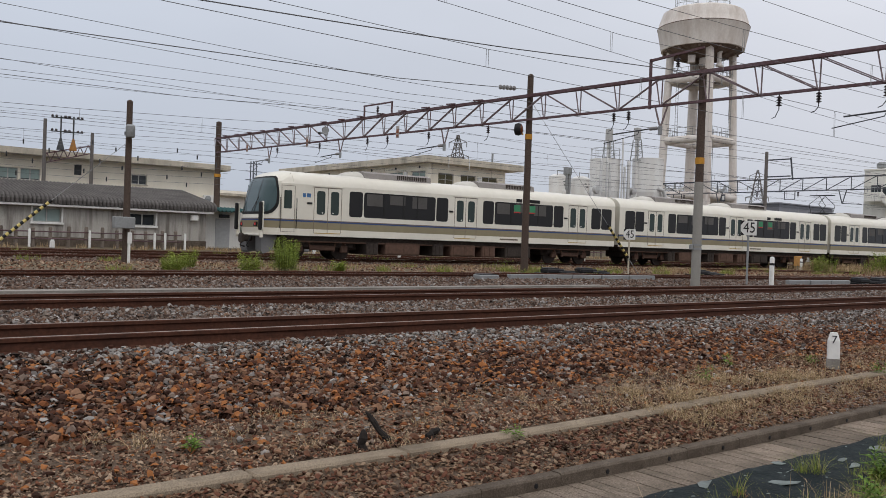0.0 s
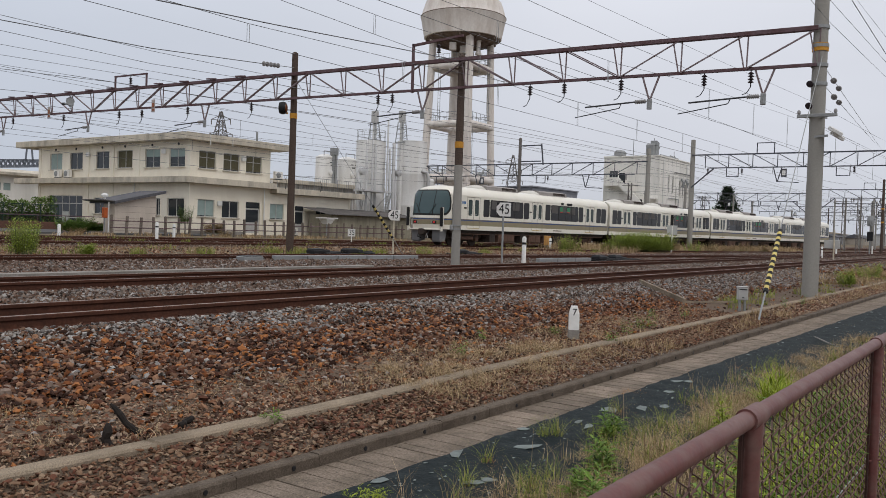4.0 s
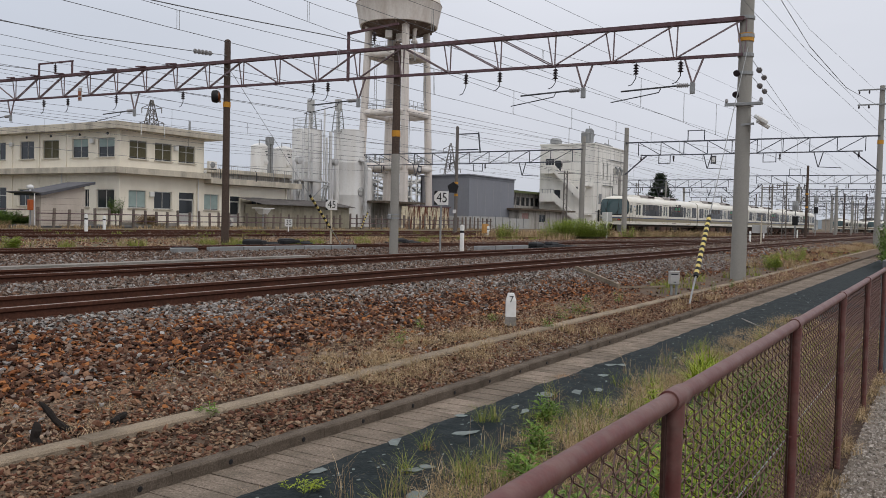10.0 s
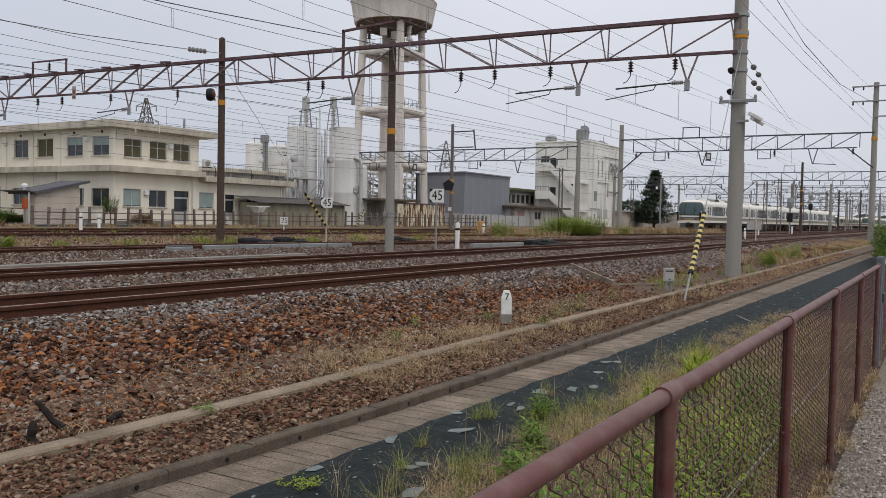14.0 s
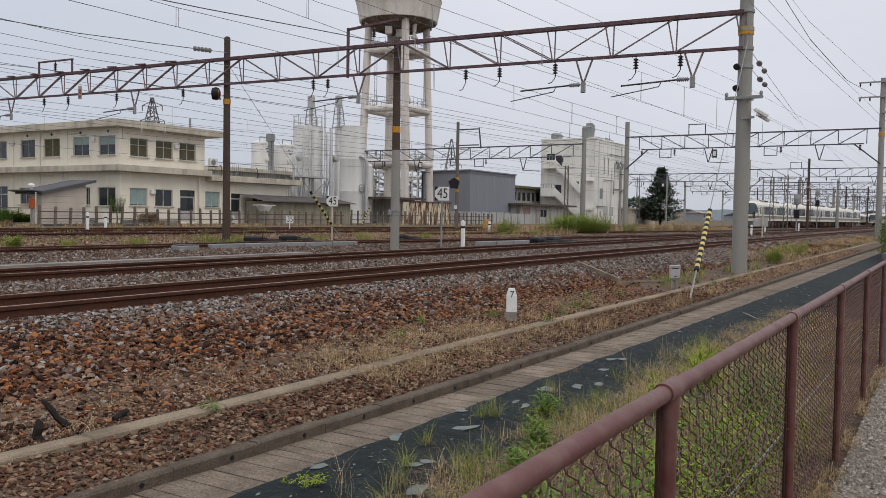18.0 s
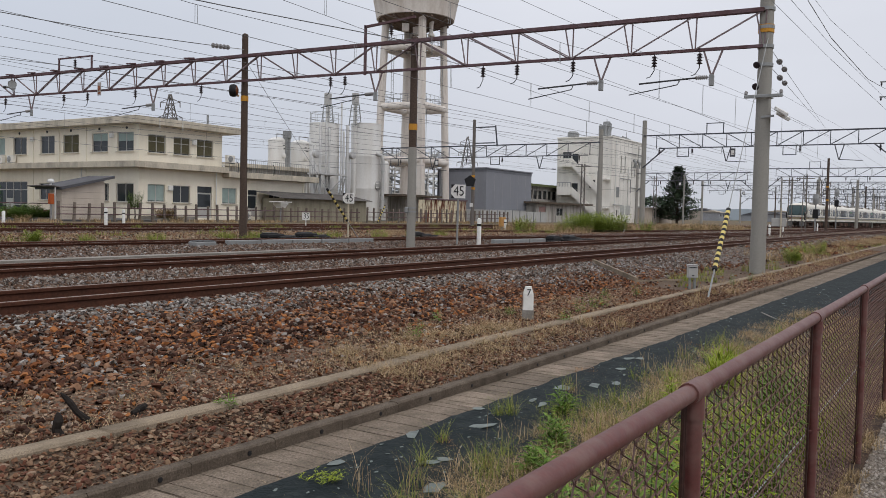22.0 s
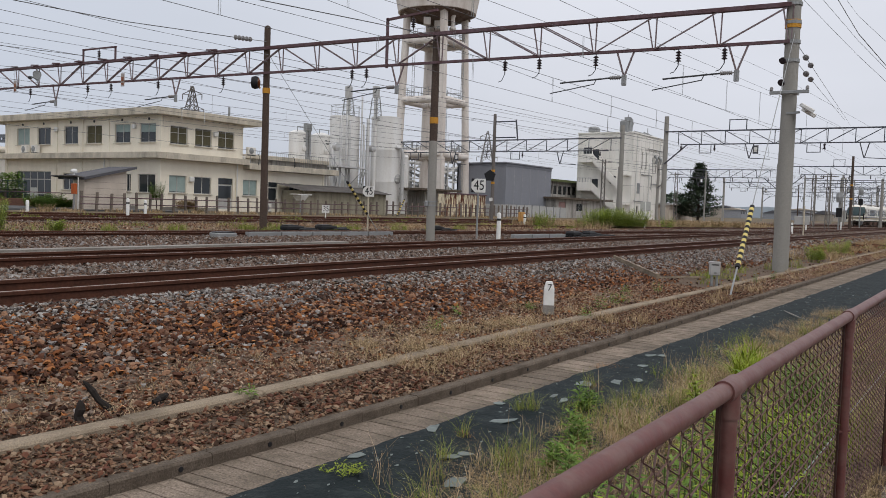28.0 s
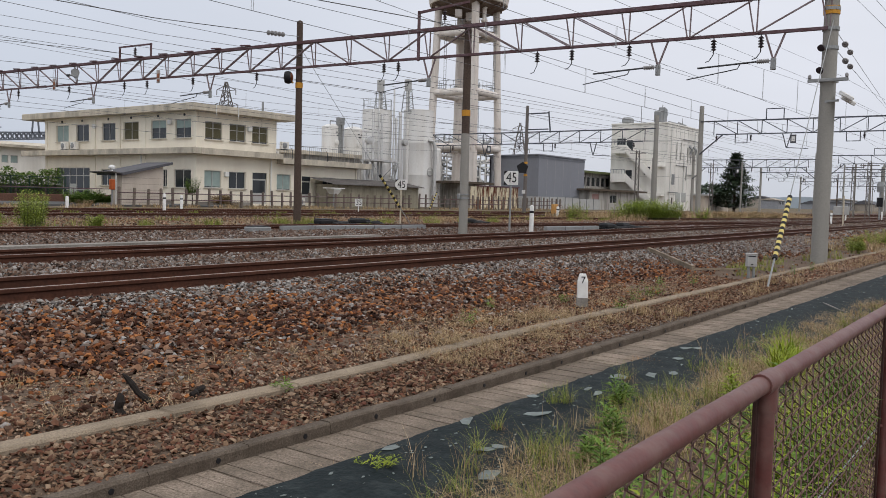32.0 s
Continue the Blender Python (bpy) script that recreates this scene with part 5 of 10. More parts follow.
def build_annex():
    t = thing("boiler_hut", "small beige hut with a sloping dark sheet roof before the office", "hut")
    part("wall", Geo().extrude([(30.0, 0.4), (32.9, 0.4), (32.9, 3.12), (30.0, 2.46)], 46.0, 47.2, "y"), BEIGE, t)
    part("roof", Geo().extrude([(29.85, 2.44), (33.45, 3.26), (33.45, 3.42), (29.85, 2.62)], 45.7, 48.5, "y"), DARK_ROOF, t, "dark sloping sheet roof")
    part("canopy", Geo().extrude([(29.35, 2.62), (29.84, 2.56), (29.84, 2.62), (29.35, 2.68)], 45.9, 48.6, "y"), FIBRE_ROOF, t, "thin grey canopy sheet")
    part("roof_vent", Geo().lathe(30.0, 47.1, [(0.07, 2.62), (0.07, 2.85), (0.19, 2.86), (0.21, 2.97), (0.15, 3.06), (0.05, 3.09)], 14), PAINT_WHITE, t, "white cowl vent", True)
    part("post", Geo().cyl(29.55, 45.95, 0.4, 2.55, 0.03, n=8), PAINT_WHITE, t)
    for k in range(5):
        part("wall_joint", Geo().box(30.02, 45.994, 0.8 + k * 0.38, 32.88, 45.9985, 0.815 + k * 0.38), CONCRETE, t)
    return t


build_annex()
t = thing("post_box", "orange box on a post beside the hut", "box", pose(29.2, 45.8, 0.56))
part("post", Geo().cyl(0, 0, 0, 1.0, 0.04, n=8), STEEL_GREY, t)
part("box", Geo().box(-0.13, -0.12, 1.0, 0.13, 0.12, 1.62, 0.02), surface("orange_box_paint", (0.42, 0.10, 0.03), 0.6), t, "orange painted box")


def build_fence(y, x0, x1, label, rails=(0.45, 0.82), step=2.35, h=1.1, base=0.56, slope=0.0):
    """Old sleeper posts joined by two thin rails."""
    t = thing("post_and_rail_fence", label, "fence", pose(x0, y, base))
    rnd = random.Random(int(x0) + 5)
    n = int((x1 - x0) / step)
    meshes = [Geo().box(-0.075, -0.075, -0.1, 0.075, 0.075, h + e, 0.03).mesh("post", OLD_WOOD) for e in (-0.05, 0.0, 0.06)]
    for i in range(n + 1):
        part("post", meshes[rnd.randrange(3)], None, t, at=pose(i * step + rnd.uniform(-0.08, 0.08), slope * i * step, 0, rnd.uniform(-2, 2), rnd.uniform(-2, 2), 0))
    for z in rails:
        part("rail", Geo().tube([(-0.2, -0.12, z), (n * step + 0.2, slope * n * step - 0.12, z + 0.02)], 0.03, 6), STEEL_RUST, t)
    return t


build_fence(44.4, 28.8, 57.0, "old dark post and rail fence before the depot office", (0.45, 0.85), 0.92, 1.15)
build_fence(44.2, 57.6, 84.0, "dense dark timber post fence before the tanks", (0.5, 0.92), 0.92, 1.3)
build_fence(44.0, -12.0, 17.5, "old dark post and rail fence before the corrugated shed", (0.4, 0.75), 0.78, 1.0)


def build_shed():
    """Long low workshop with a corrugated fibre-cement roof."""
    t = thing("workshop_shed", "long low workshop with a grey corrugated roof and stained walls", "building")
    holes = [(10.2, 11.56, 1.8, 2.53), (15.06, 16.46, 1.8, 2.47)]
    part("wall", wall_run(Geo(), "x", -30, 19.4, 46.2, 46.45, 0.4, 2.7, holes), SHED_WALL, t)
    part("end_wall", Geo().extrude([(46.45, 0.4), (56, 0.4), (56, 2.7), (51.2, 4.0), (46.45, 2.7)], 19.1, 19.4), SHED_WALL, t)
    part("back_wall", Geo().box(-30, 55.75, 0.4, 19.1, 56, 2.7), SHED_WALL, t)
    for a, b, c, d in holes:
        sash_window(t, "x", a, b, 46.3, c, d, 1, BLIND if a < 12 else None, share=1.0, sill=False)
        part("sill", Geo().box(a - 0.12, 46.08, c - 0.12, b + 0.12, 46.3, c - 0.003, 0.02), PAINT_WHITE, t, "white sill")
        for u in (a - 0.09, b):
            part("jamb", Geo().box(u, 46.14, c, u + 0.09, 46.198, d + 0.05), PAINT_WHITE, t, "white window jamb")
    # corrugated roof: a rounded eave and ribs running up to the ridge
    g, n = Geo(), 996
    path = [(45.75, 2.74), (45.72, 2.95), (45.82, 3.1), (46.05, 3.2), (51.2, 4.12), (56.5, 2.9)]
    m = len(path)
    for i in range(n + 1):
        x = -30 + 49.9 * i / n
        o = (-0.10, 0.02, 0.06, 0.02)[i % 4]
        g.v += [(x, y, z + o) if k > 2 else (x, y - o, z) for k, (y, z) in enumerate(path)]
    for i in range(n):
        g.f += [(i * m + k, (i + 1) * m + k, (i + 1) * m + k + 1, i * m + k + 1) for k in range(m - 1)]
    part("roof", g, FIBRE_ROOF, t, "old corrugated fibre-cement roof")
    part("gutter", Geo().box(-30, 45.78, 2.60, 19.7, 45.92, 2.72, 0.02), PAINT_WHITE, t, "pale gutter")
    part("vent_box", Geo().box(18.42, 45.9, 2.18, 18.84, 46.2, 2.5, 0.04), PAINT_WHITE, t, "white vent hood")
    part("base_course", Geo().box(-30, 46.1, 0.4, 19.4, 46.197, 1.05, 0.02), CONCRETE_DARK, t, "dark mossy concrete base")
    e = part("side_wing", Geo().box(19.5, 47.2, 0.4, 22.0, 52, 2.85), WALL_WHITE, t, "white side wing with a door")
    part("wing_door", Geo().box(20.4, 47.17, 0.6, 21.3, 47.198, 2.4), GREY_BASE, e, "grey door")
    part("lamp_box", Geo().box(20.6, 47.0, 2.45, 21.2, 47.19, 2.65), STEEL_DARK, e)
    g = Geo()
    for i in range(23):
        x, o = 19.4 + i * 0.12, 0.16 * (i % 2)
        g.v += [(x, 45.9, 2.75 + o), (x, 47.3, 2.95 + o)]
    g.f += [(2 * i, 2 * i + 2, 2 * i + 3, 2 * i + 1) for i in range(22)]
    part("awning", g, TEAL, t, "teal corrugated awning")
    return t


build_shed()


def build_hall():
    """Long cream hall behind the workshop."""
    t = thing("depot_hall", "long cream two-storey hall with a flat overhanging roof", "building")
    holes = [(8.6, 10.9, 4.6, 5.35), (11.15, 12.3, 4.6, 5.35), (12.45, 13.65, 4.6, 5.35), (19.6, 20.7, 4.8, 5.48)]
    part("wall", wall_run(Geo(), "x", -40, 25.95, 60.0, 60.3, 0.4, 6.2, holes), CREAM, t)
    part("end_wall", Geo().box(25.65, 60.3, 0.4, 25.95, 75, 6.2), CREAM, t)
    part("back_wall", Geo().box(-40, 75, 0.4, 25.95, 75.3, 6.2), CREAM, t)
    part("roof_slab", Geo().box(-41, 59.0, 6.2, 26.6, 76, 6.62, 0.03), CREAM_SLAB, t, "overhanging flat roof slab")
    for a, b, c, d in holes:
        sash_window(t, "x", a, b, 60.12, c, d, 1, BLIND if a < 19 else None, 2, True, 0.9)
    part("louvre", Geo().box(15.77, 59.95, 5.16, 16.22, 59.998, 5.84), STEEL_DARK, t, "dark wall louvre")
    return t


build_hall()
for x, z in ((18.2, 3.75), (19.1, 3.75), (24.4, 3.55), (25.2, 3.75)):
    ac_unit(x, 59.7, z, 0)
t = thing("distant_warehouse", "long white warehouse beyond the hedge", "building")
part("wall", wall_run(Geo(), "x", 26, 62, 96, 96.3, 0.4, 6.2, [(47.43, 48.2, 4.33, 5.2), (48.45, 49.3, 4.33, 5.2)]), WALL_WHITE, t)
part("roof", Geo().extrude([(95.2, 6.1), (95.2, 6.4), (104, 7.2), (112, 6.3), (112, 6.0)], 25, 63), CREAM_SLAB, t)
part("side_wall", Geo().box(26, 96.3, 0.4, 26.3, 111, 6.1), WALL_WHITE, t)
for a, b in ((47.43, 48.2), (48.45, 49.3)):
    sash_window(t, "x", a, b, 96.1, 4.33, 5.2, 1, BLIND, 1, False)
setting("yard_road", Geo().box(20, 44.9, 0.5, 38, 62, 0.66), ASPHALT, "asphalt yard road between the buildings", "road")
t = thing("brick_edging", "low brown brick edging wall with a rail on top", "wall")
part("wall", Geo().box(24.0, 55.0, 0.5, 38.3, 55.4, 1.15, 0.02), BRICKWORK, t)
part("rail", Geo().tube([(24.0, 55.2, 1.6), (38.3, 55.2, 1.6)], 0.03, 6), STEEL_RUST, t)
for k in range(8):
    part("rail_post", Geo().tube([(24.2 + k * 2, 55.2, 1.15), (24.2 + k * 2, 55.2, 1.6)], 0.025, 6), STEEL_RUST, t)


# ---- water tower ----
def build_tower():
    t = thing("water_tower", "tall white concrete water tower with a bowl-shaped tank on four legs", "water tower", pose(84.4, 58.0, 0.6))
    prof = [(4.4, 24.15), (4.72, 24.15), (4.76, 24.4), (5.17, 26.55), (5.21, 26.62), (5.20, 26.78), (5.12, 26.86), (4.98, 27.4), (4.72, 28.2), (4.6, 28.5), (4.2, 28.72), (2.9, 28.9), (2.2, 28.95)]
    part("bowl", Geo().lathe(0, 0, prof, 56), TOWER_WHITE, t, "", True)
    part("seam", Geo().lathe(0, 0, [(5.19, 26.64), (5.24, 26.66), (5.24, 26.72), (5.19, 26.74)], 56), TOWER_DARK, t, "rust-stained seam round the bowl", True)
    part("underside", Geo().lathe(0, 0, [(0.6, 22.9), (2.2, 23.2), (3.6, 23.75), (4.45, 24.1), (4.47, 24.14)], 40), TOWER_DARK, t, "dark brown underside", True)
    for k in range(12):
        c, d = math.cos(k * 0.5236), math.sin(k * 0.5236)
        part("radial_beam", Geo().bar((c * 1.2, d * 1.2, 23.0), (c * 4.5, d * 4.5, 24.0), 0.22, 0.34), TOWER_DARK, t)
    base = math.radians(34.5)
    legs = []
    for k, (r, a, w) in enumerate(((3.9, 102, 0.44), (3.75, -78, 0.42), (3.9, 193, 0.46), (3.9, 13, 0.56))):
        b = base + math.radians(a)
        p = (r * math.cos(b), r * math.sin(b))
        legs.append(p)
        part("leg", Geo().tube([(p[0] * 1.16, p[1] * 1.16, -0.4), (p[0] * 1.05, p[1] * 1.05, 12), (p[0] * 0.93, p[1] * 0.93, 24.2)], [w * 1.12, w * 1.04, w], 16 if k != 2 else 4), TOWER_WHITE, t, "round concrete leg" if k != 2 else "square concrete leg", True)
    ring = [legs[0], legs[2], legs[1], legs[3]]
    for z, r, e in ((7.1, 0.5, 1.1), (13.6, 0.44, 1.03), (20.6, 0.42, 0.97)):
        for a, b in zip(ring, ring[1:] + ring[:1]):
            part("tie_beam", Geo().tube([(a[0] * e, a[1] * e, z), (b[0] * e, b[1] * e, z)], r, 14), TOWER_WHITE, t, "horizontal tie beam", True)
        for h in (0.85, 1.4):
            w = part("walkway_rail", Geo().tube([(x * e * 1.04, y * e * 1.04, z + h) for x, y in ring + ring[:1]], 0.03, 5, False), STEEL_GREY, t)
        for a, b in zip(ring, ring[1:] + ring[:1]):
            for k in range(6):
                x, y = a[0] + (b[0] - a[0]) * k / 6, a[1] + (b[1] - a[1]) * k / 6
                part("rail_post", Geo().tube([(x * e * 1.04, y * e * 1.04, z + 0.3), (x * e * 1.04, y * e * 1.04, z + 1.4)], 0.026, 5), STEEL_GREY, w)
    part("platform", Geo().lathe(0, 0, [(0.9, 21.0), (3.2, 21.0), (3.2, 21.15), (0.9, 21.15)], 4), TOWER_DARK, t, "rusty steel service platform", at=pose(0, 0, 0, 0, 0, 34.5))
    for z0, z1, dx, dy in ((7.2, 13.6, -1.3, -2.6), (13.7, 20.7, 1.6, -2.9), (0.2, 7.2, 1.7, -3.2), (13.7, 20.7, -2.6, 1.4)):
        for e in (-0.22, 0.22):
            part("ladder_stile", Geo().tube([(dx + e, dy, z0), (dx + e, dy, z1 + 1.2)], 0.03, 5), STEEL_GREY, t)
        for k in range(int((z1 - z0) / 0.45)):
            part("rung", Geo().tube([(dx - 0.22, dy, z0 + 0.3 + k * 0.45), (dx + 0.22, dy, z0 + 0.3 + k * 0.45)], 0.018, 4), STEEL_GREY, t)
    part("standpipe", Geo().tube([(0, 0, 0), (0, 0, 23)], 0.17, 10), TOWER_WHITE, t)
    for lat, dep, z, w, h in ((1.15, -2.3, 22.35, 0.42, 0.9), (-0.2, -1.4, 22.1, 0.5, 1.0)):
        x, y = dep * math.cos(base) - lat * math.sin(base), dep * math.sin(base) + lat * math.cos(base)
        part("valve_box", Geo().box(-w, -w, 0, w, w, h, 0.05), TOWER_WHITE, t, "white valve box", at=pose(x, y, z, 0, 0, 34.5))
    x, y = -2.2 * math.cos(base) + 1.9 * math.sin(base), -2.2 * math.sin(base) - 1.9 * math.cos(base)
    part("outlet", Geo().lathe(x, y, [(0.4, 21.9), (0.42, 22.05), (0.22, 22.4), (0.26, 23.4), (0.5, 23.9)], 14), TOWER_WHITE, t, "flared white outlet pipe", True)
    for k in range(5):
        x = -1.6 + k * 0.7
        part("pipe", Geo().tube([(x, -0.8, 21.1), (x, -0.8, 22.6), (x + 0.4, -0.2, 23.2)], 0.09, 7), TOWER_DARK, t)
    for lat in (-1.6, 1.9):
        cx, cy = -lat * math.sin(base) - 1.2 * math.cos(base), lat * math.cos(base) - 1.2 * math.sin(base)
        for z in (29.4, 30.3):
            rr = part("roof_rail", Geo().tube([(cx + 1.3 * math.cos(a * 0.3927), cy + 1.3 * math.sin(a * 0.3927), z) for a in range(17)], 0.03, 5, False), STEEL_GREY, t)
        for k in range(9):
            a = k * 0.698
            part("rail_post", Geo().tube([(cx + 1.3 * math.cos(a), cy + 1.3 * math.sin(a), 28.8), (cx + 1.3 * math.cos(a), cy + 1.3 * math.sin(a), 30.3)], 0.025, 5), STEEL_GREY, rr)
    return t


build_tower()


# ---- tanks ----
def tank(name, label, x, y, z0, r, h, rail=True, cap=0.12):
    t = thing(name, label, "tank", pose(x, y, z0), "white tanks")
    part("shell", Geo().lathe(0, 0, [(r, 0), (r, h * 0.33), (r * 1.004, h * 0.332), (r * 1.004, h * 0.336), (r, h * 0.338), (r, h * 0.66), (r * 1.004, h * 0.662), (r * 1.004, h * 0.666), (r, h * 0.668), (r, h)], 40), TANK_WHITE, t, "", True)
    part("top_rim", Geo().lathe(0, 0, [(r * 1.01, h - 0.04), (r * 1.02, h), (r * 1.01, h + 0.06), (r * 0.6, h + cap), (0.2, h + cap * 1.3)], 40), TANK_WHITE, t, "", True)
    if rail:
        for zz in (0.55, 1.1):
            part("rail", Geo().tube([(r * 0.97 * math.cos(a * math.pi / 10), r * 0.97 * math.sin(a * math.pi / 10), h + zz) for a in range(21)], 0.022, 5, False), STEEL_GREY, t)
        for a in range(10):
            b = a * math.pi / 5
            part("rail_post", Geo().tube([(r * 0.97 * math.cos(b), r * 0.97 * math.sin(b), h), (r * 0.97 * math.cos(b), r * 0.97 * math.sin(b), h + 1.1)], 0.02, 5), STEEL_GREY, t)
    return t


tank_r = tank("storage_tank", "tall white cylindrical storage tank with a rim and manhole", 69.87, 54.0, 0.55, 1.565, 10.05, False)
tank_l = tank("storage_tank", "tall white cylindrical storage tank with roof railing", 63.8, 54.5, 0.55, 1.47, 9.5)
part("manhole", Geo().lathe(0, 0, [(0.5, 0), (0.5, 0.1), (0.42, 0.14), (0.1, 0.16)], 20), GREY_BASE, tank_r, "bolted round manhole", True, pose(0.1, -1.56, 3.7, 90))
for z in (3.45, 3.85):
    part("manhole_bar", Geo().box(-0.5, -1.78, z, 0.1, -1.74, z + 0.07), TANK_WHITE, tank_r)
for px, h in ((63.9, 12.55), (68.25, 13.15)):
    t = thing("exhaust_stack", "pale exhaust stack with a lattice collar and square cowl", "stack", pose(px, 54.2, 0.55), "exhaust stacks")
    part("pipe", Geo().cyl(0, 0, 0, h - 1.2, 0.2, n=12), TANK_WHITE, t, "", True)
    part("cowl", Geo().box(-0.27, -0.27, h - 1.2, 0.27, 0.27, h, 0.03), GREY_BASE, t, "grey square cowl")
    for i, j in ((-1, -1), (1, -1), (1, 1), (-1, 1)):
        part("lattice_post", Geo().bar((0.45 * i, 0.45 * j, h - 3.4), (0.28 * i, 0.28 * j, h - 1.2), 0.07), STEEL_GREY, t)
    for k in range(5):
        z, e = h - 3.3 + k * 0.45, 0.44 - 0.03 * k
        part("lattice_tie", Geo().bar((-e, -e, z), (e, -e, z), 0.05).bar((-e, -e, z), (-e, e, z), 0.05).bar((-e, -e, z), (e, -e, z + 0.4), 0.045), STEEL_GREY, t)
t = thing("pipe_rack", "bundle of silver lagged pipes with elbows beside the tanks", "pipes", pose(66.6, 52.6, 0.55))
rnd = random.Random(8)
for i, dx in enumerate((-6.7, -6.3, -5.6, -4.75, -4.3, -2.5, -2.1, -1.5, -1.15)):
    h = (6.2, 5.4, 9.3, 9.5, 9.0, 11.6, 8.8, 9.4, 6.2)[i]
    part("pipe", Geo().tube([(dx, 0, 0), (dx, 0, h - 0.3), (dx + 0.1, 0.1, h - 0.08), (dx + 0.45, 0.4, h)], (0.17, 0.1, 0.13, 0.1, 0.13, 0.09, 0.12, 0.17, 0.1)[i], 10), SILVER, t, "silver lagged pipe", True)
for z in (2.4, 5.2, 7.4):
    part("pipe_clamp", Geo().bar((-6.7, 0.12, z), (-1.1, 0.12, z), 0.06), STEEL_GREY, t)
part("duct", Geo().tube([(3.6, -0.6, 0.4), (3.6, -0.6, 6.3), (3.45, -0.5, 6.8), (3.0, -0.1, 7.0)], 0.2, 12), SILVER, t, "large silver duct with an elbow", True)
part("flange", Geo().cyl(3.6, -0.6, 5.2, 5.28, 0.27, n=14).cyl(3.6, -0.6, 2.2, 2.28, 0.27, n=14), SILVER, t)
part("blower", Geo().lathe(0, 0, [(0.1, -0.25), (0.38, -0.2), (0.38, 0.2), (0.1, 0.25)], 16), SILVER, t, "round blower housing", True, pose(-6.4, -0.2, 6.3, 90))
part("blower", Geo().lathe(0, 0, [(0.1, -0.25), (0.34, -0.2), (0.34, 0.2), (0.1, 0.25)], 16), SILVER, t, "round blower housing", True, pose(-1.0, -0.2, 6.5, 90))
t = thing("tank_platform", "grey steel service platform with railing and a steep stair", "platform", pose(60.7, 52.4, 0.55))
part("deck", Geo().box(-1.3, -1.1, 4.35, 2.6, 0.4, 4.5), SILVER, t)
for x in (-1.25, 0.0, 1.3, 2.55):
    part("rail_post", Geo().tube([(x, -1.05, 4.5), (x, -1.05, 6.2)], 0.03, 5), SILVER, t)
for z in (5.35, 6.2):
    part("rail", Geo().tube([(-1.25, -1.05, z), (2.55, -1.05, z)], 0.03, 5), SILVER, t)
part("brace", Geo().bar((-1.2, -1.0, 4.35), (-0.2, 0.3, 2.6), 0.08).bar((2.5, -1.0, 4.35), (1.6, 0.3, 2.6), 0.08), SILVER, t)
for x in (2.1, 2.5):
    part("stringer", Geo().bar((x - 1.6, -1.2, 0.0), (x, -1.2, 4.4), 0.08), SILVER, t)
for k in range(16):
    part("tread", Geo().box(0.42 + k * 0.1, -1.5, 0.25 + k * 0.27, 1.05 + k * 0.1, -0.95, 0.28 + k * 0.27), SILVER, t)
t = thing("tank_house", "low concrete tank house under the rear tanks", "building")
part("wall", wall_run(Geo(), "x", 57.5, 73, 61.0, 61.3, 0.4, 5.6), SHED_WALL, t)
part("side_wall", Geo().box(57.5, 61.3, 0.4, 57.8, 68, 5.6), SHED_WALL, t)
part("roof", Geo().box(57, 60.5, 5.6, 73.5, 68.5, 6.0, 0.02), CREAM_SLAB, t)
for x in (66.9, 70.4):
    tk = tank("storage_tank", "white rounded storage tank on the tank house roof", x, 63.6, 6.0, 1.08, 2.95, False, 0.3)
    part("leg_skirt", Geo().lathe(0, 0, [(0.9, -0.02), (0.9, 0.1), (1.06, 0.25)], 24), TANK_WHITE, tk, "", True)
    part("hatch", Geo().lathe(0, 0, [(0.3, 0), (0.3, 0.1), (0.1, 0.14)], 14), TANK_WHITE, tk, "", True, pose(-0.3, -1.05, 1.3, 90))
    part("writing", Geo().box(-0.3, -1.085, 2.0, 0.1, -1.03, 2.12).box(-0.4, -1.07, 2.35, 0.3, -0.98, 2.45), STEEL_DARK, tk, "dark stencilled marking")
    part("top_pipe", Geo().tube([(-0.9, -0.6, 3.1), (-0.9, -0.6, 3.6), (0.8, -0.4, 3.65), (0.8, -0.4, 3.2)], 0.05, 6), STEEL_GREY, tk)
for dx in (66.95, 67.4):
    t = thing("vent_stack", "grey square vent stack between the rear tanks", "stack", pose(dx, 62.6, 6.0), "vent stacks")
    part("duct", Geo().box(-0.16, -0.16, 0, 0.16, 0.16, 3.2, 0.02), STEEL_GREY, t)
    part("cowl", Geo().box(-0.22, -0.25, 3.2, 0.22, 0.25, 4.0, 0.04), STEEL_GREY, t)

# low corrugated store by the fence, rusty panels, industrial piping under the tower
t = thing("store_shed", "low grey corrugated store shed behind the timber fence", "shed")
part("wall", Geo().box(51.4, 48.2, 0.45, 62.6, 50.6, 2.5), surface("olive_sheet_wall", (0.30, 0.275, 0.21), 0.85, vary=0.12, grain=12, stain=(0.17, 0.15, 0.11), stain_scale=1.6, streak=0.88, stain_amount=0.8, bump=0.1), t, "streaked olive sheet wall")
for k in range(14):
    part("sheet_rib", Geo().box(51.6 + k * 0.82, 48.17, 0.5, 51.66 + k * 0.82, 48.197, 2.45), bpy.data.materials["olive_sheet_wall"], t)
g = Geo()
for i in range(121):
    x, o = 50.9 + i * 0.1, 0.07 * (i % 2)
    g.v += [(x, 47.7, 2.45 + o), (x, 50.8, 3.0 + o)]
g.f += [(2 * i, 2 * i + 2, 2 * i + 3, 2 * i + 1) for i in range(120)]
part("roof", g, FIBRE_ROOF, t, "corrugated roof")
t = thing("rusty_panel_enclosure", "rust-streaked white corrugated steel enclosure", "enclosure")
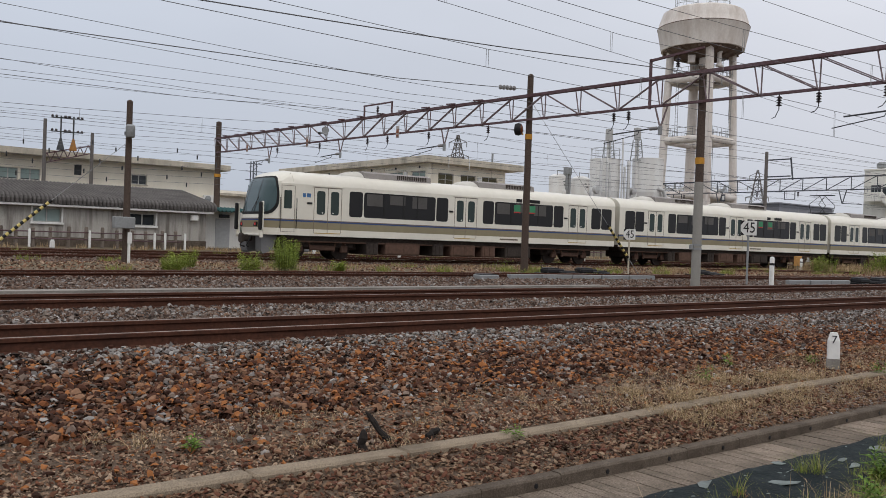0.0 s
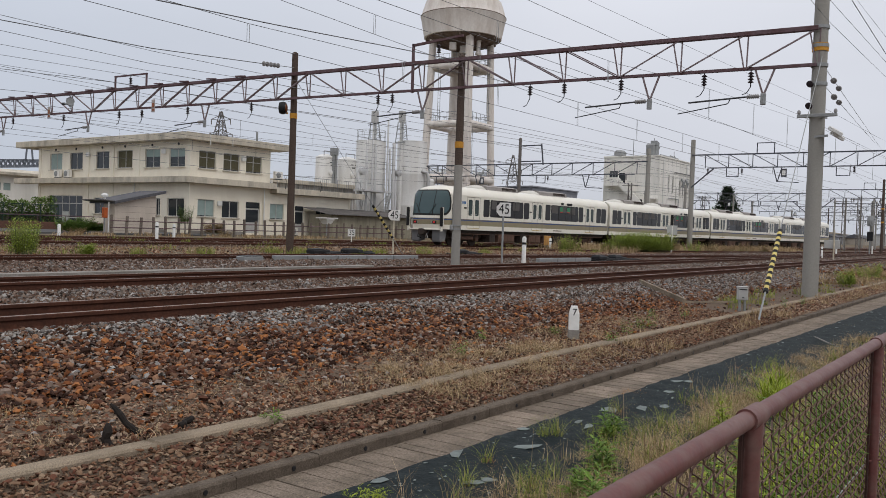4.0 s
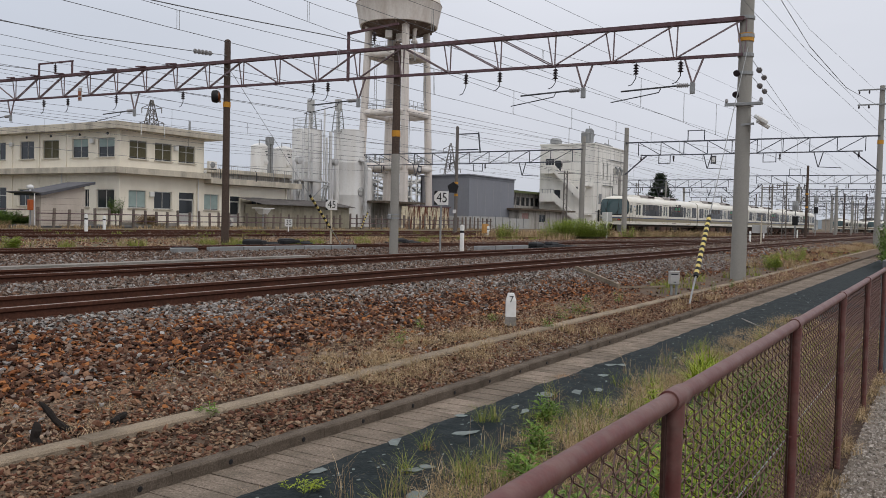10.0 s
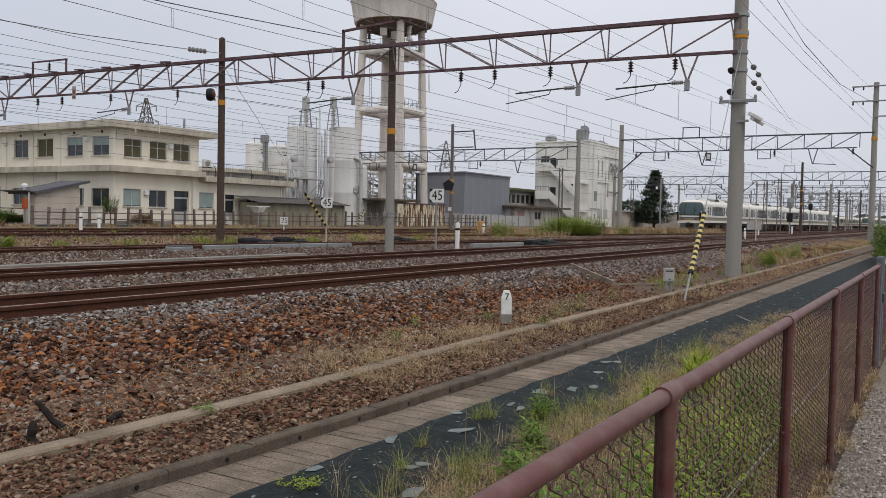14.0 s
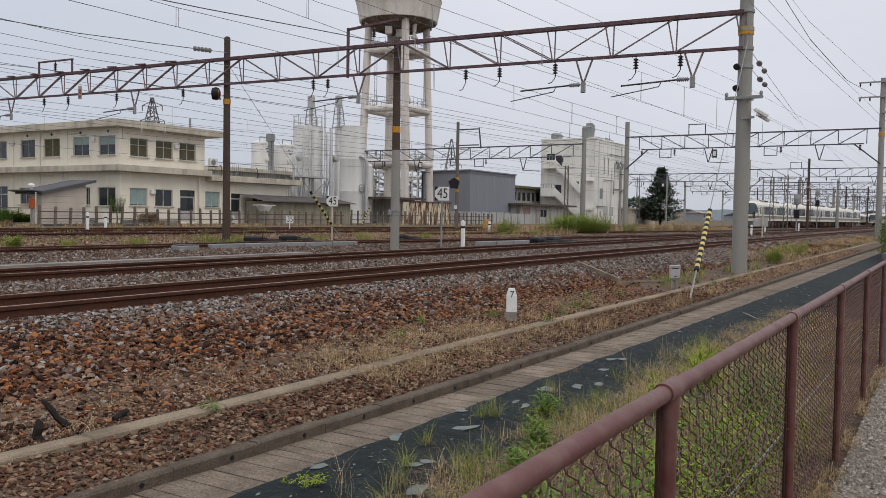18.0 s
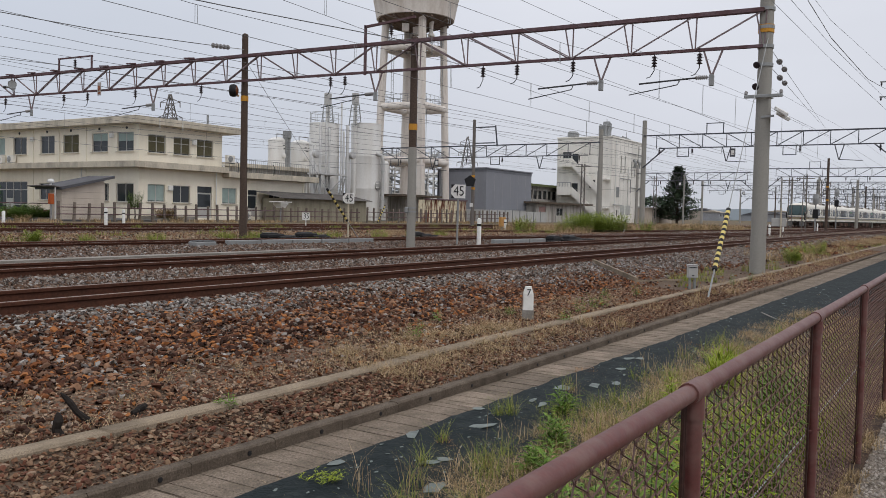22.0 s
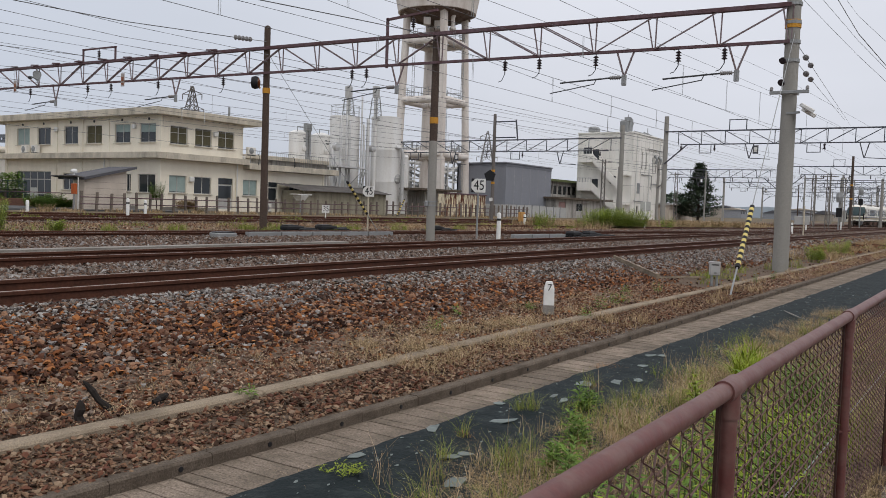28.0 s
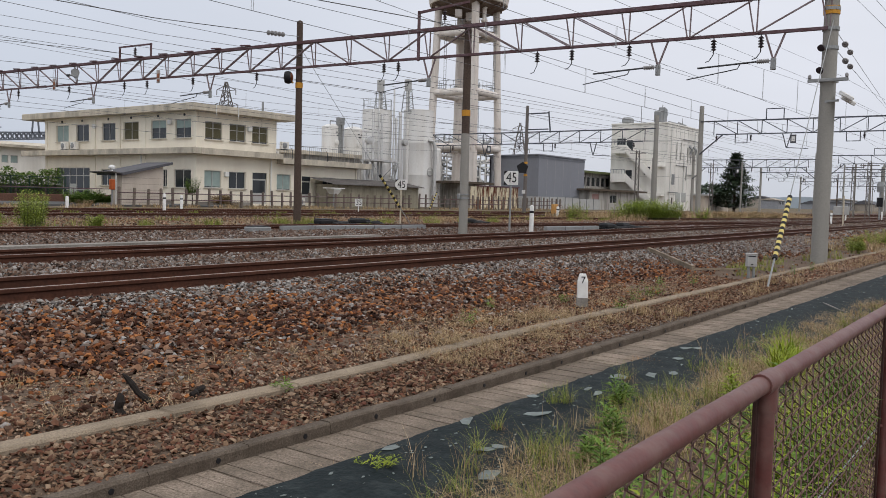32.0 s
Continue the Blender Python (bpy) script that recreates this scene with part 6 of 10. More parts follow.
for i in range(36):
    a = 70.6 + i * 0.21
    part("panel", Geo().box(a, 46.6 - (0.05 if i % 2 else 0), 0.5, a + 0.209, 46.75, 2.85), RUST_WHITE, t)
part("top_rail", Geo().box(70.4, 46.5, 2.85, 78.4, 46.85, 2.98), STEEL_RUST, t, "rusty top rail")
for x in (70.6, 78.0):
    part("side_panel", Geo().box(x, 46.76, 0.5, x + 0.2, 47.7, 2.85), RUST_WHITE, t)
t = thing("pump_shelter", "low flat-roofed pump shelter under the water tower", "shelter")
part("roof", Geo().box(71.3, 50.2, 3.2, 79, 54.5, 3.42), CONCRETE_DARK, t)
part("wall", Geo().box(73.6, 51.4, 0.45, 78.5, 54, 3.2), SHED_WALL, t)
t = thing("process_pipework", "distant maze of grey pipework and steel racks", "pipes", pose(96, 66, 0.5))
rnd = random.Random(5)
for k in range(9):
    x = -9 + k * 2.1
    part("column", Geo().bar((x, 0, 0), (x, 0, 8.8 + rnd.uniform(-2, 1.5)), 0.16), STEEL_GREY, t)
for k in range(46):
    z, a = rnd.uniform(1.5, 9.0), rnd.uniform(-9, 5)
    part("pipe", Geo().tube([(a, -0.3, z), (a + rnd.uniform(2, 6), -0.3, z), (a + 6.2, -0.3, z + rnd.choice((-1, 1)))], rnd.uniform(0.06, 0.2), 7), TANK_WHITE if k % 3 else STEEL_GREY, t)
for k in range(14):
    x, z = -9 + k * 1.35, rnd.uniform(5.5, 9.4)
    part("riser", Geo().tube([(x, -0.6, 0), (x, -0.6, z), (x + 0.5, -0.2, z + 0.3)], 0.1, 7), TANK_WHITE, t)
for z in (6.2, 7.2, 8.3):
    part("rack_rail", Geo().tube([(-9, -0.9, z), (9, -0.9, z)], 0.05, 5), TANK_WHITE, t)
part("vessel", Geo().cyl(-4, 2, 0, 6.0, 1.2, n=20), TANK_WHITE, t, "", True)
part("vessel", Geo().cyl(4, 2, 0, 5.0, 1.6, n=20), TANK_WHITE, t, "", True)


# ---- grey warehouse, block and what stands beside them ----
def build_warehouse():
    t = thing("warehouse", "modern plain grey metal warehouse with a flat roof", "building")
    X0, X1, Y0, Y1 = 89.5, 101.9, 50.5, 57.6
    part("wall", Geo().box(X0, Y0, 2.1, X1, Y0 + 0.2, 7.1), GREY_CLAD, t)
    for k in range(1, 6):
        x = X0 + k * 2.13
        part("panel_joint", Geo().box(x, Y0 - 0.006, 2.1, x + 0.03, Y0 - 0.002, 7.05), GREY_BASE, t)
    part("side_wall", Geo().extrude([(Y0 + 0.2, 0.4), (Y1, 0.4), (Y1, 7.0), (Y0 + 0.2, 7.1)], X0, X0 + 0.2), GREY_CLAD, t)
    part("end_wall", Geo().extrude([(Y0 + 0.2, 0.4), (Y1, 0.4), (Y1, 7.0), (Y0 + 0.2, 7.1)], X1 - 0.2, X1), GREY_CLAD, t)
    part("side_base", Geo().box(X0 - 0.02, Y0 + 0.02, 0.4, X0 - 0.003, Y1, 2.1), GREY_BASE, t, "pale lower wall")
    part("fascia", Geo().box(X0 - 0.04, Y0 - 0.04, 6.75, X1, Y0 - 0.003, 7.1).box(X0 - 0.04, Y0 - 0.003, 6.75, X0 - 0.003, Y1, 7.0), GREY_TRIM, t, "darker metal roof fascia")
    part("base_wall", Geo().box(X0 + 0.02, Y0 + 0.02, 0.4, X1 - 0.02, Y0 + 0.2, 2.1), GREY_BASE, t, "pale lower wall")
    part("roof", Geo().extrude([(Y0 - 0.15, 7.13), (Y1 + 0.1, 7.03), (Y1 + 0.1, 7.18), (Y0 - 0.15, 7.28)], X0 - 0.15, X1 + 0.15), GREY_CLAD, t)
    part("back_wall", Geo().box(X0, Y1 - 0.2, 0.4, X1, Y1, 7.0), GREY_CLAD, t)
    return t


build_warehouse()
t = thing("site_hoarding", "pale panel fence before the grey warehouse", "fence")
for k in range(9):
    part("panel", Geo().box(85.0 + k * 2.0, 48.6, 0.45, 86.96 + k * 2.0, 48.66, 1.95), GREY_BASE, t)
    part("post", Geo().cyl(84.98 + k * 2.0, 48.55, 0.4, 2.1, 0.04, n=6), STEEL_GREY, t)


def build_hut():
    t = thing("concrete_hut", "low grey concrete hut with a pink door and one window", "hut")
    part("wall", wall_run(Geo(), "x", 100.5, 117, 49.0, 49.2, 0.4, 3.1, [(101.4, 103.6, 0.4, 2.7), (107, 109.3, 1.5, 2.6)]), SHED_WALL, t)
    part("side_wall", Geo().box(100.5, 49.2, 0.4, 100.7, 54, 3.1), SHED_WALL, t)
    part("roof", Geo().box(99.8, 48.3, 3.1, 118.5, 54.5, 3.35), CONCRETE_DARK, t)
    part("door", Geo().box(101.4, 49.08, 0.4, 103.6, 49.14, 2.7), PINK, t, "faded pink steel door")
    sash_window(t, "x", 107, 109.3, 49.1, 1.5, 2.6, 1, None, 2, False)
    g = thing("green_roof_building", "old two-storey building with a green roof edge and dark windows", "building")
    part("wall", wall_run(Geo(), "x", 110, 128, 57.0, 57.25, 0.4, 6.0, [(110.8 + k * 1.7, 112.1 + k * 1.7, 4.0, 5.4) for k in range(10)]), SHED_WALL, g)
    part("side_wall", Geo().box(110, 57.25, 0.4, 110.2, 66, 6.0), SHED_WALL, g)
    part("roof", Geo().extrude([(56.2, 5.95), (66.5, 6.6), (66.5, 6.8), (56.2, 6.3)], 109.5, 128.5), surface("green_roof", (0.13, 0.15, 0.07), 0.8), g, "moss green roof edge")
    for k in range(10):
        sash_window(g, "x", 110.8 + k * 1.7, 112.1 + k * 1.7, 57.1, 4.0, 5.4, 1, None, 1, False)
    return t


build_hut()


def build_block():
    X0, X1, Y0, Y1, H = 122.3, 136.6, 47.0, 55.8, 13.7
    t = thing("service_block", "tall white windowless service block with an outside stair", "building")
    slots = [(126.2, 126.7, 8.5, 11.2), (128.0, 128.5, 8.5, 11.2), (131.0, 131.5, 8.2, 10.6), (132.6, 133.1, 8.2, 10.6), (124.8, 125.5, 1.6, 2.6)]
    part("wall", wall_run(Geo(), "x", X0, X1, Y0, Y0 + 0.3, 0.4, H, slots), WALL_WHITE, t)
    doors = [(52.5, 53.6, 9.6, 11.3), (52.5, 53.6, 5.0, 6.7), (49.6, 50.6, 6.0, 7.2)]
    part("side_wall", wall_run(Geo(), "y", Y0 + 0.3, Y1, X0, X0 + 0.3, 0.4, H, doors), WALL_WHITE, t)
    part("back_wall", Geo().box(X0, Y1, 0.4, X1, Y1 + 0.3, H), WALL_WHITE, t)
    part("end_wall", Geo().box(X1 - 0.3, Y0 + 0.3, 0.4, X1, Y1, H), WALL_WHITE, t)
    part("roof", Geo().box(X0 - 0.1, Y0 - 0.1, H, X1 + 0.1, Y1 + 0.4, H + 0.25, 0.03), WALL_WHITE, t)
    for a, b, c, d in slots:
        part("window", Geo().box(a, Y0 + 0.15, c, b, Y0 + 0.2, d), PANE, t, "narrow slit window")
    for a, b, c, d in doors:
        part("doorway", Geo().box(X0 + 0.15, a, c, X0 + 0.2, b, d), PANE, t, "dark doorway")
    # outside stair: two flights with solid white parapets and landings
    for z0, z1, y0, y1 in ((0.6, 5.0, 48.0, 53.0), (5.0, 9.4, 48.5, 53.0)):
        part("stair_parapet", Geo().extrude([(y0, z0), (y1, z1), (y1, z1 + 1.2), (y0, z0 + 1.2)], X0 - 1.6, X0 - 1.45), WALL_WHITE, t, "solid white stair parapet")
        part("stair_soffit", Geo().extrude([(y0, z0 - 0.2), (y1, z1 - 0.2), (y1, z1 + 0.1), (y0, z0 + 0.1)], X0 - 1.45, X0 - 0.01), WALL_WHITE, t)
        part("landing", Geo().box(X0 - 1.7, y1, z1 - 0.2, X0 - 0.01, y1 + 2.3, z1), WALL_WHITE, t)
        part("landing_parapet", Geo().box(X0 - 1.7, y1, z1, X0 - 1.55, y1 + 2.3, z1 + 1.1).box(X0 - 1.55, y1 + 2.15, z1, X0 - 0.01, y1 + 2.3, z1 + 1.1), WALL_WHITE, t)
    for z in (5.0, 9.4):
        part("balcony", Geo().box(X0 - 1.3, Y0 + 0.2, z - 2.2, X0 - 0.01, 48.3, z - 2.0), WALL_WHITE, t)
    for k in range(1, 5):
        z = 0.4 + k * 2.66
        part("panel_joint", Geo().box(X0, Y0 - 0.012, z, X1, Y0 - 0.002, z + 0.05), JOINT, t)
        part("panel_joint", Geo().box(X0 - 0.012, Y0, z, X0 - 0.002, Y1, z + 0.05), JOINT, t)
    for k in range(1, 8):
        x = X0 + k * 1.78
        part("panel_joint", Geo().box(x, Y0 - 0.012, 0.5, x + 0.05, Y0 - 0.002, H), JOINT, t)
    for x0, x1, z in ((126.0, 130.5, 7.6), (130.5, 135.4, 6.3), (123.0, 127.0, 3.4), (128.5, 136, 11.8)):
        part("wall_conduit", Geo().tube([(x0, Y0 - 0.15, z), (x1, Y0 - 0.15, z), (x1, Y0 - 0.15, z - 2.2)], 0.07, 6), STEEL_GREY, t)
    for x in (131.8, 133.6):
        part("duct_bend", Geo().tube([(x, Y0 - 0.3, 9.6), (x, Y0 - 0.5, 10.4), (x, Y0 - 0.1, 10.9)], 0.22, 8), STEEL_GREY, t)
    part("wall_louvre", Geo().box(124.6, Y0 - 0.06, 4.6, 125.8, Y0 - 0.003, 6.2, 0.02), STEEL_GREY, t)
    for z in (5.0, 9.4):
        for k in range(6):
            part("rail_post", Geo().tube([(X0 - 1.62, 53.0 + k * 0.46, z + 1.1), (X0 - 1.62, 53.0 + k * 0.46, z + 1.75)], 0.04, 5), STEEL_GREY, t)
        part("hand_rail", Geo().tube([(X0 - 1.62, 53.0, z + 1.75), (X0 - 1.62, 55.3, z + 1.75)], 0.045, 5), STEEL_GREY, t)
    # A flat dark sheet on the wall stands in for the open landing's shade.
    part("recess", Geo().box(X0 - 0.03, 53.7, 10.3, X0 - 0.004, 55.1, 11.6), PANE, t, "flat dark panel painting in the shade of the open landing")
    part("roof_pipe", Geo().tube([(125.6, 48.2, H + 0.6), (133.5, 48.2, H + 0.6), (133.5, 49.6, H + 1.2)], 0.12, 8), STEEL_GREY, t)
    part("roof_fan", Geo().extrude([(123.1, H + 0.25), (124.3, H + 0.25), (124.5, H + 2.3), (123.4, H + 2.6)], 48.0, 49.0, "y"), STEEL_GREY, t, "slanted silver roof cowl")
    for x, h in ((123.8, 13.5), (129.6, 9.5), (134.2, 13.4), (135.4, 11)):
        part("downpipe", Geo().tube([(x, Y0 - 0.1, 0.5), (x, Y0 - 0.1, h)], 0.08, 7), PAINT_WHITE, t)
    part("roof_fan", Geo().box(122.9, 48.2, H + 0.25, 124.1, 49.6, H + 2.1, 0.2).lathe(125.0, 48.9, [(0.5, H + 0.25), (0.55, H + 1.2), (0.8, H + 1.8), (0.5, H + 1.9)], 12), STEEL_GREY, t, "silver roof fans")
    part("roof_tank", Geo().box(123.2, 53.5, H + 0.25, 125, 55, H + 1.3, 0.3), STEEL_GREY, t)
    for x, y, h in ((127.5, 50, 3.5), (122.8, 51.5, 2.8), (131, 48, 1.6), (134, 49, 1.2)):
        part("antenna", Geo().tube([(x, y, H + 0.2), (x, y, H + h)], 0.05, 5), STEEL_GREY, t)
    return t


build_block()
t = thing("relay_hut", "long low pale relay hut by the track", "hut")
part("wall", wall_run(Geo(), "x", 134.5, 147, 45.0, 45.2, 0.4, 3.1, [(137.2, 138.6, 1.5, 2.6), (139.4, 140.2, 0.4, 2.5)]), BEIGE, t)
part("side_wall", Geo().box(134.5, 45.2, 0.4, 134.7, 50, 3.1), BEIGE, t)
part("roof", Geo().box(134, 44.4, 3.1, 147.6, 50.4, 3.35), GREY_BASE, t)
part("door", Geo().box(139.4, 45.08, 0.4, 140.2, 45.12, 2.5), WALL_WHITE, t)
sash_window(t, "x", 137.2, 138.6, 45.1, 1.5, 2.6, 1, None, 2, False)


# ---- distance: pylons, town and hills ----
def pylon(x, y, h, label="grey lattice transmission pylon far behind the depot"):
    t = thing("transmission_pylon", label, "pylon", pose(x, y, 0.4, 0, 0, 25), "transmission pylons")
    w = lambda z: h * (0.16 * (1 - z / h) ** 0.95 + 0.008)
    for i, j in ((-1, -1), (1, -1), (1, 1), (-1, 1)):
        part("leg", Geo().tube([(i * w(z), j * w(z), z) for z in (0, h * 0.3, h * 0.6, h * 0.8, h)], h * 0.004, 5), POLE_DULL, t)
    n = 13
    for k in range(n):
        a, b = h * (k / n), h * ((k + 1) / n)
        g = Geo()
        for (i, j), (p, q) in zip(((-1, -1), (1, -1), (1, 1), (-1, 1)), ((1, -1), (1, 1), (-1, 1), (-1, -1))):
            g.bar((i * w(a), j * w(a), a), (p * w(b), q * w(b), b), h * 0.004).bar((p * w(a), q * w(a), a), (i * w(b), j * w(b), b), h * 0.004)
        part("bracing", g, POLE_DULL, t)
    for f, l in ((0.66, 0.13), (0.79, 0.11), (0.92, 0.09)):
        g = Geo()
        for s in (-1, 1):
            g.bar((0, -w(h * f), h * f), (0, s * h * l, h * (f + 0.01)), h * 0.005).bar((0, 0, h * (f + 0.05)), (0, s * h * l, h * (f + 0.01)), h * 0.005)
            g.tube([(0, s * h * l, h * (f + 0.01)), (0, s * h * l, h * (f - 0.035))], h * 0.004, 5)
        part("crossarm", g, POLE_DULL, t)
    return t


pylon(254, 308, 52)
pylon(420, 250, 46)
# The air's haze over the hills is painted into this pale blue-grey.
HILL = surface("haze_painted_hill", (0.38, 0.43, 0.48), 1.0, vary=0.1, grain=0.01, stain=(0.26, 0.30, 0.33), stain_scale=0.004, bump=0, spec=0.0)
g = Geo()
for i in range(81):
    a = radians(-25 + i * 1.5)
    r = 2300
    h = 30 + 42 * abs(noise.noise((i * 0.13, 3.3, 0))) + 18 * noise.noise((i * 0.5, 1.1, 0)) + (14 if 3 < -25 + i * 1.5 < 22 else 0)
    g.v += [(r * math.cos(a), r * math.sin(a), -5), (r * math.cos(a), r * math.sin(a), max(10, h * 0.5)), ((r + 150) * math.cos(a), (r + 150) * math.sin(a), -5)]
for i in range(80):
    g.f += [(3 * i, 3 * i + 3, 3 * i + 4, 3 * i + 1), (3 * i + 1, 3 * i + 4, 3 * i + 5, 3 * i + 2)]
setting("backdrop_hills", g, HILL, "low hills on the horizon, pale with painted haze", "hills", kind="structure")
rnd = random.Random(21)
TOWN = [surface("town_wall_%s" % n, c, 0.9, vary=0.1, grain=2, bump=0) for n, c in (("pale", (0.45, 0.45, 0.44)), ("tan", (0.38, 0.34, 0.29)), ("grey", (0.28, 0.29, 0.31)))]
for k in range(34):
    a = radians(rnd.uniform(1.0, 17.0) if k < 24 else rnd.uniform(45, 80))
    r = rnd.uniform(480, 900)
    x, y, w, d, h = r * math.cos(a), r * math.sin(a), rnd.uniform(10, 24), rnd.uniform(8, 16), rnd.uniform(3.5, 7.0)
    t = thing("distant_house", "distant pale building on the edge of the yard", "house", pose(x, y, 0.3), "distant houses")
    part("wall", Geo().box(-w / 2, -d / 2, 0, w / 2, d / 2, h), TOWN[k % 3], t)
    part("roof", Geo().extrude([(-d / 2 - 0.6, h), (d / 2 + 0.6, h), (0, h + rnd.uniform(1.0, 2.6))], -w / 2 - 0.5, w / 2 + 0.5), TOWN[(k + 2) % 3] if k % 2 else DARK_ROOF, t)
    for i in range(4):
        part("window", Geo().box(-w / 2 + w * (i + 0.5) / 4 - 0.8, -d / 2 - 0.03, h * 0.55, -w / 2 + w * (i + 0.5) / 4 + 0.8, -d / 2 - 0.003, h * 0.55 + 1.5), PANE, t)

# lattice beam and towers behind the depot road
# Steel made paler and bluer, with the haze of distance in its colour.
HAZE_STEEL = surface("haze_paled_steel", (0.16, 0.175, 0.205), 0.65, vary=0.15, grain=8, bump=0.03)
t = thing("far_lattice_beam", "double lattice beam on posts behind the depot, paled with painted haze", "beam", pose(43.4, 90, 0.5))
for dy in (0.0, 1.2):
    part("upper_chord", Geo().bar((0, dy, 6.75), (9.0, dy, 7.45), 0.14), HAZE_STEEL, t)
    part("lower_chord", Geo().bar((0, dy, 5.95), (9.0, dy, 6.75), 0.14), HAZE_STEEL, t)
    for k in range(18):
        part("brace", Geo().bar((k * 0.5, dy, 5.95 + 0.044 * k), (k * 0.5 + 0.5, dy, 6.75 + 0.039 * k), 0.09).bar((k * 0.5, dy, 6.75 + 0.039 * k), (k * 0.5 + 0.5, dy, 5.95 + 0.044 * k), 0.09), HAZE_STEEL, t)
for dx, dy in ((0.0, 0.2), (0.6, 0.2), (0.6, 0.9), (0.0, 0.9)):
    part("tower_post", Geo().bar((dx, dy, -0.2), (dx * 0.6 + 0.1, dy, 9.6), 0.1), HAZE_STEEL, t)
for k in range(16):
    d = 0.6 if k % 2 else 0.0
    part("tower_lacing", Geo().bar((d, 0.2, 0.6 * k), (0.6 - d, 0.2, 0.6 * k + 0.6), 0.06), HAZE_STEEL, t)
for z in (7.4, 8.4, 9.3):
    part("tower_crossarm", Geo().bar((-0.7, 0.5, z), (1.3, 0.5, z), 0.09), HAZE_STEEL, t)
for x0, x1 in ((4.3, 5.2),):
    part("tower_leg", Geo().bar((x0, 0, 6.6), (x0 + 0.2, 0, 8.6), 0.14), HAZE_STEEL, t)
    part("tower_leg", Geo().bar((x1, 0, 6.6), (x1 - 0.2, 0, 8.6), 0.14), HAZE_STEEL, t)
    part("tower_arm", Geo().bar((x0 - 0.5, 0, 8.5), (x1 + 0.5, 0, 8.5), 0.12), HAZE_STEEL, t)
part("post", Geo().cyl(9.0, 0.6, -0.2, 8.0, 0.18, n=10), POLE_GREY, t)

# ---- the commuter train: four cars, its rear end towards the camera ----
IVORY = surface("ivory_car_paint", (0.74, 0.71, 0.62), 0.32, vary=0.03, grain=5, stain=(0.60, 0.56, 0.46), stain_scale=0.9, streak=0.6, stain_amount=0.35, bump=0.01, spec=0.5, coat=0.2)
TAN = surface("tan_band_paint", (0.27, 0.235, 0.15), 0.4, vary=0.05, grain=5, stain=(0.22, 0.19, 0.12), stain_scale=0.9, bump=0.01)
BLUE = surface("blue_stripe_paint", (0.035, 0.07, 0.20), 0.4, vary=0.05, bump=0.0)
BROWN_LINE = surface("brown_line_paint", (0.19, 0.155, 0.12), 0.45, vary=0.05, bump=0.0)
ROOF_GREY = surface("air_conditioner_cover", (0.29, 0.27, 0.255), 0.6, vary=0.12, grain=9, stain=(0.2, 0.18, 0.165), bump=0.05)
COWL = surface("roof_cowl_paint", (0.60, 0.58, 0.53), 0.5, vary=0.06, grain=6, stain=(0.42, 0.39, 0.34), stain_scale=1.5, bump=0.02)
UNDER = surface("underframe_grime", (0.055, 0.044, 0.038), 0.85, vary=0.35, grain=9, bump=0.2)
UNDER_BOX = surface("brown_equipment_box", (0.125, 0.075, 0.055), 0.8, vary=0.25, grain=7, stain=(0.075, 0.05, 0.04), bump=0.1)
GLASS_DARK = glass_pane("car_window_glass", (0.014, 0.013, 0.013), 0.08, 0.26)
GLASS_GREEN = glass_pane("green_door_glass", (0.02, 0.035, 0.03), 0.06)
# Teal glass; its tint is lifted to paint in part of the sky reflection.
GLASS_FRONT = glass_pane("windscreen_glass", (0.05, 0.085, 0.09), 0.06)
SEAL = surface("black_rubber", (0.02, 0.02, 0.02), 0.6, vary=0.1, bump=0.0)
SKIRT_GREY = surface("grey_front_skirt", (0.17, 0.172, 0.175), 0.6, vary=0.12, bump=0.05)
RED_LAMP = glow("red_tail_lamp", (0.6, 0.03, 0.03), 0.25)
GREEN_STICKER = surface("green_sticker", (0.06, 0.25, 0.13), 0.5, vary=0.1, bump=0)
RED_STICKER = surface("red_sticker", (0.5, 0.05, 0.05), 0.5, vary=0.1, bump=0)
MARK_BLUE = surface("blue_operator_mark", (0.07, 0.17, 0.36), 0.45, vary=0.05, bump=0)
YELLOW_SILL = surface("yellow_door_sill", (0.48, 0.33, 0.06), 0.6, vary=0.1, bump=0)
W = 1.475
BANDS = [(0.98, 1.26, IVORY), (1.26, 1.545, TAN), (1.545, 1.60, BLUE), (1.60, 1.64, BROWN_LINE)]
ROOF_ARC = [(-W, 3.08), (-1.44, 3.22), (-1.33, 3.38), (-1.12, 3.52), (-0.75, 3.62), (0.0, 3.68), (0.75, 3.62), (1.12, 3.52), (1.33, 3.38), (1.44, 3.22), (W, 3.08)]


def rounded_pane(u0, u1, z0, z1, y, thick, c=0.07):
    s = [(u0 + c, z0), (u1 - c, z0), (u1 - c * 0.3, z0 + c * 0.3), (u1, z0 + c), (u1, z1 - c), (u1 - c * 0.3, z1 - c * 0.3), (u1 - c, z1), (u0 + c, z1), (u0 + c * 0.3, z1 - c * 0.3), (u0, z1 - c), (u0, z0 + c), (u0 + c * 0.3, z0 + c * 0.3)]
    return Geo().extrude(s, y, y + thick, "y")


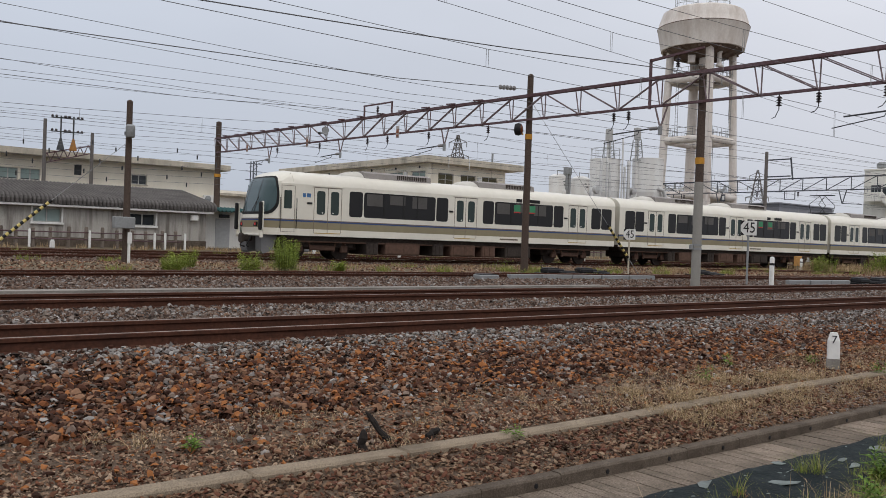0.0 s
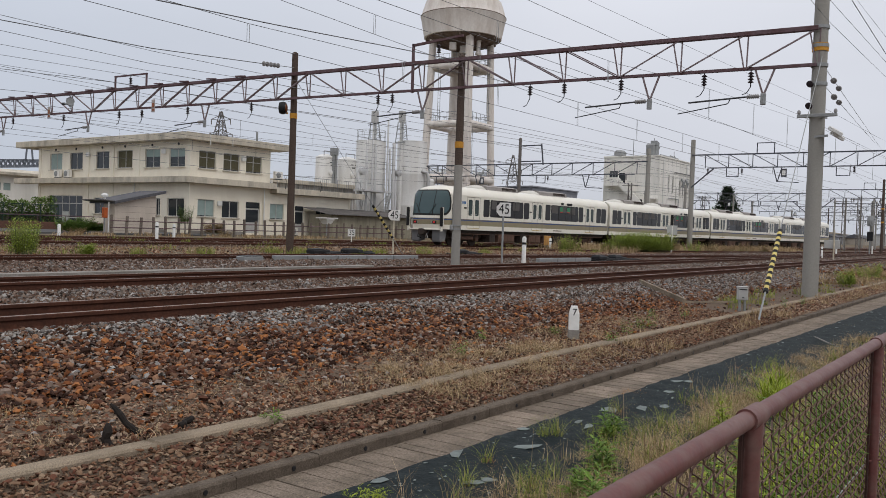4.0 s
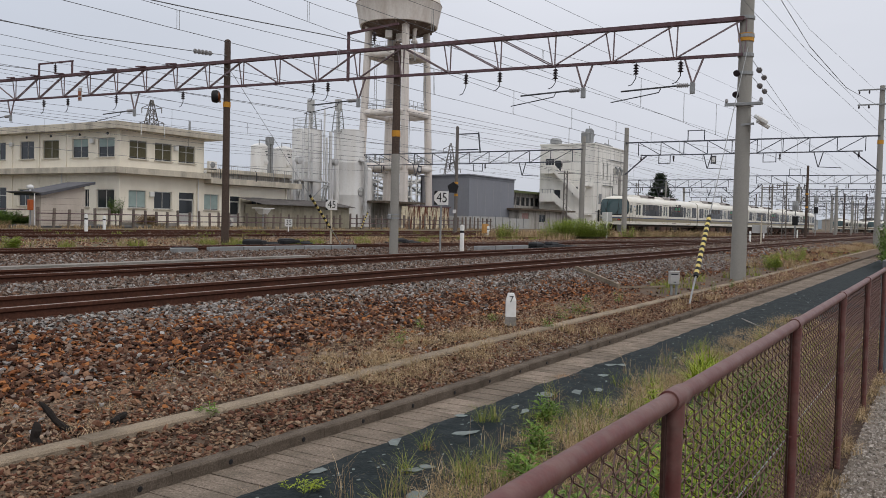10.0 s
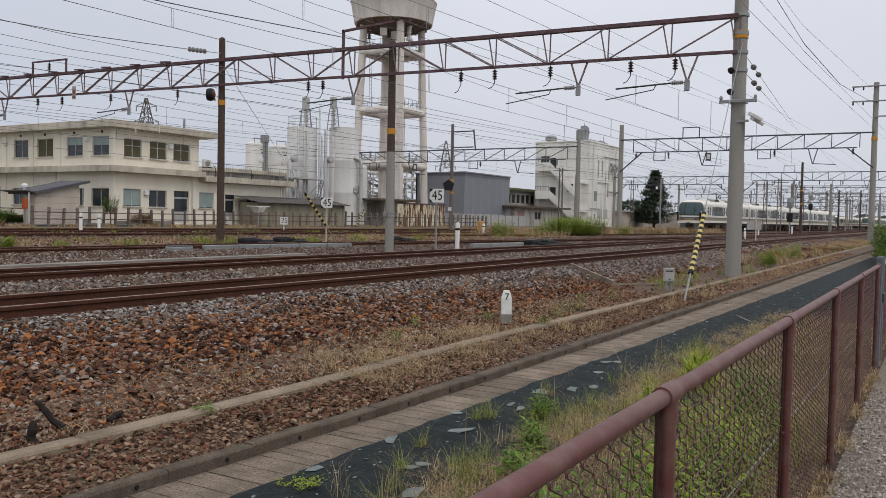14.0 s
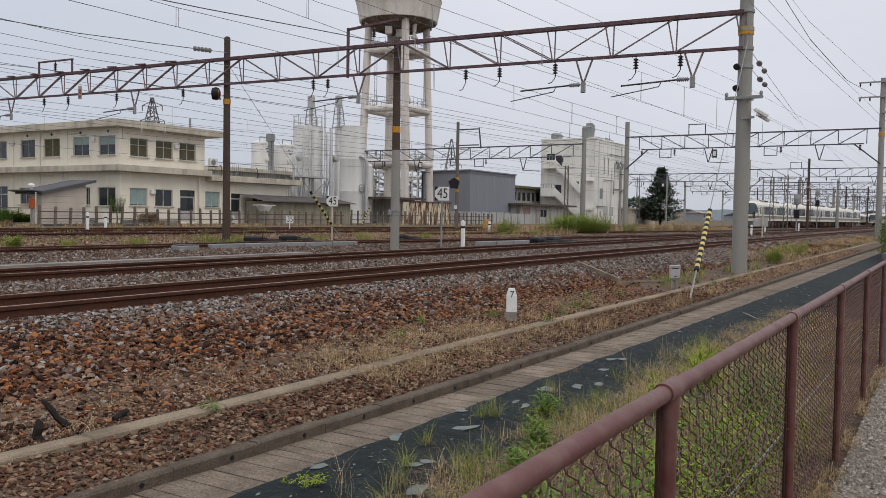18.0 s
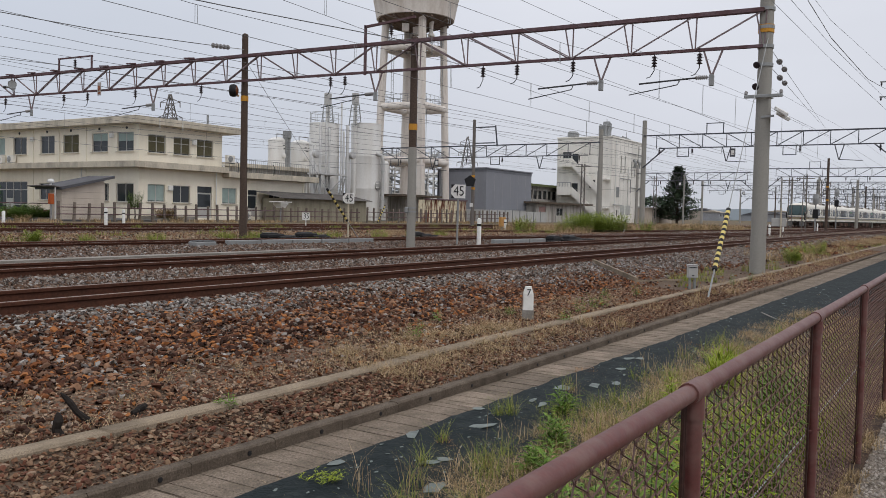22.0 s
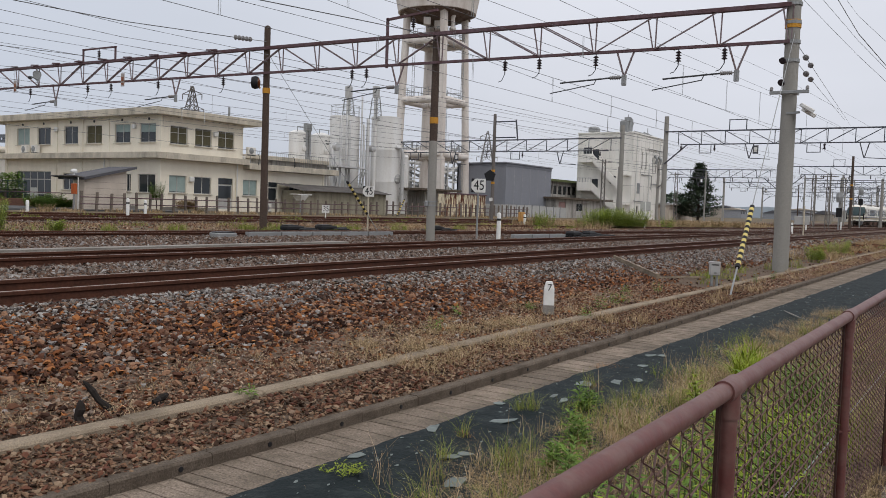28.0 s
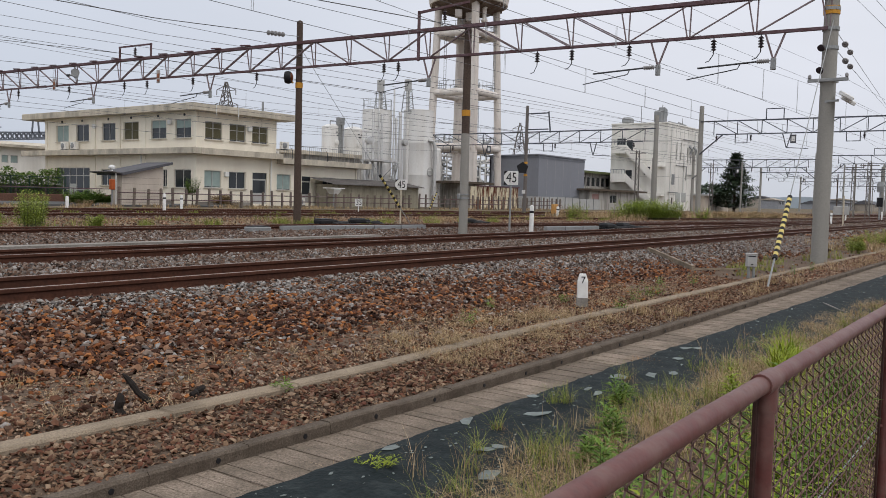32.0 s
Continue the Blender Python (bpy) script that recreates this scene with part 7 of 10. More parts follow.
def car_windows(x0, cab):
    """Window and door places along one car, from its rear end at x0."""
    doors = [2.16, 9.24, 16.32] if cab else [2.85, 9.92, 17.0]
    wins, big = [], []
    for a, b in zip(doors, doors[1:]):
        wins += [(a + 1.02, a + 1.62), (b - 1.62, b - 1.02)]
        big.append((a + 1.72, b - 1.72))
    wins += [(doors[2] + 0.98, doors[2] + 1.62), (doors[2] + 1.7, doors[2] + 2.4)]
    if not cab:
        wins += [(doors[0] - 2.4, doors[0] - 1.7), (doors[0] - 1.62, doors[0] - 0.98)]
    return doors, wins, big


def build_bogie(car, xc):
    b = part("bogie", Geo().box(xc - 1.5, -0.95, 0.5, xc + 1.5, -0.82, 0.72, 0.04).box(xc - 1.5, 0.82, 0.5, xc + 1.5, 0.95, 0.72, 0.04).box(xc - 0.25, -0.85, 0.45, xc + 0.25, 0.85, 0.75), UNDER, car, "grimy bogie frame")
    for dx in (-1.05, 1.05):
        for s in (-1, 1):
            part("wheel", Geo().lathe(0, 0, [(0.1, -0.06), (0.30, -0.06), (0.43, -0.05), (0.43, 0.05), (0.45, 0.07), (0.30, 0.07), (0.1, 0.08)], 24), UNDER, b, "steel wheel", True, pose(xc + dx, s * 0.53, 0.43, 90 if s > 0 else -90))
            part("axle_box", Geo().box(xc + dx - 0.17, s * 0.88 - 0.1, 0.3, xc + dx + 0.17, s * 0.88 + 0.1, 0.62, 0.04), UNDER_BOX, b)
        part("axle", Geo().tube([(xc + dx, -0.7, 0.43), (xc + dx, 0.7, 0.43)], 0.08, 10), UNDER, b)
    for s in (-1, 1):
        for dx in (-1.05, 1.05):
            part("coil_spring", Geo().lathe(xc + dx, s * 0.9, [(0.09, 0.6), (0.13, 0.63), (0.09, 0.67), (0.13, 0.71), (0.09, 0.75), (0.13, 0.79), (0.09, 0.83)], 10), UNDER_BOX, b, "", True)
            part("brake_hanger", Geo().bar((xc + dx * 0.5, s * 0.97, 0.35), (xc + dx * 0.62, s * 0.97, 0.85), 0.07), UNDER_BOX, b)
        part("damper", Geo().tube([(xc - 0.5, s * 1.02, 0.82), (xc + 0.6, s * 1.02, 0.9)], 0.05, 8), UNDER_BOX, b)
        part("side_sill", Geo().box(xc - 0.6, s * 0.97 - 0.05, 0.38, xc + 0.6, s * 0.97 + 0.05, 0.6, 0.04), UNDER_BOX, b)
        part("air_spring", Geo().lathe(xc, s * 0.85, [(0.25, 0.72), (0.3, 0.8), (0.3, 0.9), (0.22, 0.98)], 14), SEAL, b, "", True)
    return b


def build_car(train, x0, cab, index):
    """One car from x0 to the coupling; sides, roof, glass and running gear."""
    L = 19.0 if cab else 19.62
    car = part("car", Geo().box(x0, -W + 0.06, 0.98, x0 + L, W - 0.06, 1.08), UNDER, train, "ivory car with a blue stripe and tan band" if cab else "")
    doors, wins, big = car_windows(x0, cab)
    holes = [(x0 + a, x0 + b, 1.86, 2.90) for a, b in wins + big]
    for d in doors:
        holes += [(x0 + d - 0.5, x0 + d - 0.14, 1.88, 2.84), (x0 + d + 0.14, x0 + d + 0.5, 1.88, 2.84)]
    if cab:
        holes.append((x0 + 0.22, x0 + 0.52, 2.08, 2.78))
    holes.sort()
    for s in (-1, 1):
        v = (s * W, s * (W - 0.06))
        for z0, z1, m in BANDS:
            part("side_band", Geo().box(x0, v[0], z0, x0 + L, v[1], z1), m, car)
        part("side_panel", wall_run(Geo(), "x", x0, x0 + L, min(v), max(v), 1.64, 3.08, holes), IVORY, car)
        for a, b in wins + big:
            wide = b - a > 1.5
            p = part("window", rounded_pane(x0 + a - 0.02, x0 + b + 0.02, 1.84, 2.92, s * (W - 0.012), s * 0.016, 0.1), GLASS_DARK, car)
            if wide:
                for k in (0.27, 0.54, 0.74):
                    part("mullion", Geo().box(x0 + a + (b - a) * k - 0.03, s * (W + 0.004), 1.88, x0 + a + (b - a) * k + 0.03, s * (W + 0.009), 2.88), SEAL, p)
                for k in range(3):
                    part("blind", Geo().box(x0 + a + 0.12 + k * 1.15, s * (W + 0.0045), 2.35 + 0.1 * ((k + index) % 2), x0 + a + 0.9 + k * 1.15, s * (W + 0.0075), 2.86),
                         surface("pale_roller_blind", (0.10, 0.095, 0.09), 0.5, vary=0.1, bump=0) if "pale_roller_blind" not in bpy.data.materials else bpy.data.materials["pale_roller_blind"], p)
        for d in doors:
            dr = part("door", Geo().box(x0 + d - 0.64, s * W, 1.12, x0 + d - 0.62, s * (W + 0.006), 2.98).box(x0 + d + 0.62, s * W, 1.12, x0 + d + 0.64, s * (W + 0.006), 2.98)
                      .box(x0 + d - 0.64, s * W, 2.98, x0 + d + 0.64, s * (W + 0.006), 3.0).box(x0 + d - 0.012, s * W, 1.12, x0 + d + 0.012, s * (W + 0.006), 2.98), BROWN_LINE, car, "double sliding passenger door")
            for e in (-1, 1):
                part("pane", rounded_pane(x0 + d + e * 0.32 - 0.19, x0 + d + e * 0.32 + 0.19, 1.87, 2.85, s * (W - 0.01), s * 0.016, 0.1), GLASS_GREEN, dr)
                part("hand_recess", Geo().lathe(0, 0, [(0.03, 0), (0.03, 0.008), (0.01, 0.01)], 10), PAINT_WHITE, dr, "", False, pose(x0 + d + e * 0.24, s * (W + 0.004), 1.95, 90))
            part("sill", Geo().box(x0 + d - 0.6, s * W, 1.09, x0 + d + 0.6, s * (W + 0.012), 1.118), YELLOW_SILL, dr, "yellow door sill")
            part("door_lamp", Geo().box(x0 + d - 0.95, s * W, 2.28, x0 + d - 0.72, s * (W + 0.03), 2.36, 0.01), SEAL, dr)
            part("rain_rail", Geo().box(x0 + d - 0.72, s * W, 3.02, x0 + d + 0.72, s * (W + 0.03), 3.045), IVORY, dr)
        part("destination_sign", Geo().box(x0 + doors[1] + 3.0, s * W, 2.96, x0 + doors[1] + 3.35, s * (W + 0.008), 3.12).box(x0 + doors[1] + 3.75, s * W, 2.96, x0 + doors[1] + 4.5, s * (W + 0.008), 3.12), SEAL, car, "dark side destination sign")
        part("number_bars", Geo().box(x0 + 11.3, s * W, 1.1, x0 + 12.4, s * (W + 0.005), 1.17), BROWN_LINE, car)
    for k in (0, 1):
        part("window_sticker", Geo().box(x0 + 12.1 + k * 0.95, -W - 0.011, 2.5, x0 + 12.5 + k * 0.95, -W - 0.0095, 2.82), GREEN_STICKER, car, "green window sticker")
        part("window_sticker", Geo().box(x0 + 12.1 + k * 0.95, -W - 0.0115, 2.44, x0 + 12.5 + k * 0.95, -W - 0.0098, 2.497), RED_STICKER, car, "red window sticker")
    # roof and ends
    x_roof = x0 + (0.6 if cab else 0.0)
    part("roof", Geo().extrude(ROOF_ARC, x_roof, x0 + L), IVORY, car, "", True)
    end = [(-W + 0.02, 1.0), *[(y * 0.985, z - 0.02) for y, z in ROOF_ARC], (W - 0.02, 1.0)]
    if not cab:
        part("end_wall", Geo().extrude(end, x0 + 0.03, x0 + 0.1), IVORY, car)
    part("end_wall", Geo().extrude(end, x0 + L - 0.1, x0 + L - 0.03), IVORY, car)
    part("gangway", Geo().box(x0 + L - 0.03, -0.55, 1.0, x0 + L + 0.42, 0.55, 3.1, 0.05), SEAL, car, "black gangway bellows")
    part("end_cover", Geo().box(x0 + L - 0.02, -1.35, 1.0, x0 + L + 0.1, -1.2, 2.4).box(x0 + L - 0.02, 1.2, 1.0, x0 + L + 0.1, 1.35, 2.4), UNDER, car)
    for c in ((3.4, 9.6) if cab else (2.6, 9.4)):
        ac = part("roof_unit", Geo().extrude([(-0.95, 3.5), (0.95, 3.5), (0.9, 3.80), (0.55, 3.90), (-0.55, 3.90), (-0.9, 3.80)], x0 + c + 0.75, x0 + c + 4.2), ROOF_GREY, car, "grey ribbed roof air conditioner")
        g = Geo()
        for k in range(9):
            a = math.pi * k / 16
            r = 0.9 * math.sin(math.pi * k / 16 if k < 8 else math.pi / 2)
            g.v += [(x0 + c + 0.9 - 0.95 * math.cos(a) * 1.0, 0.92 * math.sin(a) ** 0.5 * math.cos(b), 3.46 + 0.44 * math.sin(a) ** 0.5 * math.sin(b)) for b in [math.pi * j / 10 for j in range(11)]]
        for k in range(8):
            g.f += [(k * 11 + j, k * 11 + j + 1, (k + 1) * 11 + j + 1, (k + 1) * 11 + j) for j in range(10)]
        part("dome", g, COWL, ac, "white rounded end cowl", True)
        for k in range(16):
            part("slat", Geo().box(x0 + c + 2.4 + k * 0.1, -0.94, 3.62, x0 + c + 2.45 + k * 0.1, -0.88, 3.8), UNDER, ac)
    # running gear
    for xc in (x0 + 2.2, x0 + L - 2.7) if cab else (x0 + 3.0, x0 + L - 2.9):
        build_bogie(car, xc)
    for s in (-1, 1):
        part("air_pipe", Geo().tube([(x0 + 0.5, s * 1.22, 0.74), (x0 + L - 0.4, s * 1.22, 0.74)], 0.035, 6), UNDER_BOX, car)
    for xc in (x0 + 2.2, x0 + L - 2.7) if cab else (x0 + 3.0, x0 + L - 2.9):
        part("bogie_shroud", Geo().box(xc - 1.75, -0.75, 0.42, xc + 1.75, 0.75, 0.8, 0.05), UNDER, car)
    part("underframe", Geo().box(x0 + 0.3, -1.2, 0.78, x0 + L - 0.1, 1.2, 0.98), UNDER, car)
    for a, b, m in ((4.15, 4.75, UNDER), (5.1, 6.9, UNDER_BOX), (7.6, 8.2, UNDER), (8.6, 10.0, UNDER_BOX), (10.4, 11.2, UNDER_BOX), (11.8, 13.4, UNDER)):
        bx = part("equipment_box", Geo().box(x0 + a, -1.3, 0.25, x0 + b, 1.3, 0.8, 0.04), m, car, "grimy underfloor equipment box")
        part("cover", Geo().box(x0 + a + 0.12, -1.325, 0.32, x0 + (a + b) / 2 - 0.04, -1.301, 0.72, 0.01).box(x0 + (a + b) / 2 + 0.04, -1.325, 0.32, x0 + b - 0.12, -1.301, 0.72, 0.01), m, bx)
    return car


def build_nose(train, flip=False):
    """Sloping cab end: bands below, a large wrap-round windscreen, and the roof dome."""
    levels = [(0.98, -1.22, W), (1.26, -1.30, W), (1.545, -1.31, W), (1.60, -1.31, W), (1.64, -1.30, W), (1.82, -1.24, W), (2.2, -1.09, W), (2.6, -0.92, W), (2.95, -0.75, 1.47), (3.16, -0.62, 1.44),
              (3.30, -0.50, 1.38), (3.44, -0.28, 1.24), (3.55, 0.05, 1.05), (3.62, 0.36, 0.75), (3.66, 0.54, 0.42), (3.682, 0.62, 0.02)]
    n = 20
    us = [math.sin(math.pi / 2 * (2 * i / n - 1)) for i in range(n + 1)]

    def point(level, u):
        z, f, w = level
        e = float(np.interp(z, (3.1, 3.5), (0.06, 0.6)))
        return (f + (e - f) * abs(u) ** 5, w * u, z)

    def patch(k0, k1, i0, i1, push=0.0):
        g = Geo()
        for k in range(k0, k1 + 1):
            for i in range(i0, i1 + 1):
                x, y, z = point(levels[k], us[i])
                g.v.append((x - push, y * (1 + push), z))
        m = i1 - i0 + 1
        for k in range(k1 - k0):
            for i in range(i1 - i0):
                g.f.append((k * m + i, k * m + i + 1, (k + 1) * m + i + 1, (k + 1) * m + i))
        return g

    nose = part("cab_end", patch(9, 15, 0, n), IVORY, train, "sloping cab end with a wrap-round windscreen", True)
    for k, m in enumerate((IVORY, TAN, BLUE, BROWN_LINE, IVORY)):
        part("nose_band", patch(k, k + 1, 0, n), m, nose, "", True)
    part("windscreen_surround", patch(5, 9, 0, n), IVORY, nose, "", True)
    zs = [l[0] for l in levels]

    def shell(z, u, push):
        x, y = (float(np.interp(z, zs, [point(l, u)[k] for l in levels])) for k in (0, 1))
        return (x - push, y * (1 + push * 0.5), z)

    def screen(z0, z1, u0, u1, push, corner):
        """A pane on the cab's front between two heights, with rounded outer corners."""
        g, rows, cols = Geo(), 30, 20
        for k in range(rows + 1):
            z = z0 + (z1 - z0) * k / rows
            d = max(0.0, corner - min((z - z0) * 1.0, (z1 - z) * 0.7)) / corner
            cut = 0.15 * (1 - math.sqrt(max(0.0, 1 - d * d)))
            a, b = (u0 + cut if u0 < -0.8 else u0), (u1 - cut if u1 > 0.8 else u1)
            g.v += [shell(z, a + (b - a) * i / cols, push) for i in range(cols + 1)]
        for k in range(rows):
            g.f += [(k * (cols + 1) + i, k * (cols + 1) + i + 1, (k + 1) * (cols + 1) + i + 1, (k + 1) * (cols + 1) + i) for i in range(cols)]
        return g

    part("windscreen", screen(1.80, 3.36, -0.988, 0.988, 0.020, 0.55), SEAL, nose, "black windscreen border", True)
    for u0, u1 in ((-0.955, -0.40), (-0.365, 0.365), (0.40, 0.955)):
        part("windscreen_pane", screen(1.90, 3.29, u0, u1, 0.030, 0.5), GLASS_FRONT, nose, "", True)
    for s in (-1, 1):
        g, hs = Geo(), (3.08, 3.16, 3.23, 3.30, 3.37, 3.44, 3.5)
        for z in hs:
            w = float(np.interp(z, zs, [l[2] for l in levels])) if z > 3.1 else W
            g.v += [(float(np.interp(z, (3.1, 3.5), (0.03, 0.59))), s * w, z), (0.62, s * w, z)]
        g.f += [(2 * i, 2 * i + 1, 2 * i + 3, 2 * i + 2) for i in range(len(hs) - 1)]
        part("cantrail", g, IVORY, nose, "", True)
    part("destination_panel", Geo().bar((-0.62, -0.35, 2.98), (-0.62, 0.35, 2.98), 0.02, 0.16), BROWN_LINE, nose)
    for s in (-1, 1):
        lamp = part("tail_lamp_panel", Geo().box(-1.32, s * 0.62 - 0.28, 1.30, -1.22, s * 0.62 + 0.28, 1.48, 0.01), SEAL, nose, "dark lamp panel", at=pose(0.02, 0, 0))
        part("tail_lamp", Geo().box(-1.335, s * 0.75 - 0.07, 1.34, -1.32, s * 0.75 + 0.07, 1.44, 0.004), RED_LAMP, lamp, "glowing red tail lamp")
        part("head_lamp", Geo().box(-1.33, s * 0.5 - 0.1, 1.33, -1.322, s * 0.5 + 0.1, 1.45, 0.004), STEEL_GREY, lamp)
        guard = part("corner_guard", Geo().box(-1.42, s * 1.33 - 0.09, 1.15, -1.18, s * 1.33 + 0.09, 2.28, 0.05), SEAL, nose, "black padded corner guard")
        part("guard_back", Geo().box(-1.19, s * 1.33 - 0.1, 1.13, -1.10, s * 1.33 + 0.1, 2.3, 0.02), IVORY, guard, "ivory guard backing")
        part("guard_foot", Geo().box(-1.3, s * 1.3 - 0.06, 0.85, -1.1, s * 1.3 + 0.06, 1.13), IVORY, guard)
        part("wiper", Geo().bar((-1.30, s * 0.35, 1.88), (-1.06, s * 0.78, 2.5), 0.03), SEAL, nose)
    part("bumper", Geo().box(-1.34, -1.25, 0.92, -1.0, 1.25, 1.0, 0.02), IVORY, nose)
    part("skirt", Geo().extrude([(-1.05, 0.95), (0.1, 0.95), (-0.1, 0.35), (-0.85, 0.2), (-1.0, 0.3)], -1.1, -0.5, "y").extrude([(-1.05, 0.95), (0.1, 0.95), (-0.1, 0.35), (-0.85, 0.2), (-1.0, 0.3)], 0.5, 1.1, "y"), SKIRT_GREY, nose, "grey front skirt")
    part("coupler", Geo().box(-1.75, -0.14, 0.68, -1.0, 0.14, 0.95, 0.05).box(-1.9, -0.2, 0.62, -1.65, 0.2, 1.0, 0.06), UNDER, nose, "grimy coupler")
    part("jumper", Geo().tube([(-1.3, -0.4, 0.9), (-1.6, -0.35, 0.5), (-1.35, -0.2, 0.45)], 0.04, 6).tube([(-1.3, 0.4, 0.9), (-1.6, 0.35, 0.5), (-1.35, 0.2, 0.45)], 0.04, 6), SEAL, nose)
    # crew door and hand rails on each side
    for s in (-1, 1):
        part("crew_door", Geo().box(0.08, s * W, 1.12, 0.095, s * (W + 0.006), 2.98).box(0.66, s * W, 1.12, 0.675, s * (W + 0.006), 2.98).box(0.08, s * W, 2.98, 0.675, s * (W + 0.006), 2.995).box(0.08, s * W, 1.11, 0.675, s * (W + 0.006), 1.125), BROWN_LINE, nose, "narrow crew door")
        part("crew_window", rounded_pane(0.2, 0.54, 2.06, 2.8, s * (W - 0.01), s * 0.016, 0.04), GLASS_GREEN, nose)
        for x in (0.03, 0.74):
            part("hand_rail", Geo().tube([(x, s * (W + 0.03), 1.25), (x, s * (W + 0.05), 1.4), (x, s * (W + 0.05), 2.45), (x, s * (W + 0.03), 2.5)], 0.014, 6), SEAL, nose)
    g = Geo().box(1.02, -W - 0.006, 2.56, 1.14, -W - 0.001, 2.72).box(1.19, -W - 0.006, 2.56, 1.37, -W - 0.001, 2.72)
    part("operator_mark", g, MARK_BLUE, nose, "plain blue operator mark")
    # the cab overhangs the first car's frame by a short metre
    for ob in [nose] + list(nose.children_recursive):
        for v in ob.data.vertices:
            if v.co.x < 0.0:
                v.co.x *= 0.56
    return nose


def pantograph(parent, x):
    p = part("pantograph", Geo().box(x - 0.7, -0.6, 3.75, x + 0.7, 0.6, 3.8), STEEL_DARK, parent, "diamond pantograph")
    for s in (-1, 1):
        part("lower_arm", Geo().bar((x - 0.5, s * 0.5, 3.8), (x - 1.0, s * 0.35, 4.35), 0.035).bar((x + 0.5, s * 0.5, 3.8), (x + 1.0, s * 0.35, 4.35), 0.035), STEEL_DARK, p)
        part("upper_arm", Geo().bar((x - 1.0, s * 0.35, 4.35), (x, s * 0.2, 4.95), 0.03).bar((x + 1.0, s * 0.35, 4.35), (x, s * 0.2, 4.95), 0.03), STEEL_DARK, p)
        part("insulator", INSULATOR, None, p, at=pose(x + s * 0.5, 0.4, 3.78))
    part("collector", Geo().bar((x - 0.2, -0.8, 5.0), (x - 0.2, 0.8, 5.0), 0.05).bar((x + 0.2, -0.8, 5.0), (x + 0.2, 0.8, 5.0), 0.05), STEEL_DARK, p)
    return p


commuter_train = thing("commuter_train", "ivory four-car electric commuter train with a blue stripe and tan band", "train", pose(15.9, train_line(15.9), 0.575, 0, 0, -4.43))
build_nose(commuter_train)
for i in range(4):
    c = build_car(commuter_train, 0.0 if i == 0 else 19.35 + (i - 1) * 20.0, i == 0, i)
    if i == 2:
        pantograph(c, 40.6)

# ---- ballast stones ----
def stone_field(name, label, n, area, size, material, seed, thin=None, sink=0.2, flat=0.75, fine=False):
    """Angular stones strewn over an area (x0, x1, y0, y1); thin(x, y) is the share of stones kept there."""
    rs = np.random.RandomState(seed)
    base = np.array([(-1, -1, -1), (1, -1, -1), (1, 1, -1), (-1, 1, -1), (-0.75, 0.3, 0.95), (0.75, -0.3, 0.95)], float)
    tri = np.array([(0, 1, 5), (0, 5, 4), (1, 2, 5), (2, 3, 4), (2, 4, 5), (3, 0, 4)])
    low = 0.4
    if fine:
        p = (1 + 5 ** 0.5) / 2
        base = np.array([v for a in (-1, 1) for b in (-p, p) for v in ((0, a, b), (a, b, 0), (b, 0, a))], float) / 1.45
        near = lambda i, j: abs(np.linalg.norm(base[i] - base[j]) - 2 / 1.45) < 1e-3
        tri = [(i, j, k) for i in range(12) for j in range(i) for k in range(j) if near(i, j) and near(j, k) and near(i, k)]
        tri = np.array([(i, j, k) if np.dot(np.cross(base[j] - base[i], base[k] - base[i]), base[i]) > 0 else (i, k, j) for i, j, k in tri])
        tri = tri[base[tri][:, :, 2].mean(1) > -0.6]  # the underside lies in the bed
        low = 0.38
    kinds = []
    for k in range(24):
        b = base * rs.uniform(low, 1.1, base.shape) + rs.uniform(-0.2, 0.2, base.shape)
        kinds.append(b * np.array([1.0, rs.uniform(0.5, 0.95), rs.uniform(0.35, flat)]))
    x = rs.uniform(area[0], area[1], n)
    y = rs.uniform(area[2], area[3], n)
    if thin is not None:
        keep = rs.uniform(0, 1, n) < thin(x, y)
        x, y = x[keep], y[keep]
    n = len(x)
    z = np.interp(y, [p[0] for p in PROFILE], [p[1] for p in PROFILE])
    s = size[0] + (size[1] - size[0]) * rs.uniform(0, 1, n) ** 2
    a, b, c = rs.uniform(0, 2 * np.pi, n), rs.normal(0, 0.4, n), rs.normal(0, 0.4, n)
    ca, sa, cb, sb, cc, sc = np.cos(a), np.sin(a), np.cos(b), np.sin(b), np.cos(c), np.sin(c)
    rot = np.empty((n, 3, 3))
    rot[:, 0] = np.stack([ca * cb, ca * sb * sc - sa * cc, ca * sb * cc + sa * sc], 1)
    rot[:, 1] = np.stack([sa * cb, sa * sb * sc + ca * cc, sa * sb * cc - ca * sc], 1)
    rot[:, 2] = np.stack([-sb, cb * sc, cb * cc], 1)
    shapes = np.array(kinds)[rs.randint(0, 24, n)] * s[:, None, None]
    pts = np.einsum("nij,nkj->nki", rot, shapes) + np.stack([x, y, z + s * (0.5 - sink) + rs.uniform(0, 1, n) ** 2 * s * 0.9], 1)[:, None, :]
    nv = len(base)
    verts = pts.reshape(-1, 3)
    faces = (tri[None] + (np.arange(n) * nv)[:, None, None]).reshape(-1, 3)
    me = bpy.data.meshes.new(name)
    me.vertices.add(len(verts))
    me.vertices.foreach_set("co", verts.ravel())
    me.loops.add(faces.size)
    me.loops.foreach_set("vertex_index", faces.ravel().astype(np.int32))
    me.polygons.add(len(faces))
    me.polygons.foreach_set("loop_start", np.arange(0, faces.size, 3, dtype=np.int32))
    me.polygons.foreach_set("use_smooth", np.zeros(len(faces), bool))
    me.update(calc_edges=True)
    me.materials.append(material)
    return tagged(part(name, me, None), label, "ballast", kind="stuff")


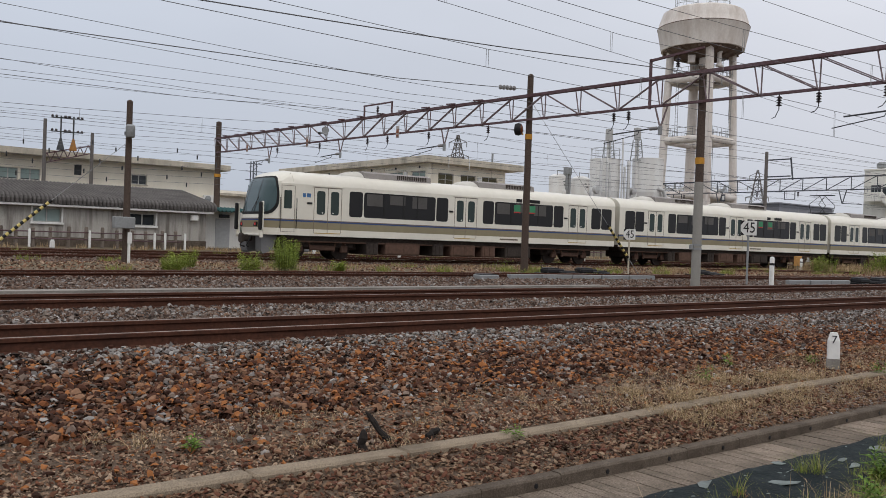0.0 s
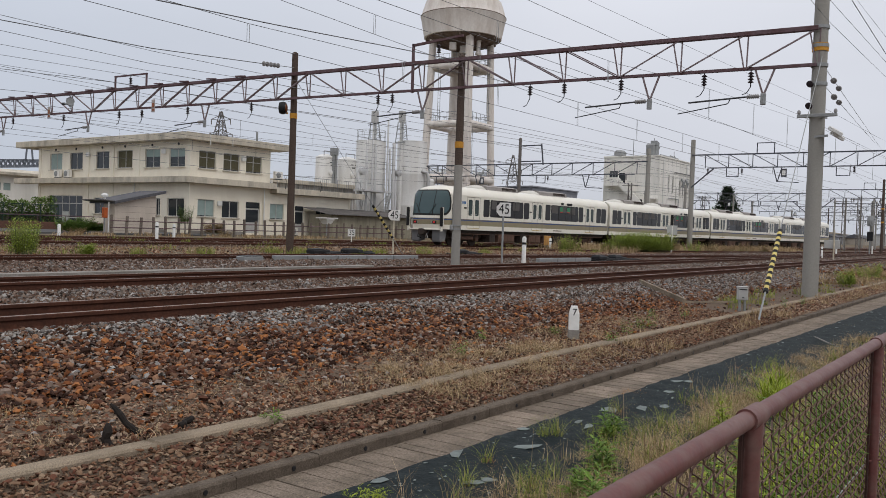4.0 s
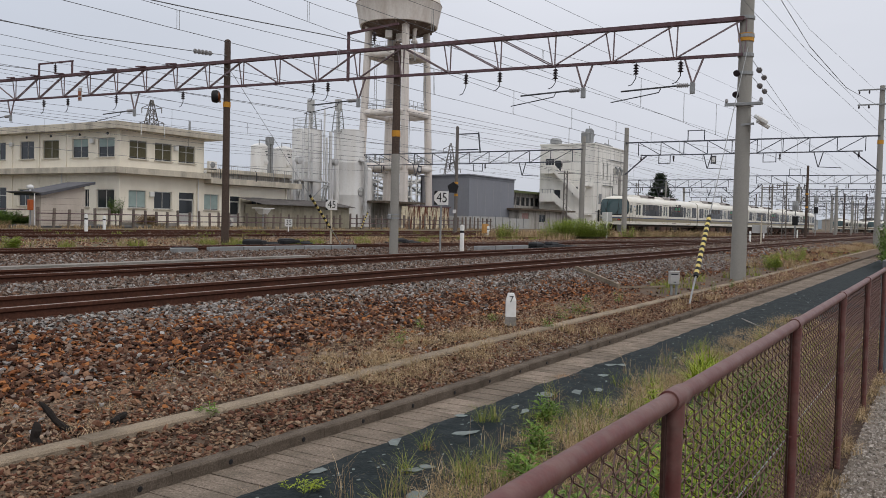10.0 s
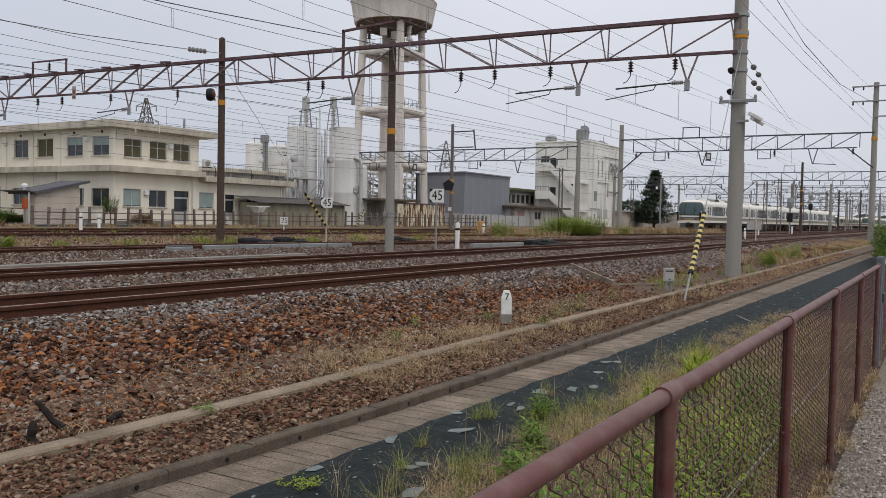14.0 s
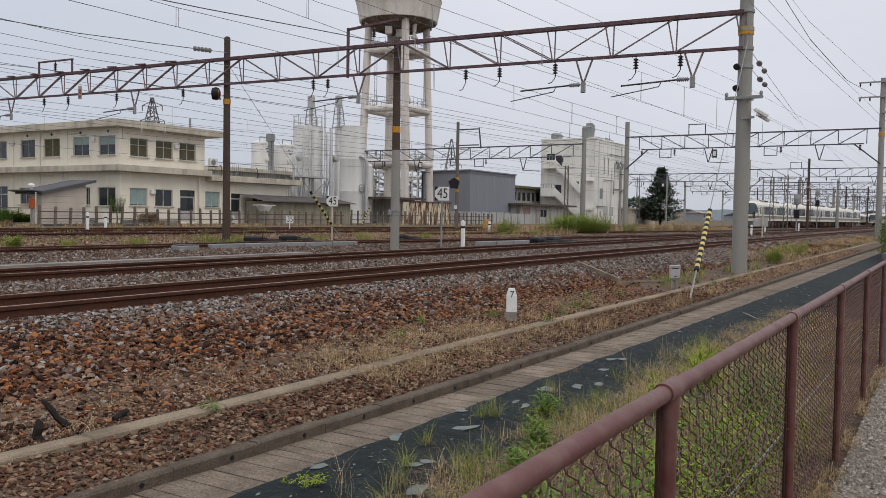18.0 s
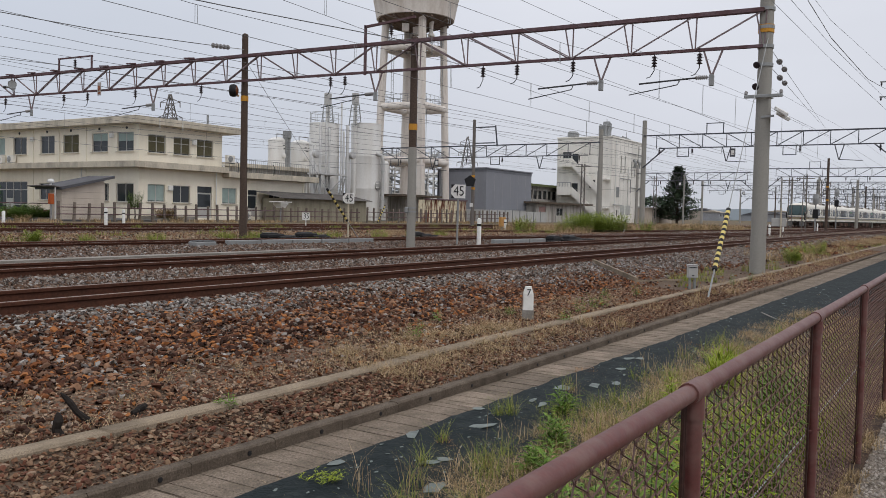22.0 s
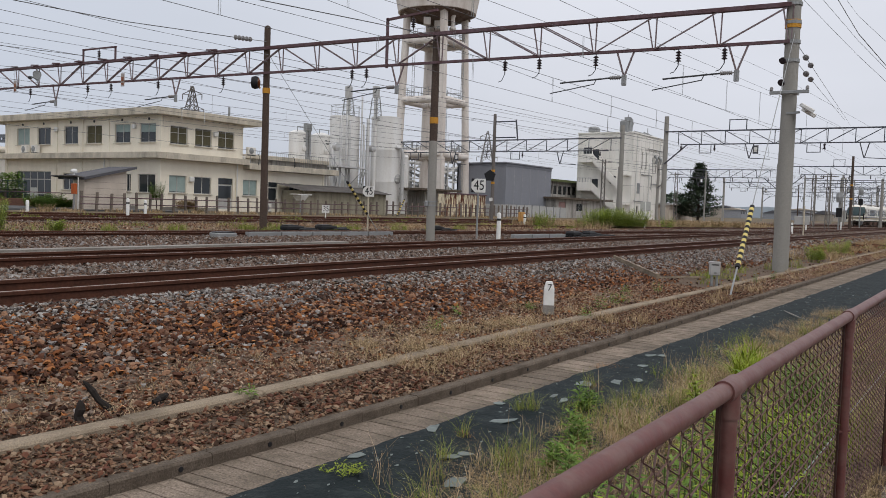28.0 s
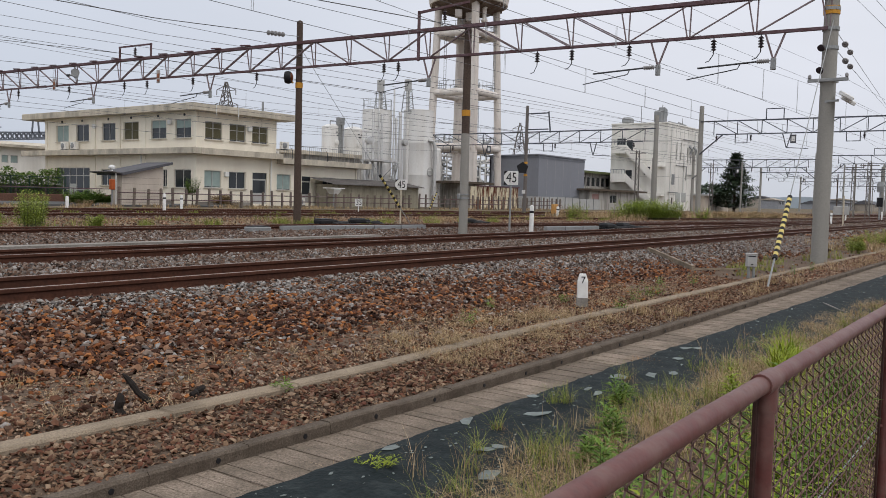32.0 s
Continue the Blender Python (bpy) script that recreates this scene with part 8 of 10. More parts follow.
def wave(x, y):
    return 0.5 + 0.5 * np.sin(x * 0.9 + 2.2 * np.sin(y * 1.3 + 0.4 * x)) * np.cos(y * 1.7 - x * 0.35)


def grey_share(x, y):
    return np.clip((y - 6.2) / 1.5 + 0.045 * (x - 5) + 0.35 * (wave(x, y) - 0.5), 0.12, 0.92)


def toe(x, y):
    """Full stones on the bank's slope, giving way to chips towards its foot."""
    return np.clip((y - 5.08 - 0.06 * np.sin(x * 1.1)) / 0.5 + 0.5 * (wave(x * 1.7, y) - 0.5), 0.03, 1.0)


stone_field("ballast_stones", "rusty brown ballast stones on the bank", 60000, (0.2, 13, 4.32, 7.88), (0.015, 0.040), STONES, 1, lambda x, y: (1 - grey_share(x, y)) * toe(x, y), fine=True)
stone_field("grey_ballast_stones", "fresh grey ballast stones beside the rail", 52000, (0.2, 13, 4.6, 7.88), (0.015, 0.038), STONES_GREY, 2, lambda x, y: grey_share(x, y) * toe(x, y), fine=True)
stone_field("stone_chips", "small brown stone chips at the foot of the bank", 70000, (0.3, 15, 4.3, 5.9), (0.005, 0.019), TOE_STONES, 21, lambda x, y: np.clip(1.1 - toe(x, y), 0.1, 1), 0.3, 0.5)
stone_field("stone_chips", "scattered larger stones at the foot of the bank", 2600, (0.3, 15, 4.3, 5.5), (0.014, 0.03), STONES, 23, None, 0.35, 0.6, True)
stone_field("ballast_stones", "rusty brown ballast stones on the bank", 30000, (13, 34, 4.32, 7.86), (0.020, 0.040), STONES, 3, lambda x, y: (1 - grey_share(x, y)) * toe(x, y))
stone_field("grey_ballast_stones", "fresh grey ballast stones beside the rail", 25000, (13, 34, 4.6, 7.86), (0.020, 0.038), STONES_GREY, 4, lambda x, y: grey_share(x, y) * toe(x, y))
stone_field("grey_ballast_stones", "grey ballast stones between the main tracks", 20000, (1.5, 36, 9.15, 11.95), (0.020, 0.040), STONES_GREY, 5, lambda x, y: 0.35 + 0.6 * (wave(x, y) > 0.35))
stone_field("ballast_stones", "brown ballast stones between the main tracks", 17000, (1.5, 36, 9.15, 11.95), (0.020, 0.040), TRACK_STONES, 6)
stone_field("ballast_stones", "brown ballast stones between the tracks", 26000, (3, 44, 13.15, 19.3), (0.024, 0.045), TRACK_STONES, 7)
stone_field("grey_ballast_stones", "grey ballast stones between the tracks", 8000, (3, 44, 13.15, 19.3), (0.024, 0.045), STONES_GREY, 8)
stone_field("ballast_stones", "brown ballast stones along the siding", 10000, (4, 60, 28.6, 36.5), (0.035, 0.06), TRACK_STONES, 22)
stone_field("stone_chips", "loose brown stones between kerb and drain wall", 24000, (0.8, 16, 3.51, 4.14), (0.005, 0.026), STRIP_STONES, 9, lambda x, y: np.clip(1.25 - 0.05 * x, 0.3, 1), 0.35, 0.5, True)
stone_field("stone_chips", "pale fine gravel washed against the drain wall", 9000, (5.2, 13, 3.5, 3.85), (0.004, 0.013), STONES_GREY, 24, lambda x, y: np.clip(1.4 - abs(x - 8.2) / 2.2 - (y - 3.5) * 1.6, 0, 1), 0.3, 0.6)
stone_field("ballast_stones", "brown ballast stones further down the bank", 12000, (34, 72, 4.5, 7.86), (0.04, 0.07), STONES, 31)
stone_field("grey_ballast_stones", "grey ballast stones further down the main tracks", 10000, (34, 80, 6.0, 7.86), (0.04, 0.075), STONES_GREY, 32)
stone_field("ballast_stones", "brown ballast stones between the tracks further down", 14000, (36, 90, 9.1, 19.3), (0.035, 0.06), TRACK_STONES, 33)
stone_field("grey_ballast_stones", "grey ballast stones between the tracks further down", 6500, (36, 90, 9.1, 19.3), (0.035, 0.06), STONES_GREY, 34)
stone_field("stone_chips", "loose brown stones beside the drain further down", 9000, (16, 44, 3.51, 4.14), (0.012, 0.032), TOE_STONES, 35, None, 0.3, 0.55)
stone_field("stone_chips", "brown stones on the verge between loop and siding", 12000, (4, 60, 19.4, 28.6), (0.03, 0.06), TOE_STONES, 36)
stone_field("path_pebbles", "pale gravel stones on the path", 26000, (2.0, 9, -0.8, 0.52), (0.005, 0.016), two_tone("pale_pebble", [(0.16, 0.135, 0.112), (0.33, 0.29, 0.255), (0.48, 0.44, 0.40), (0.24, 0.205, 0.175)], 0.95, 0.3, patch=2.0), 10)

def loose_stones(label, n, area, size, material, seed):
    """Single stones that stand out at the foot of the bank, each a part of the scatter."""
    t = thing("loose_stones", label, "stones", kind="structure")
    rs = random.Random(seed)
    kinds = []
    for _ in range(10):
        bm = bmesh.new()
        bmesh.ops.create_icosphere(bm, subdivisions=1, radius=1.0)
        for v in bm.verts:
            v.co *= rs.uniform(0.65, 1.1)
            v.co.x, v.co.y, v.co.z = v.co.x * 1.15, v.co.y * 0.85, v.co.z * 0.6
        me = bpy.data.meshes.new("stone")
        bm.to_mesh(me)
        bm.free()
        me.materials.append(material)
        kinds.append(me)
    for _ in range(n):
        x, y, r = rs.uniform(area[0], area[1]), rs.uniform(area[2], area[3]), rs.uniform(*size)
        part("stone", rs.choice(kinds), None, t, at=pose(x, y, ground_height(y) + r * 0.4, rs.uniform(-20, 20), rs.uniform(-20, 20), rs.uniform(0, 360)) @ Matrix.Scale(r, 4))
    return t


loose_stones("loose brown and grey stones scattered at the foot of the bank", 280, (2.2, 9.5, 4.32, 5.2), (0.015, 0.036), two_tone("scattered_stone", [(0.065, 0.042, 0.031), (0.19, 0.095, 0.055), (0.26, 0.20, 0.155), (0.10, 0.06, 0.042), (0.31, 0.28, 0.26), (0.15, 0.10, 0.07)], 0.9, 0.3, "object", patch=1.0, steps=True), 51)
loose_stones("flat brown stones lying between kerb and drain wall", 260, (2.2, 7.5, 3.56, 4.08), (0.012, 0.03), two_tone("flat_red_brown_stone", [(0.055, 0.032, 0.024), (0.155, 0.080, 0.052), (0.205, 0.130, 0.090), (0.095, 0.048, 0.035), (0.13, 0.055, 0.038), (0.25, 0.175, 0.125)], 0.9, 0.3, "object", patch=1.0, steps=True), 52)

# ---- drain slabs, weed sheet ----
def build_drain():
    d = thing("drain_cover_row", "row of grooved weathered concrete drain slabs", "drain", kind="structure")
    rnd = random.Random(12)
    kinds = []
    for k in range(3):
        g = Geo()
        g.box(-0.247, -0.43, -0.1, 0.247, 0.235, 0.0)
        for i in range(5):
            a = -0.247 + i * 0.0988
            g.box(a + 0.003, -0.43, 0.0, a + 0.0958, 0.235, 0.006 + 0.0015 * ((i + k) % 2))
        kinds.append(g.mesh("slab", SLAB))
    for i in range(96):
        x = -3 + i * 0.5
        part("slab", kinds[i % 3], None, d, at=pose(x, 3.185 + drain_line(x) + rnd.uniform(-0.004, 0.004), 0.122 + rnd.uniform(-0.003, 0.003), rnd.uniform(-0.5, 0.5), 0, rnd.uniform(-0.4, 0.4)))


def build_drain_wall():
    """Low wall of short cast pieces, each with a weep hole, a little out of true."""
    w = thing("drain_wall", "low dark stained concrete wall beside the drain", "wall", kind="structure")
    rnd = random.Random(31)
    hole = Geo().lathe(0, 0, [(0.015, 0), (0.015, 0.004), (0.010, 0.005)], 10).mesh("weep_hole", BLACK)
    x = -30.0
    while x < 66:
        n = 0.6 if x < 24 else 3.0
        o, h = drain_line(x), rnd.uniform(-0.005, 0.004)
        e = drain_line(x + n) - o
        c = rnd.uniform(0.008, 0.016)
        g = Geo().extrude([(3.41 + o, 0.0), (3.505 + o, 0.0), (3.505 + o, 0.19 + h), (3.505 + o - c, 0.2 + h), (3.41 + o + c, 0.2 + h), (3.41 + o, 0.2 + h - c)], x + 0.0015, x + n - 0.0015)
        g.v = [(p, q + e * (p - x) / n, r) for p, q, r in g.v]
        piece = part("wall_piece", g, CONCRETE_DARK, w)
        if n < 1 and x > 0:
            part("weep_hole", hole, None, piece, at=pose(x + 0.4, 3.4095 + o + e * 0.67, 0.158, 90, 0, 0))
        x += n


build_drain_wall()
build_drain()
SHEET = surface("weed_control_sheet", (0.009, 0.0145, 0.016), 0.8, vary=0.45, grain=45, stain=(0.036, 0.046, 0.047), stain_scale=11, stain_amount=0.7, bump=0.6, spec=0.18, stain_range=(0.5, 0.72))
PATCH = surface("pale_tape_patch", (0.175, 0.205, 0.197), 0.6, vary=0.25, grain=25, stain=(0.10, 0.115, 0.11), stain_scale=9, stain_amount=0.9, bump=0.3)


def sheet_edge(x):
    """The sheet's edge on the drain slabs."""
    return float(np.interp(x, (3, 6, 9, 14, 20, 44), (2.978, 2.958, 2.91, 2.87, 2.79, 2.68))) + 0.006 * math.sin(x * 5.1) + 0.004 * math.sin(x * 13.0)


def sheet_z(x, y):
    z = ground_height(y) + 0.026 + 0.010 * noise.noise((x * 2.2, y * 3, 0)) + 0.010 * noise.noise((x * 7, y * 5, 3)) + 0.006 * noise.noise((x * 15, y * 11, 5))
    return max(z, 0.143 + 0.003 * noise.noise((x * 9, y * 9, 2))) if y > 2.7 else z


g = Geo()
nx, ny = 420, 36
for i in range(nx + 1):
    x = 1.0 + 43.0 * (i / nx) ** 1.5
    near = 1.68 + 0.16 * math.sin(x * 1.7) + 0.1 * math.sin(x * 4.1 + 1) - (0.0 if x < 8 else 0.1)
    far = sheet_edge(x)
    for j in range(ny + 1):
        y = near + (far - near) * j / ny
        g.v.append((x, y, sheet_z(x, y)))
for i in range(nx):
    g.f += [(i * (ny + 1) + j, (i + 1) * (ny + 1) + j, (i + 1) * (ny + 1) + j + 1, i * (ny + 1) + j + 1) for j in range(ny)]
tagged(part("weed_sheet", g, SHEET, smooth=True), "black weed control sheet with pale tape patches", "ground sheet")


def scrap(g, rnd, x, y, size, points=7, lift=0.004):
    """A torn flat scrap that follows the sheet."""
    a, e = rnd.uniform(-0.5, 0.5), rnd.uniform(0.35, 0.7)
    c = []
    for k in range(points):
        b, r = (k + rnd.uniform(-0.3, 0.3)) * 6.283 / points, size * rnd.choice((0.55, 0.8, 1.0, 1.0))
        u, w = r * math.cos(b), r * e * math.sin(b)
        c.append((x + u * math.cos(a) - w * math.sin(a), y + u * math.sin(a) + w * math.cos(a)))
    curl = [rnd.uniform(0, 0.06) * size * (rnd.random() < 0.3) for _ in c]
    g.add([(p, q, sheet_z(p, q) + lift + h) for (p, q), h in zip(c, curl)] + [(p, q, sheet_z(p, q) + lift + 0.002 + h) for (p, q), h in zip(c, curl)],
          [tuple(range(points - 1, -1, -1)), tuple(range(points, 2 * points))] + [(k, (k + 1) % points, points + (k + 1) % points, points + k) for k in range(points)])
    return g


rnd = random.Random(4)
spots = [(4.32, 2.93, 0.12), (4.8, 2.69, 0.15), (5.59, 2.64, 0.12), (3.9, 2.53, 0.12), (4.02, 2.5, 0.08), (5.19, 2.95, 0.07), (6.49, 2.6, 0.11), (7.94, 2.82, 0.11), (3.56, 2.92, 0.12), (5.67, 2.75, 0.08), (6.71, 2.48, 0.10), (8.02, 2.73, 0.12), (3.6, 2.3, 0.12), (6.25, 2.75, 0.14), (7.35, 2.7, 0.1)]
spots += [(rnd.uniform(6.5, 20), rnd.uniform(2.1, 2.85), rnd.uniform(0.03, 0.075)) for _ in range(34)]
for x, y, size in spots:
    tagged(part("tape_patch", scrap(Geo(), rnd, x, y, size * 0.85), PATCH), "pale torn tape patch stuck on the black sheet", "patch", "tape patches")
g = Geo()
for k in range(420):
    x = 2.6 + 16 * rnd.random() ** 1.6
    scrap(g, rnd, x, rnd.uniform(2.0, sheet_edge(x) - 0.03), rnd.uniform(0.005, 0.02), 5, 0.003)
tagged(part("sheet_scraps", g, PATCH), "tiny pale scraps scattered over the black sheet", "litter", kind="stuff")
t = thing("dead_branch", "bleached dead branch lying across the black sheet", "branch")
part("branch", Geo().tube([(13.1, 2.62, 0.165), (12.8, 2.48, 0.165), (12.4, 2.28, 0.16), (12.1, 2.1, 0.165)], [0.006, 0.010, 0.009, 0.005], 7), CONCRETE, t)

# ---- chain-link fence ----
FENCE_PAINT = surface("maroon_fence_paint", (0.105, 0.030, 0.026), 0.5, vary=0.2, grain=60, stain=(0.19, 0.125, 0.105), stain_scale=9, stain_amount=0.6, bump=0.08, spec=0.5)
FENCE_DARK = surface("rusted_dark_wire", (0.045, 0.022, 0.018), 0.7, vary=0.3, grain=60, bump=0.1)
MESH_WIRE = surface("brown_coated_wire", (0.125, 0.070, 0.062), 0.5, vary=0.2, grain=30, stain=(0.17, 0.115, 0.095), stain_scale=12, bump=0.0)


def build_chain_fence():
    f = thing("chain_link_fence", "maroon pipe fence with brown chain-link mesh along the path", "fence", pose(0, 0.57, 0))
    xs = [-1.95, 0.05, 2.06, 3.98, 5.92, 7.9, 10.05]
    g = Geo()
    pitch = 0.040
    for k in range(48):
        x = 0.03 + k * pitch
        pts = []
        for i in range(41):
            z = 0.03 + i * 0.0265
            pts.append((x + (pitch * 1.1 if (i + k) % 2 else -pitch * 0.1), 0.006 if i % 2 else -0.006, z))
        soft = []
        for a, b in zip(pts, pts[1:]):
            soft += [a, tuple(a[j] * 0.86 + b[j] * 0.14 for j in range(3)), tuple(a[j] * 0.14 + b[j] * 0.86 for j in range(3))]
        soft = [p for i, p in enumerate(soft) if i % 3]
        g.tube(soft, 0.0024, 3, False)
    mesh = g.mesh("mesh_panel", MESH_WIRE)
    for i, x in enumerate(xs):
        h = 1.125
        p = part("post", Geo().tube([(x, 0, -0.1), (x, 0, h - 0.02)], 0.0215, 16), FENCE_PAINT, f, "", True)
        part("tee_collar", Geo().tube([(x - 0.055, 0, h), (x + 0.055, 0, h)], 0.0265, 18).tube([(x, 0, h - 0.07), (x, 0, h)], 0.0255, 16), FENCE_PAINT, p, "pipe tee fitting", True)
        part("tension_bar", Geo().box(x - 0.046, 0.010, -0.05, x - 0.026, 0.018, h - 0.03), FENCE_DARK, p, "dark stained tension bar")
        part("tie", Geo().tube([(x - 0.03, 0.02, 0.62), (x, -0.026, 0.63), (x + 0.03, 0.02, 0.62)], 0.006, 6), FENCE_PAINT, p)
        if i + 1 < len(xs):
            part("top_rail", Geo().tube([(x + 0.05, 0, h), (xs[i + 1] - 0.05, 0, h)], 0.0215, 18), FENCE_PAINT, f, "", True)
            part("mesh_panel", mesh, None, f, "brown chain-link mesh", at=pose(x, 0.024, 0))
            part("tension_wire", Geo().tube([(x, 0.03, 0.62), (xs[i + 1], 0.03, 0.60)], 0.0025, 6), STEEL_GREY, f)
    return f


build_chain_fence()
GATE_STEEL = surface("blue_grey_gate_steel", (0.13, 0.145, 0.165), 0.55, vary=0.2, grain=18, stain=(0.08, 0.07, 0.06), stain_scale=3, bump=0.05)
t = thing("gate_frame", "blue-grey steel gate frame with latch at the fence end", "gate", pose(10.25, 0.57, 0))
for dx in (0.0, 0.32):
    part("post", Geo().box(dx - 0.035, -0.035, -0.1, dx + 0.035, 0.035, 1.22, 0.008), GATE_STEEL, t)
part("latch", Geo().box(0.04, -0.06, 0.72, 0.28, 0.0, 0.82, 0.01), STEEL_DARK, t)
t = thing("far_fence", "grey chain-link fence running on beyond the gate posts", "fence", pose(10.6, 0.57, 0))
for k in range(9):
    part("post", Geo().cyl(k * 2.0 + 0.1, 0, -0.1, 1.12, 0.02, n=8), STEEL_GREY, t)
    if k < 8:
        part("rail", Geo().tube([(k * 2 + 0.1, 0, 1.12), (k * 2 + 2.1, 0, 1.12)], 0.02, 8), STEEL_GREY, t)
        part("mesh_panel", bpy.data.meshes["mesh_panel"], None, t, at=pose(k * 2.0 + 0.1, 0.02, 0))
t = thing("stub_post", "short pale stake in the gravel by the fence", "stake", pose(9.1, 0.2, 0))
part("stake", Geo().cyl(0, 0, -0.1, 0.28, 0.05, n=10), CONCRETE, t)

# ---- weeds ----
GRASS_DRY = two_tone("dry_grass", [(0.40, 0.285, 0.16), (0.52, 0.40, 0.25), (0.27, 0.18, 0.10), (0.25, 0.19, 0.09)], 0.8, 0.4, bump=0)
GRASS_GREEN = two_tone("green_grass", [(0.14, 0.19, 0.035), (0.23, 0.28, 0.05), (0.32, 0.29, 0.1), (0.11, 0.16, 0.03)], 0.7, 0.4, bump=0)
LEAF = two_tone("weed_leaf", [(0.075, 0.135, 0.022), (0.12, 0.20, 0.034), (0.17, 0.26, 0.05), (0.09, 0.15, 0.028)], 0.55, 0.5, bump=0.1, patch=3)
LEAF_YELLOW = two_tone("yellow_weed_leaf", [(0.22, 0.28, 0.03), (0.29, 0.34, 0.04), (0.17, 0.24, 0.03)], 0.55, 0.5, bump=0.1, patch=3)
LEAF_BRIGHT = two_tone("bright_weed_leaf", [(0.19, 0.26, 0.045), (0.30, 0.38, 0.065), (0.42, 0.48, 0.10), (0.20, 0.29, 0.05)], 0.55, 0.5, bump=0.1, patch=3)
STEM = surface("weed_stem", (0.11, 0.13, 0.05), 0.7, vary=0.2, bump=0.05)
BARK = surface("bark", (0.09, 0.07, 0.055), 0.9, vary=0.4, grain=15, bump=0.5)


def grass_patch(name, label, n, spots, height, material, seed, width=0.004, spread=0.35):
    """Curved tapering blades round a list of tufts (x, y, radius)."""
    rs = random.Random(seed)
    g = Geo()
    for _ in range(n):
        x, y, r = rs.choice(spots)
        a, d = rs.uniform(0, 6.283), r * math.sqrt(rs.random())
        px, py = x + d * math.cos(a), y + d * math.sin(a)
        pz = ground_height(py)
        h = height * rs.uniform(0.4, 1.0)
        b = rs.uniform(0, 6.283)
        lean = h * rs.uniform(0.1, spread * 2)
        dx, dy = math.cos(b), math.sin(b)
        w = width * rs.uniform(0.6, 1.3)
        v = []
        for k in range(4):
            f = k / 3
            cx, cy, cz = px + dx * lean * f * f, py + dy * lean * f * f, pz + h * (f - 0.25 * f * f * (lean / h))
            ww = w * (1 - f * 0.85)
            v += [(cx - dy * ww, cy + dx * ww, cz), (cx + dy * ww, cy - dx * ww, cz)]
        n0 = len(g.v)
        g.v += v
        g.f += [(n0 + 2 * k, n0 + 2 * k + 1, n0 + 2 * k + 3, n0 + 2 * k + 2) for k in range(3)]
    me = bpy.data.meshes.new(name)
    me.from_pydata(g.v, [], g.f)
    me.materials.append(material)
    return tagged(part(name, me, None), label, "grass", kind="stuff")


def tufts(n, x0, x1, y0, y1, r, seed):
    rs = random.Random(seed)
    return [(rs.uniform(x0, x1), rs.uniform(y0, y1), rs.uniform(0.4, 1.0) * r) for _ in range(n)]


grass_patch("dry_grass", "dry straw grass on the bank by the kerb", 4200, tufts(90, 6.0, 12.5, 4.25, 5.3, 0.25, 1) + tufts(40, 5.4, 9, 3.6, 4.1, 0.2, 2), 0.10, GRASS_DRY, 1, 0.0020, 1.2)
grass_patch("dry_grass", "pale straw matted over the kerb", 3800, tufts(46, 5.3, 8.6, 3.75, 4.75, 0.2, 91), 0.14, GRASS_DRY, 92, 0.0018, 1.3)
grass_patch("dry_grass", "sparse dry grass among the stones", 1100, tufts(26, 1.4, 7, 4.35, 5.3, 0.16, 3) + [(2.4, 4.6, 0.2), (2.6, 4.5, 0.15)], 0.11, GRASS_DRY, 2, 0.0018, 1.3)
grass_patch("dry_grass", "dry grass between kerb and drain wall", 2200, tufts(50, 8, 40, 3.55, 4.1, 0.22, 4), 0.16, GRASS_DRY, 3, 0.004, 0.5)
grass_patch("dry_grass", "dry grass along the fence", 11000, tufts(200, 2.0, 14, 0.75, 2.1, 0.2, 5), 0.22, GRASS_DRY, 4, 0.0018, 0.8)
grass_patch("dry_grass", "matted straw lying along the fence", 30000, tufts(260, 1.8, 14, 0.62, 2.15, 0.24, 25), 0.13, GRASS_DRY, 26, 0.0020, 1.5)
grass_patch("dry_grass", "straw litter blown over the black sheet", 1500, tufts(80, 3, 18, 2.0, 2.9, 0.25, 27), 0.05, GRASS_DRY, 28, 0.0018, 1.6)
grass_patch("dry_grass", "straw fringe creeping over the sheet's edge", 8000, tufts(120, 2.4, 12, 1.85, 2.32, 0.16, 71), 0.15, GRASS_DRY, 72, 0.0019, 1.1)
grass_patch("dry_grass", "reddish dry tufts rooted in the sheet", 700, [(4.31, 2.7, 0.05), (5.55, 2.5, 0.07), (7.1, 2.93, 0.12), (6.22, 2.7, 0.07), (3.86, 2.54, 0.05), (9.4, 2.6, 0.12)], 0.06, two_tone("reddish_straw", [(0.30, 0.15, 0.07), (0.40, 0.24, 0.11), (0.22, 0.10, 0.05)], 0.8, 0.4, bump=0), 93, 0.002, 1.2)
grass_patch("green_grass", "fine green grass over the sheet's edge", 1700, tufts(50, 2.4, 10, 1.8, 2.4, 0.12, 73), 0.24, GRASS_GREEN, 74, 0.0019, 0.6)
grass_patch("green_grass", "green grass along the fence", 2400, tufts(70, 2.0, 13, 0.72, 1.95, 0.17, 6), 0.3, GRASS_GREEN, 5, 0.0024, 0.7)
grass_patch("lime_grass", "bright lime grass behind the fence mesh", 600, tufts(26, 3.4, 6.4, 0.75, 1.25, 0.16, 41), 0.5, LEAF_YELLOW, 42, 0.0035, 0.45)
grass_patch("lime_grass", "strappy lime clump at the sheet's edge", 420, [(7.7, 1.85, 0.14), (8.15, 1.95, 0.12), (7.3, 1.75, 0.1)], 0.34, LEAF_YELLOW, 43, 0.009, 0.6)
